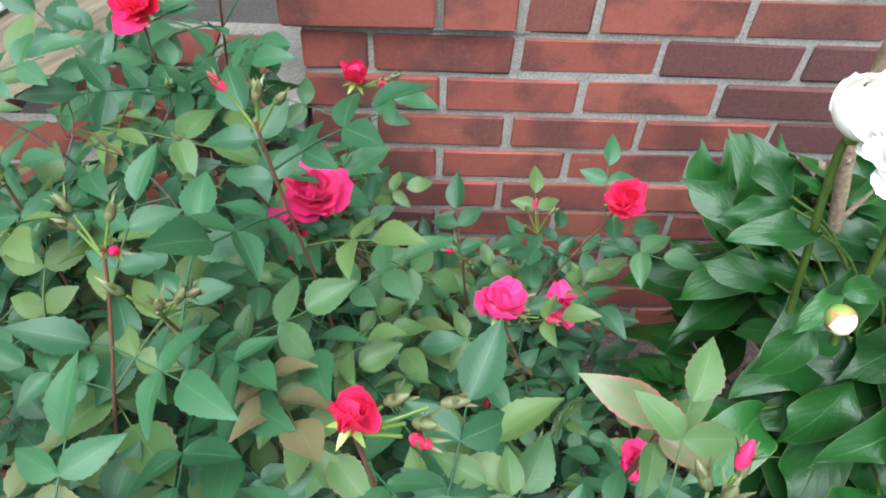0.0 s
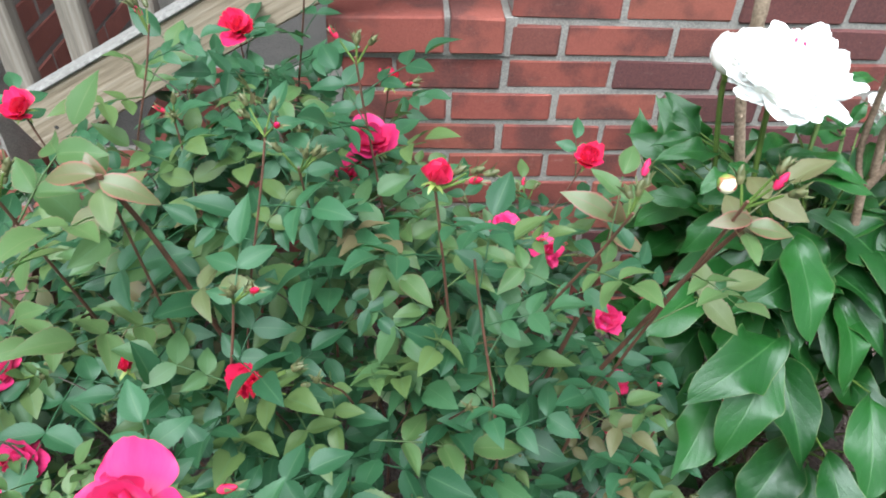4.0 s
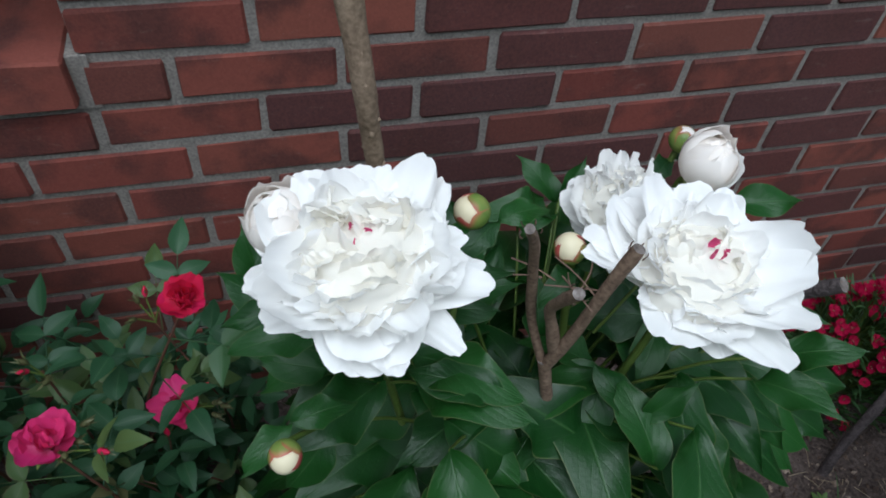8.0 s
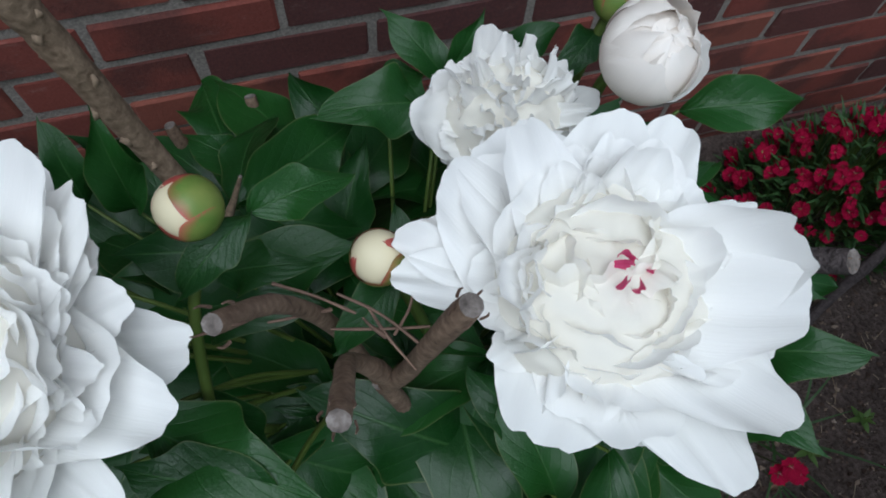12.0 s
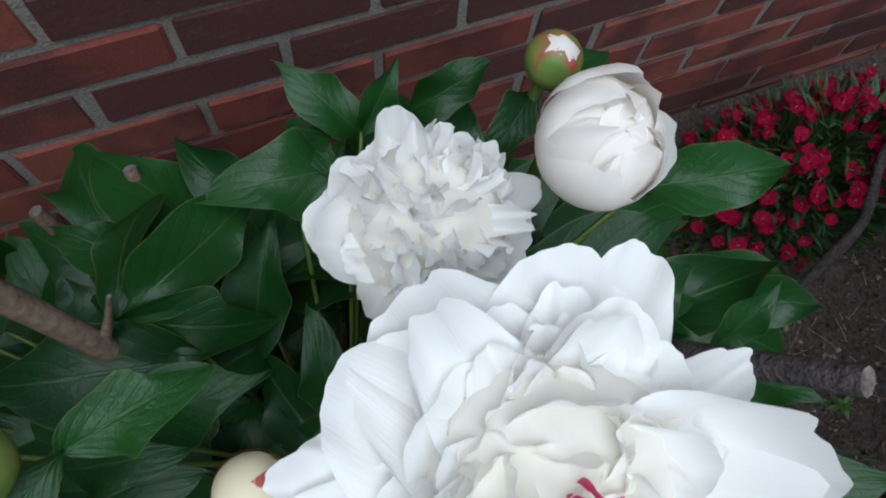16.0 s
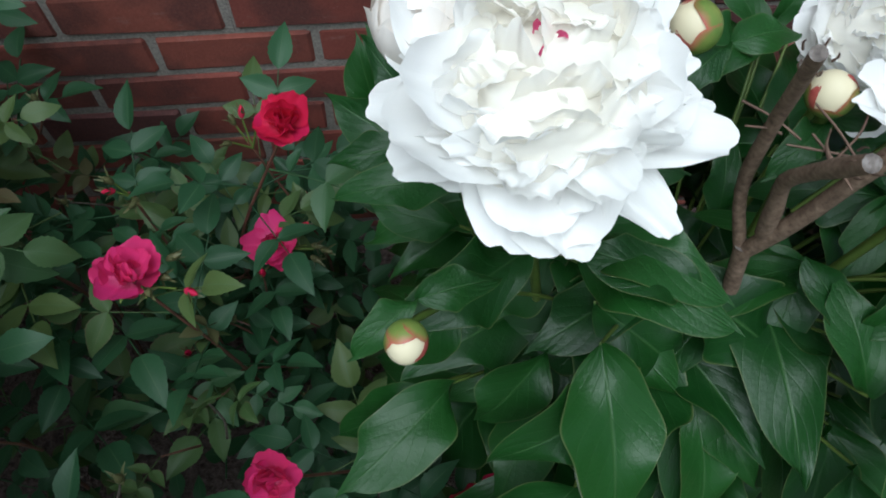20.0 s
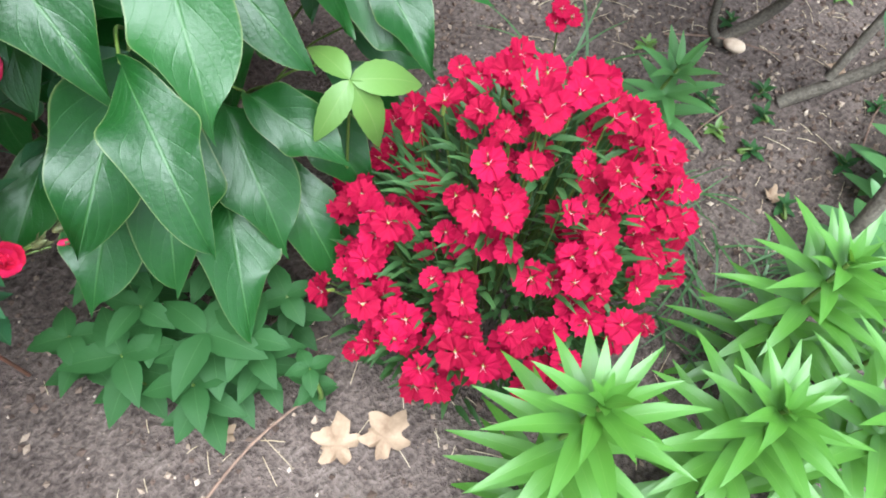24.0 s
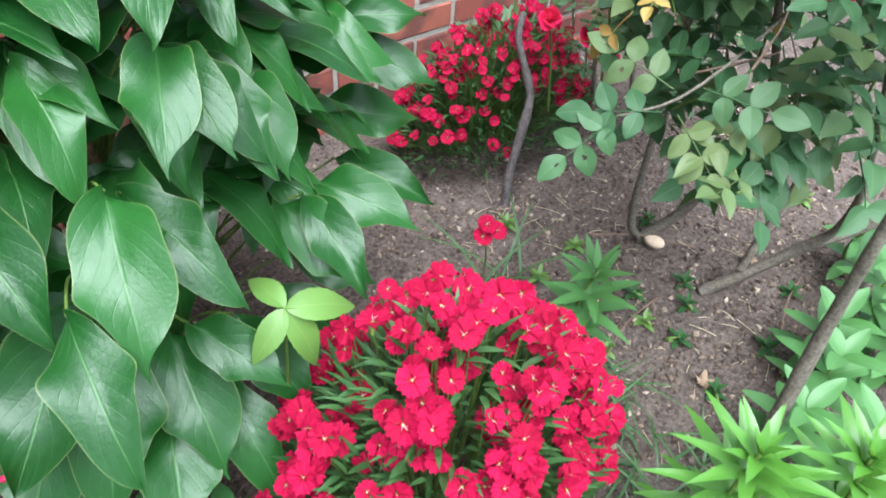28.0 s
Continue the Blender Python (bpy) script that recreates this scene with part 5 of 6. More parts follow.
for k, (at, d) in enumerate((((0.358, -0.494, 0.936), (-0.3, -0.3, 0.8)), ((0.441, -0.498, 0.905), (0.2, -0.05, 0.9)), ((0.387, -0.525, 0.902), (-0.1, -0.5, 0.8)), ((0.657, -0.497, 0.815), (0.5, -0.5, 0.7)))):
    d = Vector(d).normalized()
    for q in range(5):
        side = d.orthogonal()
        side.rotate(Matrix.Rotation(q * 1.3 + k, 3, d))
        p = Vector(at) + side * 0.0042
        wood("splinter", [p - d * 0.008 + side * 0.0004, p - d * 0.003 + side * 0.0012, p + d * 0.001 * (q % 3) + side * 0.0008], 0.0007, 0.0003, "", "", TWIG, 40 + 5 * k + q, shrub, 4, False, 0.2, 4)
krng = random.Random(9)
STAKE_LINE = curve_pts([(0.345, -0.33, 0.0), (0.360, -0.350, 0.50), (0.328, -0.322, 0.66), (0.303, -0.304, 0.77), (0.291, -0.303, 0.86), (0.284, -0.307, 0.92), (0.266, -0.30, 1.07), (0.25, -0.30, 1.30)], 80)
for k in range(len(STAKE_LINE) * 4 // 10, len(STAKE_LINE), max(1, len(STAKE_LINE) // 26)):
    p, a = STAKE_LINE[k], krng.uniform(-2.9, -0.3)
    g = Geo()
    lump(g, (0, 0, 0), 0.0042, k)
    put("knot", g.mesh("knot", STAKE), stake, Matrix.Translation(p + Vector((math.cos(a), math.sin(a), 0)) * 0.0072) @ Matrix.Diagonal((1, 1, 1.7, 1)))
wood("dead_branch", [(0.375, -0.34, 0.0), (0.372, -0.32, 0.30), (0.370, -0.27, 0.52), (0.367, -0.232, 0.59), (0.364, -0.198, 0.65)], 0.0065, 0.0048, "dead grey-brown branch stump behind the peony", "branch", BARK, 12)
wood("dead_branch", [(0.33, -0.27, 0.0), (0.322, -0.25, 0.40), (0.305, -0.217, 0.57), (0.295, -0.200, 0.635)], 0.0065, 0.0046, "short dark dead branch stump behind the peony", "branch", BARK, 13)


# ---- rose bushes ----
def rose_leaf_mesh(mat, seed, count=5, size=0.05, pale=False):
    """A divided rose leaf: five toothed oval leaflets on one stalk."""
    rr = random.Random(seed)
    g = Geo()
    tube(g, [(0, 0, 0), (0, size * 0.9, 0.002), (0, size * 1.9, -0.004)], 0.0011, 0.0007, 4)
    spots = [(size * 1.9, 0.0, 1.0)]
    for y, k in ((size * 1.35, 0.9), (size * 0.6, 0.72))[: (count - 1) // 2]:
        spots += [(y, -1.15, k), (y, 1.15, k)]
    for y, a, k in spots:
        v, f, u = leaf_grid(size * k * rr.uniform(1.0, 1.25), size * k * rr.uniform(0.54, 0.68), 18, 4, 0.74, 0.98, rr.uniform(0.10, 0.5), rr.uniform(0.1, 0.8), rr.uniform(0, 0.05), 1, 0.085, rr.uniform(-0.25, 0.25), rr.randrange(999))
        a += rr.uniform(-0.2, 0.2)
        g.add(v, f, u, aim((0, y, 0), (math.sin(a), math.cos(a), rr.uniform(-0.1, 0.25)), (rr.uniform(-0.3, 0.3), 0, 1)))
    return g.mesh("leaf", mat)


ROSE_LEAVES = [rose_leaf_mesh(ROSE_LEAF, 100 + s, 5 if s % 3 else 3, 0.046) for s in range(9)]
PALE_LEAVES = [rose_leaf_mesh(ROSE_PALE, 130 + s, 5 if s % 2 else 3, 0.048) for s in range(4)]
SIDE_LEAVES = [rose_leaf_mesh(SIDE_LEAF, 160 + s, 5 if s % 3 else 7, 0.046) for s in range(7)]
ROSE_PETALS = {mat.name: petal_set("petal", mat, [(0.026, 0.031, 0.6, 0.5, 0.06, 41), (0.024, 0.030, 0.6, 0.9, 0.07, 42), (0.027, 0.029, 0.5, 0.25, 0.07, 43), (0.022, 0.027, 0.7, 1.2, 0.05, 44)]) for mat in (ROSE_RED, ROSE_PINK)}


def rose_flower(parent, at, axis, size, seed, mat, open_=1.0):
    rr = random.Random(seed)
    g = Geo()
    tube(g, [(0, 0, -0.010), (0, 0, -0.004), (0, 0, 0.002)], 0.003, 0.005, 8)
    for k in range(5):
        v, f, u = leaf_grid(0.018, 0.006, 6, 2, 0.6, 0.8, 0.2, 0.9, seed=k)
        g.add(v, f, u, aim((0, 0, -0.002), (math.cos(k * 1.257), math.sin(k * 1.257), 0.1)))
    f = put("rose", g.mesh("hip", BUD_GREEN), parent, aim(at, Vector(axis).orthogonal(), axis, size), "open " + ("red" if mat is ROSE_RED else "pink") + " rose" if open_ > 0.6 else "half-open red rose")
    ps = ROSE_PETALS[mat.name]
    ring(f, ps, 5, 80 * open_, 0.002, 0.0, 1.06, rr.random() * 6, 0.22, rr)
    ring(f, ps, 5, 56 * open_, 0.002, 0.002, 0.98, rr.random() * 6, 0.22, rr)
    ring(f, ps, 4, 30 * open_, 0.002, 0.003, 0.86, rr.random() * 6, 0.22, rr)
    ring(f, ps, 3, 12, 0.001, 0.004, 0.68, rr.random() * 6, 0.2, rr)
    return f


def bud_mesh(mat, seed):
    rr = random.Random(seed)
    g = Geo()
    tube(g, [(0, 0, -0.006), (0, 0, -0.001), (0, 0, 0.004), (0, 0, 0.010), (0, 0, 0.017), (0, 0, 0.021)], 0.0028, 0.001, 8, 0.1, seed)
    prof = [0.0032, 0.0058, 0.0064, 0.0056, 0.0034, 0.0008]
    for j in range(6):
        for k in range(8):
            x, y, z = g.v[j * 8 + k]
            r = math.hypot(x, y) or 1
            g.v[j * 8 + k] = (x / r * prof[j], y / r * prof[j], z)
    g.mi = [0] * len(g.f)
    for k in range(5):
        v, f, u = leaf_grid(rr.uniform(0.022, 0.030), 0.0052, 6, 2, 0.55, 0.8, 0.2, rr.uniform(-0.3, 0.7), seed=k)
        a = k * 1.257 + rr.random()
        g.add(v, f, u, aim((0.003 * math.cos(a), 0.003 * math.sin(a), 0.0), (math.cos(a) * 0.45, math.sin(a) * 0.45, 1), (-math.cos(a), -math.sin(a), 0.3)), 1)
    return g.mesh("bud", [mat, ROSE_SEPAL])


ROSE_BUDS = [bud_mesh(ROSE_SEPAL, 1), bud_mesh(ROSE_RED, 2), bud_mesh(ROSE_SEPAL, 3), bud_mesh(ROSE_SEPAL, 4), bud_mesh(ROSE_SEPAL, 5)]


def cane(bush, foot, top, r=0.004, bow=0.05, leaves=8, pale=0.0, seed=0, frm=0.35, mat=None, size=1.0):
    """A cane with alternate leaves up to its tip."""
    rr = random.Random(seed)
    foot, top = Vector(foot), Vector(top)
    mid = foot.lerp(top, 0.55) + Vector((rr.uniform(-bow, bow), rr.uniform(-bow, bow), 0.03))
    pts = curve_pts([foot, mid, top], 16)
    green_tube("cane", pts, r * 1.35, r * 0.6, bush, mat or RED_CANE, seg=6, rough=0.12, knots=0.25)
    for k in range(leaves):
        t = frm + (1 - frm) * (k + 0.6) / leaves
        i = min(len(pts) - 2, int(t * (len(pts) - 1)))
        p, d = pts[i], (pts[i + 1] - pts[i]).normalized()
        a = k * 2.4 + rr.random()
        out = Vector((math.cos(a), math.sin(a), 0.0))
        young = rr.random() < pale * t
        put("leaf", rr.choice(PALE_LEAVES if young else ROSE_LEAVES), bush, aim(p, out + d * 0.35 + Vector((0, 0, rr.uniform(-0.1, 0.35))), Vector((0, 0, 1)) - out * 0.1 + Vector((rr.uniform(-0.3, 0.3), rr.uniform(-0.5, 0.1), 0)), size * rr.uniform(0.75, 1.1)))
    return pts


def fill(bush, n, region, top, seed, pale=0.05, low=0.25, size=1.0):
    """Leaves through the body of the bush, thicker towards its outer face."""
    rr = random.Random(seed)
    made = 0
    while made < n:
        x, y = rr.uniform(*region[0]), rr.uniform(*region[1])
        h = top(x, y)
        if h < 0.06:
            continue
        z = h * (1 - (1 - low) * rr.random() ** 1.7)
        if noise.noise(Vector((x * 6.5, y * 6.5, z * 6.5 + seed))) < 0.0:
            continue
        out = Vector((rr.uniform(-1, 1), rr.uniform(-1.2, 0.6), rr.uniform(-0.25, 0.5)))
        put("leaf", rr.choice(PALE_LEAVES if rr.random() < pale else ROSE_LEAVES), bush, aim((x, y, z), out, (rr.uniform(-0.45, 0.45), rr.uniform(-0.75, 0.15), 1), size * rr.uniform(0.65, 1.15)))
        made += 1


def left_top(x, y):
    h = 0.50 + 0.26 * math.exp(-((x + 0.32) / 0.25) ** 2 - ((y + 0.52) / 0.25) ** 2) + 0.26 * math.exp(-((x + 0.42) / 0.18) ** 2 - ((y + 0.22) / 0.18) ** 2)
    h -= 0.05 * smooth(-0.45, -0.95, x) + 0.30 * smooth(0.02, 0.22, x) + 0.13 * smooth(-0.30, -0.06, y) * smooth(-0.3, 0.0, x) + 0.10 * smooth(-0.22, -0.05, x) * smooth(-0.52, -0.40, y)
    return h * (1 - 0.55 * smooth(-0.75, -1.02, y)) + 0.03 * noise.noise(Vector((x * 9, y * 9, 1)))


red_bush = thing("rose_bush", "leafy rose bush with red blooms against the brick wall", "rose bush", group="rose bushes")
front_bush = thing("rose_bush", "dense rose bush with pink blooms, green buds and young coppery leaves", "rose bush", group="rose bushes")
fill(red_bush, 360, ((-0.95, 0.16), (-0.45, -0.06)), left_top, 21, 0.12)
fill(front_bush, 400, ((-1.06, 0.03), (-1.0, -0.40)), left_top, 22, 0.20)
fill(front_bush, 64, ((-0.90, -0.10), (-0.95, -0.48)), left_top, 23, 0.22, 0.80, 1.3)
fill(front_bush, 60, ((-1.22, -0.95), (-1.0, -0.60)), left_top, 25, 0.15, 0.35)
fill(red_bush, 30, ((-0.75, -0.28), (-0.45, -0.15)), left_top, 24, 0.12, 0.80, 1.25)
# bush, foot, top, leaves, pale, bloom (None, "red", "pink", "bud"), size of the bloom, openness
WALL_CANES = [
    (0, (-0.40, -0.25, 0), (-0.442, -0.146, 0.798), 9, 0.1, "red", 1.25, 1.0),
    (0, (-0.25, -0.22, 0), (-0.211, -0.146, 0.710), 8, 0.0, "red", 1.0, 0.6),
    (0, (-0.22, -0.30, 0), (-0.228, -0.365, 0.732), 4, 0.0, "pink", 1.4, 1.0),
    (0, (-0.22, -0.30, 0), (-0.262, -0.352, 0.672), 6, 0.0, "pink", 1.3, 1.0),
    (0, (0.04, -0.24, 0), (0.098, -0.286, 0.655), 9, 0.1, "red", 1.1, 0.7),
    (0, (0.0, -0.26, 0), (0.058, -0.300, 0.475), 7, 0.0, "pink", 1.05, 1.0),
    (0, (-0.60, -0.22, 0), (-0.750, -0.253, 0.715), 9, 0.2, "red", 1.2, 0.9),
    (0, (-0.10, -0.20, 0), (-0.075, -0.265, 0.540), 9, 0.3, "bud", 1.0, 0.3),
]
BUD_CANES = [
    (0, (-0.30, -0.20, 0), (-0.322, -0.231, 0.906), 10, 0.15, "bud", 1.0, 0.3),
    (0, (-0.50, -0.25, 0), (-0.492, -0.372, 0.904), 10, 0.15, "bud", 1.0, 0.3),
    (0, (-0.45, -0.30, 0), (-0.467, -0.435, 0.817), 8, 0.15, "bud", 1.0, 0.3),
    (0, (0.05, -0.20, 0), (0.030, -0.180, 0.500), 9, 0.0, "bud", 1.0, 0.3),
    (1, (-0.22, -0.50, 0), (-0.240, -0.480, 0.917), 10, 0.25, "bud", 1.0, 0.3),
    (1, (-0.30, -0.55, 0), (-0.297, -0.584, 0.842), 9, 0.1, "bud", 1.2, 0.3),
    (1, (-0.32, -0.55, 0), (-0.332, -0.553, 0.871), 9, 0.1, "bud", 1.2, 0.3),
    (1, (-0.02, -0.62, 0), (-0.160, -0.692, 0.900), 8, 0.0, "red", 0.78, 0.28),
]
FRONT_CANES = [
    (1, (-0.05, -0.58, 0), (0.006, -0.743, 0.905), 8, 0.82, "bud", 1.0, 0.3),
    (1, (0.0, -0.60, 0), (0.066, -0.800, 0.960), 8, 0.85, "bud", 1.1, 0.3),
    (1, (-0.10, -0.58, 0), (-0.120, -0.705, 0.820), 9, 0.3, None, 1.0, 0.3),
    (1, (-0.42, -0.60, 0), (-0.541, -0.698, 0.889), 10, 0.9, "bud", 1.0, 0.3),
    (1, (-0.42, -0.60, 0), (-0.449, -0.690, 0.905), 9, 0.9, None, 1.0, 0.3),
    (1, (-0.35, -0.60, 0), (-0.350, -0.715, 0.783), 9, 0.3, "bud", 1.0, 0.3),
    (1, (-0.50, -0.60, 0), (-0.519, -0.636, 0.586), 7, 0.1, "red", 1.0, 0.4),
    (1, (-0.40, -0.62, 0), (-0.347, -0.732, 0.669), 7, 0.1, "red", 1.1, 0.35),
]
EDGE_CANES = [
    (1, (-0.60, -0.50, 0), (-0.860, -0.435, 0.629), 8, 0.1, "pink", 1.45, 1.0),
    (1, (-0.62, -0.55, 0), (-0.703, -0.590, 0.520), 6, 0.1, "pink", 1.2, 0.8),
    (1, (-0.60, -0.60, 0), (-0.664, -0.692, 0.469), 6, 0.1, "pink", 1.5, 1.0),
    (1, (-0.40, -0.70, 0), (-0.362, -0.960, 0.825), 9, 0.1, "pink", 1.5, 1.0),
    (1, (-0.80, -0.50, 0), (-1.016, -0.517, 0.364), 6, 0.1, "pink", 1.2, 1.0),
    (1, (-0.03, -0.36, 0), (-0.040, -0.392, 0.594), 8, 0.1, "pink", 1.2, 1.0),
    (1, (0.06, -0.52, 0), (0.082, -0.564, 0.584), 8, 0.1, "pink", 1.0, 1.0),
    (1, (0.06, -0.54, 0), (0.105, -0.600, 0.500), 6, 0.1, "pink", 0.8, 0.7),
]
PATH_CANES = [
    (1, (0.08, -0.52, 0), (0.150, -0.600, 0.420), 6, 0.1, None, 1.0, 0.7),
    (1, (0.02, -0.62, 0), (0.110, -0.720, 0.560), 4, 0.0, None, 1.0, 0.7),
    (0, (0.15, -0.46, 0), (0.253, -0.575, 0.395), 5, 0.0, "red", 1.7, 0.9),
    (1, (0.14, -0.60, 0), (0.215, -0.640, 0.260), 4, 0.0, "red", 0.7, 0.7),
]
for k, (which, foot, tip, n, pale, kind, size, op) in enumerate(WALL_CANES + BUD_CANES + FRONT_CANES + EDGE_CANES + PATH_CANES):
    bush = (red_bush, front_bush)[which]
    pts = cane(bush, foot, tip, 0.0020, 0.09, int(n * (1.4 if pale < 0.5 else 0.9)), pale if pale > 0.8 else pale * 0.6, 300 + k, size=1.15 if pale > 0.8 else 0.85 if pale > 0.5 else 1.0) if foot[0] < -0.2 or pale < 0.5 else cane(bush, foot, tip, 0.0022, 0.05, 9, 0.9, 300 + k, size=0.85)
    d, bloomed = (pts[-1] - pts[-3]).normalized(), False
    if kind in ("red", "pink"):
        rose_flower(bush, tip, Vector((0, -0.45, 0.8)) + d * 0.3 if k % 7 != 1 else Vector((0.1, 0.05, 1)), size, 500 + k, ROSE_RED if kind == "red" else ROSE_PINK, op)
        kind, bloomed = ("bud" if k % 2 else None), True
    if kind == "bud":
        rr = random.Random(900 + k)
        for q in range(4):
            off = Vector((rr.uniform(-0.022, 0.022), rr.uniform(-0.02, 0.02), rr.uniform(0.0, 0.03))) + (Vector((0.034, 0.0, -0.012)) if bloomed else Vector())
            green_tube("bud_stalk", [Vector(tip) - d * 0.01, Vector(tip) + off * 0.8], 0.0013, 0.0011, bush, seg=5)
            put("bud", ROSE_BUDS[(q * 2 + k) % 5], bush, aim(Vector(tip) + off, off.orthogonal(), off + Vector((0, 0, 0.03)), 0.56))

# bronze young shoots with large soft leaves
BRONZE = [Geo().add(*leaf_grid(1.0, w, 18, 6, 0.78, 0.85, 0.25, dr, 0.05, 1, 0.04, 0.2, s)).mesh("leaf", BRONZE_LEAF if s % 3 else ROSE_PALE) for s, (w, dr) in enumerate(((0.55, 0.5), (0.42, 0.8), (0.5, 0.3), (0.46, 1.0), (0.52, 0.6)), 1)]
for foot, tops, leaves in (
    ((-0.02, -0.60, 0.40), ((0.02, -0.64, 0.70), (0.029, -0.646, 0.822)), (((-0.076, 0.012, 0.060), 0.098, 1), ((0.030, 0.002, 0.045), 0.058, 2), ((0.0, -0.01, 0.06), 0.055, 0), ((0.05, -0.03, 0.0), 0.06, 4), ((-0.02, -0.06, 0.0), 0.06, 2), ((0.06, 0.02, -0.01), 0.055, 3))),
    ((-0.38, -0.60, 0.50), ((-0.43, -0.66, 0.80), (-0.452, -0.690, 0.905)), (((-0.08, 0.0, 0.01), 0.085, 1), ((0.07, -0.02, 0.0), 0.085, 3), ((0.02, -0.06, -0.02), 0.07, 2), ((-0.02, 0.02, 0.06), 0.06, 0), ((0.04, 0.03, 0.03), 0.07, 4), ((-0.05, -0.04, -0.02), 0.07, 2))),
    ((0.0, -0.62, 0.40), ((0.06, -0.74, 0.80), (0.080, -0.790, 0.935)), (((-0.06, -0.02, 0.02), 0.055, 1), ((0.05, -0.02, 0.01), 0.055, 4), ((0.0, -0.05, 0.0), 0.05, 2), ((0.01, 0.04, 0.03), 0.05, 0))),
):
    green_tube("cane", curve_pts([foot, *tops], 12), 0.0034, 0.0020, front_bush, RED_CANE, "dark red young shoot", 6, 0.08)
    for q, (way, size, k) in enumerate(leaves):
        at = Vector(tops[1]) - Vector((0, 0, 0.007 * q))
        put("leaf", BRONZE[k], front_bush, aim(at, way, (0, -0.45, 0.9), size * 0.66), "bronze young leaf")

# thin reddish side twigs with small brown buds through both bushes
trng = random.Random(33)
for k in range(150):
    x, y = trng.uniform(-0.95, 0.12), trng.uniform(-0.92, -0.12)
    h = left_top(x, y)
    if h < 0.25:
        continue
    bush = front_bush if y < -0.42 else red_bush
    p = Vector((x, y, h * trng.uniform(0.72, 0.98)))
    q = p + Vector((trng.uniform(-0.05, 0.05), trng.uniform(-0.06, 0.02), trng.uniform(0.03, 0.10)))
    green_tube("twig", curve_pts([p, p.lerp(q, 0.5) + Vector((0.006, 0, 0.004)), q], 5), 0.0015, 0.0009, bush, RED_CANE if k % 3 else OLD_CANE, seg=5)
    if k % 2:
        put("bud", ROSE_BUDS[k % 5], bush, aim(q, Vector((1, 0, 0)), (q - p) + Vector((0, 0, 0.02)), 0.55))
    else:
        put("leaf", trng.choice(PALE_LEAVES), bush, aim(q, (q - p) + Vector((0, -0.05, 0)), (0, -0.4, 1), 0.55))

# the rose on the other side of the peony, thin below, leafy above
side_bush = thing("rose_bush", "leggy rose bush with bare grey canes, holed leaves and red blooms", "rose bush", group="rose bushes")


SIDE_CANES = [
    ((1.300, -0.615, -0.01), (1.355, -0.665, 0.10), (1.30, -0.74, 0.34), (1.14, -0.76, 0.60)), ((1.300, -0.615, -0.01), (1.27, -0.60, 0.08), (1.34, -0.55, 0.40), (1.20, -0.60, 0.66)),
    ((1.288, -0.770, -0.01), (1.384, -0.846, 0.10), (1.36, -0.90, 0.24), (1.15, -0.90, 0.58)), ((1.33, -0.80, 0.05), (1.40, -0.80, 0.25), (1.32, -0.82, 0.50), (1.00, -0.82, 0.68)),
    ((1.384, -0.846, 0.10), (1.46, -0.93, 0.22), (1.42, -0.95, 0.50), (1.28, -0.92, 0.78)), ((1.05, -1.031, -0.01), (1.081, -1.008, 0.25), (1.06, -1.005, 0.42), (1.04, -1.0, 0.56)),
]
for k, ctrl in enumerate(SIDE_CANES):
    green_tube("cane", curve_pts(ctrl, 24), 0.0115 if k in (0, 2, 5) else 0.008, 0.004, side_bush, OLD_CANE, "grey bare cane", 9, 0.16, 0.3)


def canopy(bush, centre, radii, n, seed, size, meshes, facing):
    """Leafy sprays on thin twigs through a loose cloud."""
    rr = random.Random(seed)
    made = 0
    while made < n:
        d = Vector((rr.uniform(-1, 1), rr.uniform(-1, 1), rr.uniform(-1, 1)))
        if d.length > 1 or noise.noise(d * 2.2 + Vector((seed, 0, 0))) < -0.22:
            continue
        p = Vector([centre[i] + radii[i] * d[i] for i in range(3)])
        q = p + Vector((rr.uniform(0, 0.07), rr.uniform(-0.03, 0.05), rr.uniform(-0.06, 0.01)))
        if made % 2:
            green_tube("twig", [q, p], 0.0013, 0.0009, bush, GREEN_STEM if made % 4 else TWIG, seg=4)
        put("leaf", rr.choice(meshes), bush, aim(p, Vector(facing) + Vector((rr.uniform(-0.9, 0.9), rr.uniform(-0.9, 0.9), rr.uniform(-0.55, 0.35))), (rr.uniform(-0.6, 0.2), rr.uniform(-0.6, 0.2), 1), size * rr.uniform(0.75, 1.2)))
        made += 1


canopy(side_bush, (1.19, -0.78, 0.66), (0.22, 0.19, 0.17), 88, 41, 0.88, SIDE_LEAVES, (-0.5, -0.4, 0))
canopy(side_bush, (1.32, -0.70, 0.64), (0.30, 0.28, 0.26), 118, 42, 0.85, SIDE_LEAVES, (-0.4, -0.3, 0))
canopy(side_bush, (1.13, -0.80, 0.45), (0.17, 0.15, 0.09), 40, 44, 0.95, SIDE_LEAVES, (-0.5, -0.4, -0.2))


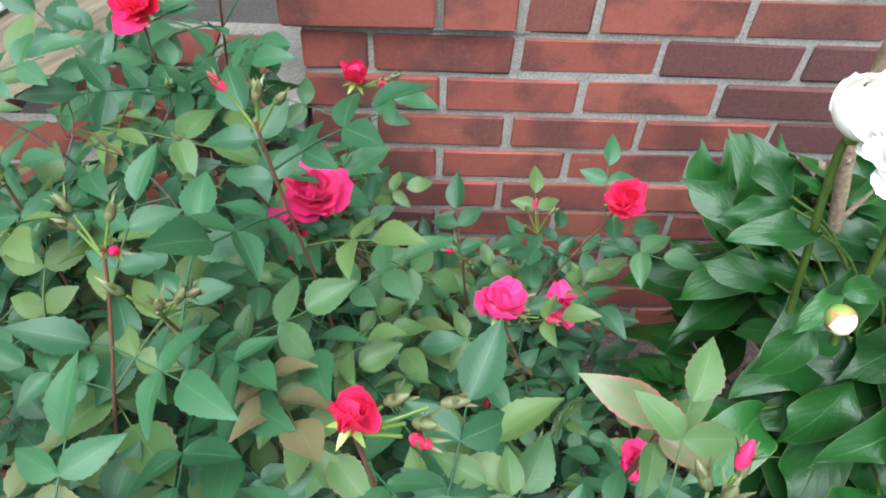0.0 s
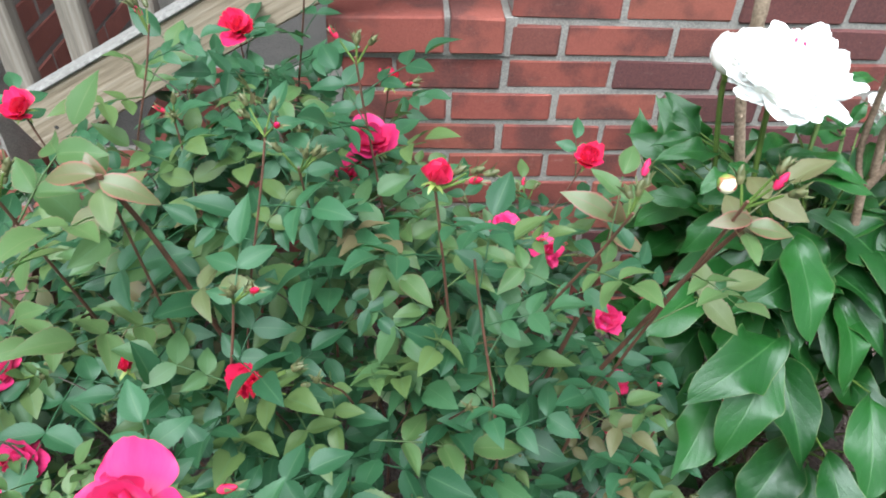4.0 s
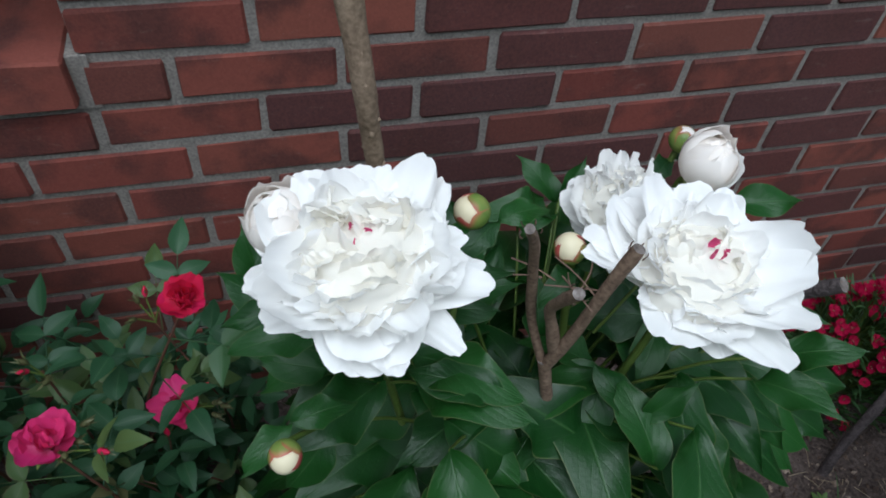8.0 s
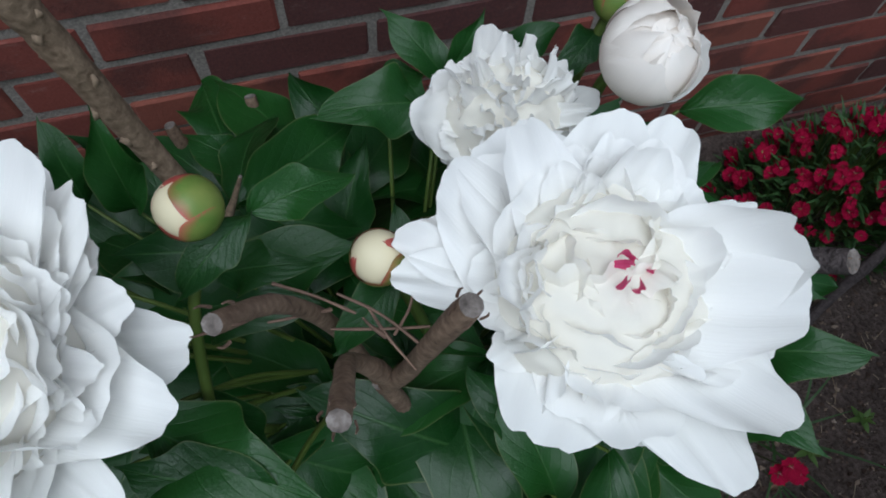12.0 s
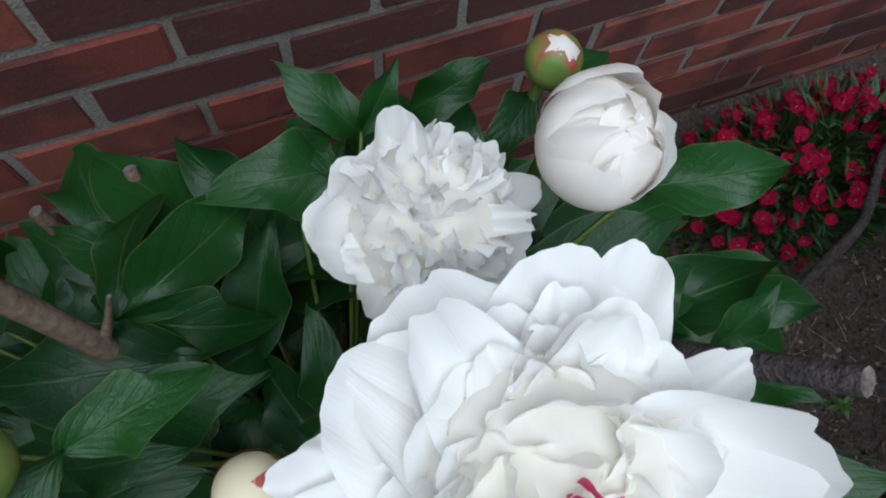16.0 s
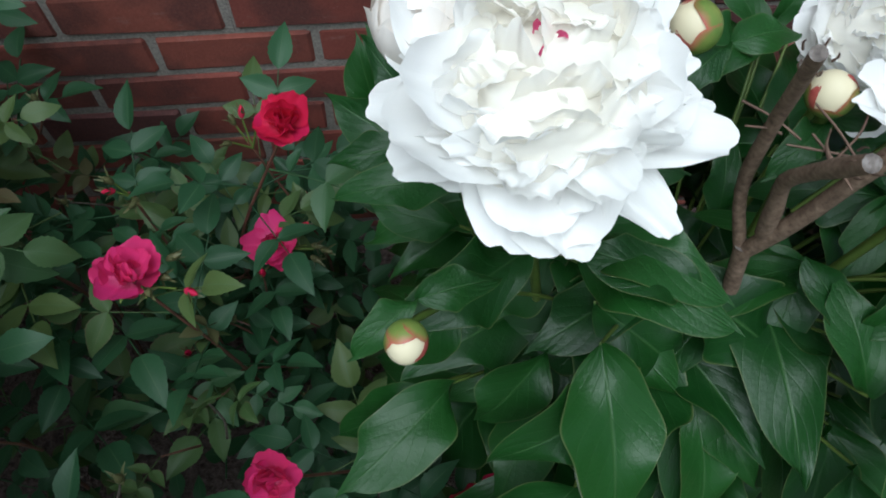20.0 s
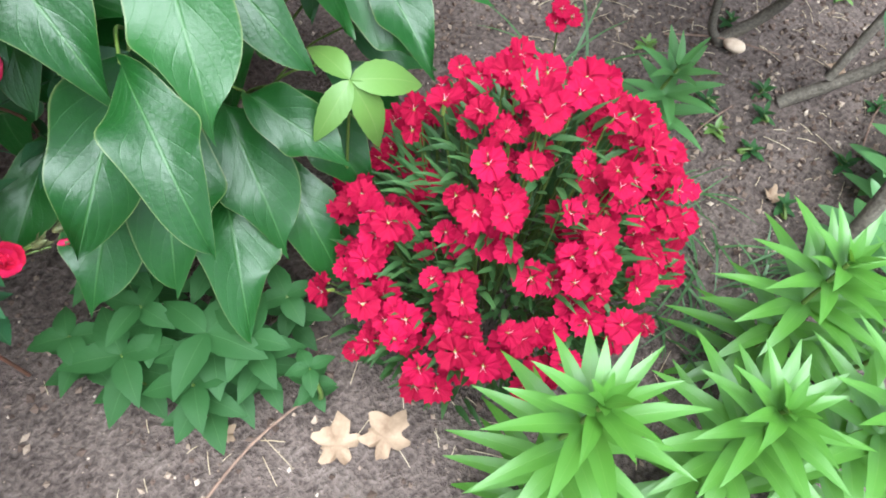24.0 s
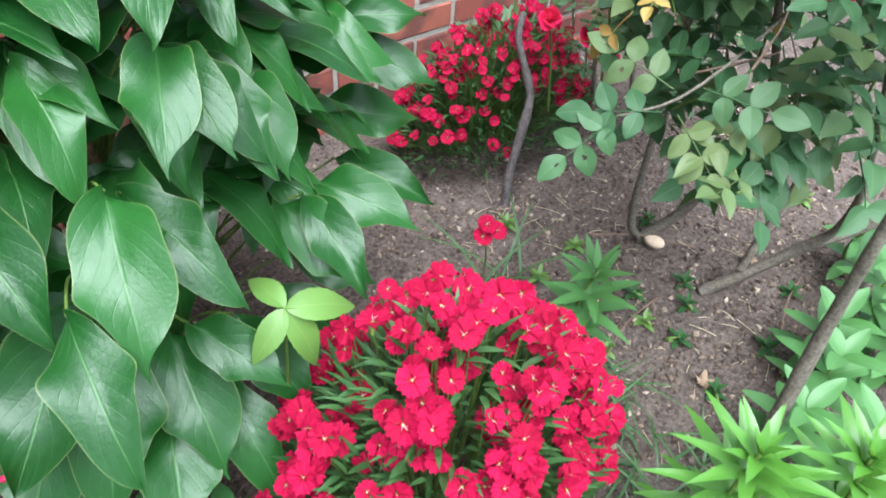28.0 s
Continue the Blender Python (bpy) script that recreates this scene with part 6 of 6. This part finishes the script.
def holed_leaf(seed):
    """A rose leaf with bitten holes in its leaflets."""
    rr = random.Random(seed)
    g = Geo()
    size = 0.046
    tube(g, [(0, 0, 0), (0, size * 0.9, 0.002), (0, size * 1.9, -0.004)], 0.0011, 0.0007, 4)
    for y, a, k in ((1.9, 0.0, 1.05), (1.35, -1.15, 1.0), (1.35, 1.15, 0.95), (0.6, -1.2, 0.85), (0.6, 1.2, 0.85)):
        v, f, u = leaf_grid(size * k, size * k * 0.66, 20, 10, 0.84, 0.82, 0.12, rr.uniform(0.2, 0.6), 0.03, 1, 0.04, 0, rr.randrange(99))
        spots = [(rr.uniform(0.25, 0.75), rr.uniform(0.25, 0.75), rr.uniform(0.06, 0.11)) for _ in range(rr.choice((0, 0, 1)))]
        keep = []
        for face in f:
            cu, cv = sum(u[i][0] for i in face) / 4, sum(u[i][1] for i in face) / 4
            if all(math.hypot((cu - su) * 0.66, cv - sv) > r for su, sv, r in spots):
                keep.append(face)
        g.add(v, keep, u, aim((0, y * size, 0), (math.sin(a + rr.uniform(-0.2, 0.2)), math.cos(a), rr.uniform(-0.1, 0.2)), (rr.uniform(-0.3, 0.3), 0, 1)))
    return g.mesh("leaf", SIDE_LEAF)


HOLED = [holed_leaf(s) for s in (3, 4, 5)]
spray = curve_pts([(1.16, -0.80, 0.60), (1.04, -0.81, 0.56), (0.95, -0.80, 0.52), (0.90, -0.77, 0.50)], 10)
green_tube("twig", spray, 0.0022, 0.0014, side_bush, OLD_CANE, seg=6)
for k, (at, out) in enumerate((((0.925, -0.800, 0.512), (-0.55, 0.75, -0.2)), ((0.90, -0.770, 0.502), (-0.6, 0.2, -0.5)), ((0.93, -0.815, 0.515), (0.15, -0.5, -0.5)), ((0.97, -0.81, 0.53), (0.2, -0.65, 0.0)), ((0.95, -0.79, 0.525), (-0.2, 0.8, 0.2)), ((1.0, -0.80, 0.545), (0.0, 0.7, -0.2)))):
    put("leaf", HOLED[k % 3], side_bush, aim(at, out, (-0.55, -0.45, 0.7), 0.80), "green leaf with bitten holes")
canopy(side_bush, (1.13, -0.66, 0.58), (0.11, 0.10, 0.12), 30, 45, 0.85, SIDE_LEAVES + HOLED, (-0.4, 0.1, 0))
YELLOW_LEAVES = [rose_leaf_mesh(YELLOWING, 190 + s, 3, 0.03) for s in range(3)]
canopy(side_bush, (1.16, -0.72, 0.56), (0.26, 0.20, 0.20), 13, 47, 0.65, YELLOW_LEAVES, (-0.3, -0.3, -0.4))
for k in range(26):
    p = Vector((1.14 + 0.24 * math.cos(k * 2.4) * (k / 26) ** 0.5, -0.70 + 0.2 * math.sin(k * 2.4) * (k / 26) ** 0.5, 0.46 + 0.24 * ((k * 7) % 26) / 26))
    q = p + Vector((0.07 * math.sin(k * 1.7), 0.06 * math.cos(k * 2.9), 0.05 + 0.03 * math.sin(k)))
    green_tube("twig", curve_pts([p, p.lerp(q, 0.5) + Vector((0.006, -0.004, 0)), q], 5), 0.0016, 0.0009, side_bush, TWIG, seg=4)
far_bush = thing("rose_bush", "small yellowing rose bush near the brick wall with red blooms", "rose bush", group="rose bushes")
for k in range(6):
    x, y = 1.50 + 0.07 * k, -0.30 - 0.05 * (k % 3)
    green_tube("cane", curve_pts([(x, y, -0.01), (x - 0.03, y + 0.02, 0.25), (x - 0.08 + 0.03 * k, y - 0.04, 0.55)], 10), 0.006, 0.003, far_bush, OLD_CANE, "", 6, 0.15)
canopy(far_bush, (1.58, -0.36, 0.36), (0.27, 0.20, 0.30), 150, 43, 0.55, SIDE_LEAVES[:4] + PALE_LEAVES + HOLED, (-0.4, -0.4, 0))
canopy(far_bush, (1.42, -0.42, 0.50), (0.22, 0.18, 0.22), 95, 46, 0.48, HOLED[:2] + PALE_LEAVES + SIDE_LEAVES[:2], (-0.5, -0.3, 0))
for bush, at, size, seed in ((side_bush, (1.066, -0.594, 0.543), 1.0, 67), (side_bush, (1.167, -0.755, 0.635), 0.9, 68), (side_bush, (1.16, -0.82, 0.583), 0.9, 69), (far_bush, (1.145, -0.435, 0.401), 0.7, 70), (side_bush, (1.10, -0.60, 0.62), 1.0, 61), (far_bush, (1.44, -0.28, 0.22), 0.9, 62), (far_bush, (1.50, -0.30, 0.16), 0.9, 63), (side_bush, (1.36, -0.84, 0.52), 1.0, 64), (far_bush, (1.47, -0.30, 0.33), 0.8, 65), (far_bush, (1.42, -0.24, 0.30), 0.7, 66)):
    rose_flower(bush, at, (-0.4, -0.6, 0.6), size, seed, ROSE_RED, 0.9)
    green_tube("cane", curve_pts([(at[0] + 0.06, at[1] + 0.02, max(0.0, at[2] - 0.2)), (at[0] + 0.03, at[1] + 0.01, at[2] - 0.08), at], 8), 0.0025, 0.0018, bush, seg=5)
# its long young shoot with large pale leaves
green_tube("cane", curve_pts([(1.04, -1.0, 0.55), (0.98, -0.93, 0.76), (0.88, -0.845, 0.84), (0.746, -0.821, 0.793)], 16), 0.0042, 0.0016, side_bush, RED_CANE, "dark red young shoot", 7, 0.08)
for at, d, s in (((0.737, -0.835, 0.778), (0.02, -0.18, -0.75), 0.0735), ((0.746, -0.821, 0.789), (-0.65, 0.45, 0.05), 0.062), ((0.757, -0.827, 0.790), (0.75, -0.1, -0.4), 0.070), ((0.801, -0.838, 0.825), (0.5, -0.4, -0.5), 0.068)):
    v, f, u = leaf_grid(1.08, 0.86, 34, 8, 0.62, 1.0, 0.10, 0.30, 0.03, 1, 0.035, 0.1, 5)
    put("leaf", Geo().add(v, f, u).mesh("leaf", BIG_PALE), side_bush, aim(at, d, (-0.45, -0.75, 0.35), s), "large pale young leaf with a reddish toothed edge")


# ---- red carnation clumps ----
def carnation_mesh(seed):
    rr = random.Random(seed)
    g = Geo()
    for k in range(5):
        a0 = 2 * math.pi * k / 5 + rr.uniform(-0.1, 0.1)
        lift = rr.uniform(-0.10, 0.22)
        vs, us, fs = [], [], []
        nr, na = 4, 8
        for j in range(nr + 1):
            r = 0.0015 + 0.0165 * j / nr
            half = 0.36 + 0.46 * min(1.0, j / nr * 1.4)
            for i in range(na + 1):
                a = a0 + half * (2 * i / na - 1) * 1.02
                q = r * (1 - ((0.10 + 0.12 * rr.random()) if j == nr and i % 2 else 0.0)) * (1 - 0.08 * abs(2 * i / na - 1) ** 3)
                z = 0.010 * lift * j + 0.0019 * math.sin(i * 1.9 + k) * j / nr + 0.0008 * (k % 2)
                vs.append((q * math.cos(a), q * math.sin(a), z))
                us.append((i / na, j / nr))
        for j in range(nr):
            for i in range(na):
                t = j * (na + 1) + i
                fs.append((t, t + 1, t + na + 2, t + na + 1))
        g.add(vs, fs, us, None, 0)
    for k in range(2):
        a = rr.random() * 6
        tube(g, [(0, 0, 0), (0.002 * math.cos(a), 0.002 * math.sin(a), 0.003), (0.0045 * math.cos(a), 0.0045 * math.sin(a), 0.0045)], 0.00026, 0.0002, 4, slot=1)
    tube(g, [(0, 0, -0.016), (0, 0, -0.006), (0, 0, -0.0012)], 0.0019, 0.0020, 6, slot=2)
    return g.mesh("flower", [CARNATION, STAMEN, BUD_GREEN])


CARNATIONS = [carnation_mesh(s) for s in range(6)]


def clump(label, centre, rx, ry, height, flowers, blades, seed, face, scale=1.0, hump=0.5):
    rr = random.Random(seed)
    c = thing("carnation_clump", label, "carnation", group="carnation clumps", at=(centre[0], centre[1], 0))
    stems, green = Geo(), Geo()
    for k in range(flowers):
        a, r = rr.random() * 6.283, math.sqrt(rr.random()) * rr.uniform(0.85, 1.06)
        while noise.noise(Vector((r * math.cos(a) * 3.1, r * math.sin(a) * 3.1, seed))) < -0.26:
            a, r = rr.random() * 6.283, math.sqrt(rr.random()) * rr.uniform(0.85, 1.08)
        x, y = rx * r * math.cos(a) + rr.uniform(-0.012, 0.012), ry * r * math.sin(a) + rr.uniform(-0.012, 0.012)
        z = height * (1 - hump * r * r) * (1 - 0.35 * rr.random() ** 4) + rr.uniform(-0.03, 0.018)
        out = Vector((x / rx * 0.45, y / ry * 0.45, 1.0)) + Vector(face) + Vector((rr.uniform(-0.75, 0.75), rr.uniform(-0.75, 0.75), rr.uniform(-0.2, 0.2)))
        out.normalize()
        put("flower", rr.choice(CARNATIONS), c, aim((x, y, z), out.orthogonal(), out, scale * rr.uniform(0.7, 1.15)))
        tube(stems, curve_pts([(x * 0.45, y * 0.45, 0), (x * 0.8, y * 0.8, z * 0.6), Vector((x, y, z)) - out * 0.014], 6), 0.0011, 0.0009, 4)
    for k in range(blades):
        a, r = rr.random() * 6.28, math.sqrt(rr.random())
        x, y = rx * r * math.cos(a) * 0.88, ry * r * math.sin(a) * 0.88
        z = height * (1 - hump * r * r) * (0.92 - 0.80 * rr.random() ** 1.2)
        v, f, u = leaf_grid(rr.uniform(0.025, 0.05), rr.uniform(0.005, 0.009), 5, 2, 0.6, 0.8, 0.35, rr.uniform(-0.3, 0.8), seed=k)
        green.add(v, f, u, aim((x, y, max(0.004, z)), (math.cos(a) + rr.uniform(-0.6, 0.6), math.sin(a) + rr.uniform(-0.6, 0.6), rr.uniform(0.6, 2.2))))
    put("stalk_mass", stems.mesh("stalk_mass", GREEN_STEM), c)["kind"] = "stuff"
    put("foliage", green.mesh("foliage", FINE_LEAF), c)["kind"] = "stuff"
    return c


clump("rounded clump of bright red carnations in front of the peony", (0.680, -0.800), 0.220, 0.188, 0.372, 340, 2000, 31, (-0.25, -0.35, 0.1), 0.97, 0.62)
clump("red carnation clump at the foot of the brick wall", (1.275, -0.205), 0.27, 0.15, 0.285, 280, 2300, 32, (-0.3, -0.5, 0.0), 0.72, 0.75)
lone = thing("carnation_sprig", "single red carnation sprig on a thin stalk", "carnation")
for dx, dy, dz in ((0, 0, 0.216), (0.012, -0.01, 0.205), (-0.01, -0.004, 0.2)):
    put("flower", CARNATIONS[2], lone, aim((0.906 + dx, -0.596 + dy, dz), (1, 0, 0.2), (-0.3 + dx * 20, -0.6, 0.7), 0.85))
green_tube("stem", curve_pts([(0.96, -0.55, 0), (0.93, -0.58, 0.12), (0.906, -0.594, 0.205)], 8), 0.0015, 0.0012, lone)
for k in range(9):
    v, f, u = leaf_grid(0.2, 0.005, 10, 2, 0.5, 0.7, 0.3, 1.2, seed=k)
    put("leaf", Geo().add(v, f, u).mesh("leaf", FINE_LEAF), lone, aim((0.955 + 0.01 * k, -0.55 - 0.01 * (k % 3), 0), (math.cos(k * 1.7), math.sin(k * 1.7), 1.6)))


# ---- sticks, weeds, lilies and small plants on the soil ----
wood("garden_stick", [(1.148, -0.400, -0.01), (1.172, -0.378, 0.06), (1.236, -0.340, 0.16), (1.250, -0.315, 0.195), (1.255, -0.270, 0.26), (1.277, -0.250, 0.30)], 0.0092, 0.0062, "crooked dark grey dead stick set in the soil", "stick", DARK_BARK, 15, n=26)


def leafy(name, label, cat, at, layers, mat, group="", stem=0.0, seed=0, shape=(0.75, 0.8), fold=0.2, parts="leaf", teeth=0.0):
    """A small plant of leaf whorls: each layer is height, count, length, width, rise, droop."""
    rr = random.Random(seed)
    t = thing(name, label, cat, group=group, at=at)
    if stem:
        green_tube("stem", curve_pts([(0, 0, 0), (rr.uniform(-0.02, 0.02), rr.uniform(-0.02, 0.02), stem * 0.5), (0, 0, stem)], 8), 0.0035, 0.0022, t, seg=6)
    for li, (h, n, L, W, rise, droop) in enumerate(layers):
        for k in range(n):
            a = 2 * math.pi * k / n + li * 0.7 + rr.uniform(-0.25, 0.25)
            v, f, u = leaf_grid(L * rr.uniform(0.85, 1.12), W * rr.uniform(0.85, 1.1), 12, 4, shape[0], shape[1], fold, droop * rr.uniform(0.7, 1.3), 0.03, 1 if teeth else 0, teeth, seed=rr.randrange(999))
            put(parts, Geo().add(v, f, u).mesh("leaf", mat), t, aim((0, 0, h + rr.uniform(-0.004, 0.004)), (math.cos(a), math.sin(a), rise)))
    return t


LILY = [(0.02, 5, 0.10, 0.018, 0.1, 0.9), (0.06, 6, 0.105, 0.019, 0.2, 0.8), (0.11, 7, 0.11, 0.020, 0.3, 0.8), (0.17, 8, 0.11, 0.020, 0.45, 0.7), (0.23, 9, 0.105, 0.020, 0.6, 0.7), (0.28, 9, 0.09, 0.018, 0.85, 0.7), (0.31, 8, 0.065, 0.015, 1.2, 0.6), (0.325, 6, 0.035, 0.011, 2.2, 0.3)]
for at, k in (((0.545, -1.045, 0.06), 1), ((0.700, -1.125, 0.0), 2), ((0.86, -1.06, -0.06), 3), ((0.95, -1.13, -0.02), 4), ((0.80, -1.19, 0.02), 5)):
    base = (at[0], at[1], 0.0)
    t = leafy("lily_shoot", "bright green lily shoot with whorls of pointed leaves", "lily", base, [(0.86 * h + max(0.0, at[2]) * h / 0.3, *r) for h, *r in LILY], LILY_LEAF, "lily shoots", 0.28 + max(0.0, at[2]), k, (0.62, 0.9), 0.25)
leafy("weed", "upright weed with narrow bright leaves in the bare soil", "weed", (1.002, -0.733, 0), [(0.05, 5, 0.065, 0.018, 0.2, 0.5), (0.09, 6, 0.080, 0.020, 0.3, 0.6), (0.13, 7, 0.080, 0.020, 0.5, 0.5), (0.165, 6, 0.070, 0.018, 0.9, 0.4), (0.18, 4, 0.050, 0.013, 1.8, 0.2)], BRIGHT_WEED, stem=0.18, seed=40, shape=(0.65, 0.9))
sapling = thing("seedling", "young seedling with yellow-green pointed leaves", "seedling")
green_tube("stem", curve_pts([(0.53, -0.66, 0), (0.54, -0.675, 0.2), (0.545, -0.688, 0.355)], 8), 0.002, 0.0015, sapling)
for d, L in (((-0.7, -0.35, -0.35), 0.062), ((0.25, -0.65, -0.7), 0.078), ((0.85, -0.25, -0.1), 0.082), ((-0.1, 0.6, 0.2), 0.06)):
    v, f, u = leaf_grid(L * 1.15, L * 0.46, 16, 4, 0.76, 0.9, 0.25, 0.9, 0.04, 1, 0.05, 0.2, 3)
    put("leaf", Geo().add(v, f, u).mesh("leaf", LIME_LEAF), sapling, aim((0.545, -0.688, 0.355), d, (0, -0.5, 0.9)))
wrng = random.Random(77)
for at, n, big in (((0.29, -0.60, 0), 3, 1.1), ((0.335, -0.735, 0), 3, 1.2), ((0.25, -0.69, 0), 2, 1.1), ((0.38, -0.66, 0), 3, 0.9), ((0.21, -0.64, 0), 2, 0.9), ((0.41, -0.81, 0), 2, 0.55), ((0.30, -0.50, 0), 3, 1.0), ((0.37, -0.76, 0), 3, 0.95), ((0.30, -0.76, 0), 2, 1.0), ((0.29, -0.67, 0), 3, 0.9), ((0.43, -0.72, 0), 2, 0.8)):
    leafy("weed", "broad-leaved green weed growing under the peony", "weed", at, [(0.025 + 0.038 * q, 4, 0.058 * big, 0.031 * big, 0.30, 0.7) for q in range(n + 1)], WEED_LEAF, "broad-leaved weeds", 0.025 + 0.038 * n, wrng.randrange(999), (0.74, 0.95), teeth=0.06)
for k in range(26):
    x, y = wrng.uniform(0.95, 1.75), wrng.uniform(-1.15, -0.45)
    leafy("small_weed", "tiny bright green weed seedling in bare soil", "weed", (x, y, ground_height(x, y)), [(0.006, 4, 0.026, 0.011, 0.25, 0.5), (0.014, 4, 0.02, 0.008, 0.9, 0.3)], LIME_LEAF if k % 2 else WEED_LEAF, "small weeds", 0.015, 100 + k, (0.75, 0.8))
for at in ((1.22, -1.02, 0), (1.34, -1.06, 0), (1.15, -1.12, 0), (1.46, -0.98, 0), (1.28, -0.98, 0), (1.40, -1.02, 0), (1.54, -0.90, 0), (1.10, -1.04, 0)):
    leafy("weed", "pale green broad-leaved weed at the edge of the bed", "weed", at, [(0.03, 4, 0.08, 0.03, 0.4, 0.7), (0.08, 5, 0.085, 0.032, 0.5, 0.7), (0.12, 4, 0.07, 0.026, 0.8, 0.5)], BRIGHT_WEED, "broad-leaved weeds", 0.12, int(at[0] * 100), (0.8, 0.7))

# grass blades along the edge of the clump
g = Geo()
for k in range(150):
    a, x, y = wrng.random() * 6.28, wrng.uniform(0.82, 1.02), wrng.uniform(-1.02, -0.66)
    v, f, u = leaf_grid(wrng.uniform(0.06, 0.16), 0.0042, 6, 2, 0.5, 0.7, 0.3, wrng.uniform(0.3, 1.6), seed=k)
    g.add(v, f, u, aim((x, y, -0.003), (math.cos(a), math.sin(a), wrng.uniform(0.5, 1.8))))
tagged(put("grass", g.mesh("grass", FINE_LEAF)), "thin grass blades at the edge of the carnations", "grass", kind="stuff")

# crumbs, bark bits and small stones on the soil
g = Geo()
crng = random.Random(5)
for k in range(15000):
    x, y = (crng.uniform(0.05, 2.2), crng.uniform(-1.35, -0.02)) if k % 3 else (crng.uniform(0.85, 1.7), crng.uniform(-1.15, -0.25))
    r = 0.0012 + 0.0058 * crng.random() ** 4
    lump(g, (x, y, ground_height(x, y) + r * 0.35), r, k)
tagged(put("soil_crumbs", g.mesh("soil_crumbs", CHIPS, False)), "scattered soil crumbs, bark bits and pale chips", "soil", kind="stuff")
bm = bmesh.new()
bmesh.ops.create_icosphere(bm, subdivisions=3, radius=0.016)
bm.verts.index_update()
g = Geo()
g.add([Vector((v.co.x * 1.25, v.co.y * 0.8, v.co.z * 0.7)) * (1 + 0.12 * noise.noise(v.co * 90)) for v in bm.verts], [tuple(v.index for v in f.verts) for f in bm.faces])
bm.free()
PEBBLE = simple("pebble", 0.8, [(0.3, (0.42, 0.30, 0.22)), (0.7, (0.58, 0.45, 0.35))], 60, 4, 0.3)
tagged(put("pebble", g.mesh("pebble", PEBBLE), None, pose(1.305, -0.645, 0.006, 0, 0, -60)), "smooth pinkish pebble lying on soil", "pebble")


def dead_leaf(at, turn, size, seed):
    """A dry lobed leaf, curled on the soil."""
    rr = random.Random(seed)
    n = 36
    vs, fs = [(0, 0, 0.006)], []
    for k in range(n):
        a = 2 * math.pi * k / n
        r = size * (0.62 + 0.15 * math.cos(5 * a + 0.6) + 0.07 * math.cos(11 * a + seed) + rr.uniform(-0.05, 0.05)) * (1 + 0.5 * max(0, math.cos(a)))
        vs.append((r * math.cos(a), r * math.sin(a), 0.002 + 0.010 * abs(math.sin(2.5 * a + seed))))
        fs.append((0, 1 + k, 1 + (k + 1) % n))
    ob = put("dead_leaf", Geo().add(vs, fs).mesh("dead_leaf", DEAD_LEAF), None, pose(at[0], at[1], ground_height(*at) + 0.003, 0, 0, turn))
    tagged(ob, "dry pale brown lobed leaf lying on soil", "dead leaf", group="dead leaves")


for at, turn, size in (((0.402, -0.872), 60, 0.034), ((0.452, -0.893), 20, 0.036), ((0.30, -0.79), 160, 0.02), ((1.12, -0.90), 40, 0.018), ((1.42, -0.78), 90, 0.02), ((0.99, -0.62), 200, 0.014)):
    dead_leaf(at, turn, size, int(at[0] * 1000))
for k, (a, b) in enumerate((((1.02, -0.78), (1.20, -0.74)), ((1.22, -0.56), (1.36, -0.70)), ((0.22, -0.86), (0.42, -0.80)), ((1.30, -0.92), (1.46, -0.86)))):
    wood("dry_twig", [(a[0], a[1], 0.004), ((a[0] + b[0]) / 2, (a[1] + b[1]) / 2 + 0.01, 0.010), (b[0], b[1], 0.004)], 0.0018, 0.0012, "thin dry stalk lying on the soil", "twig", TWIG, 60 + k, n=8, cut=False, seg=5)
g = Geo()
box(g, (-0.035, -0.02, 0), (0.035, 0.02, 0.022), 0.005, 0.003, 4)
tagged(put("plastic_scrap", g.mesh("plastic_scrap", GLAZE_BLUE, False), None, pose(1.60, -0.965, 0.002, 0, 0, 35)), "small blue plastic scrap lying on the soil", "plastic scrap")
# dry straw and bark chips scattered over the bed
srng = random.Random(71)
g = Geo()
for k in range(480):
    x, y = (srng.uniform(0.95, 1.9), srng.uniform(-1.25, -0.35)) if k % 4 else (srng.uniform(0.15, 0.9), srng.uniform(-1.1, -0.55))
    L, t = 0.006 + 0.026 * srng.random() ** 3, srng.random() * 6.3
    q = Vector((math.cos(t), math.sin(t), 0)) * L
    p = Vector((x, y, ground_height(x, y) + 0.002))
    tube(g, [p - q, p + Vector((0, 0, 0.002)), p + q], 0.0007, 0.0005, 4)
STRAW = simple("dry_straw", 0.85, [(0.3, (0.22, 0.16, 0.10)), (0.7, (0.48, 0.40, 0.28))], 9, 3, 0.2)
tagged(put("dry_straw", g.mesh("dry_straw", STRAW)), "dry straw and stalk bits scattered on soil", "straw", kind="stuff")
tag = Geo()
box(tag, (-0.008, -0.0008, 0), (0.008, 0.0008, 0.05), 0.0004)
tagged(put("plant_tag", tag.mesh("plant_tag", simple("white_plastic", 0.4, [(0.3, (0.72, 0.72, 0.70)), (0.7, (0.8, 0.8, 0.78))], 20, 2, 0.05), False), None, pose(0.889, -0.276, -0.012, 12, 0, -35)), "small white plastic plant tag in the soil", "plant tag")
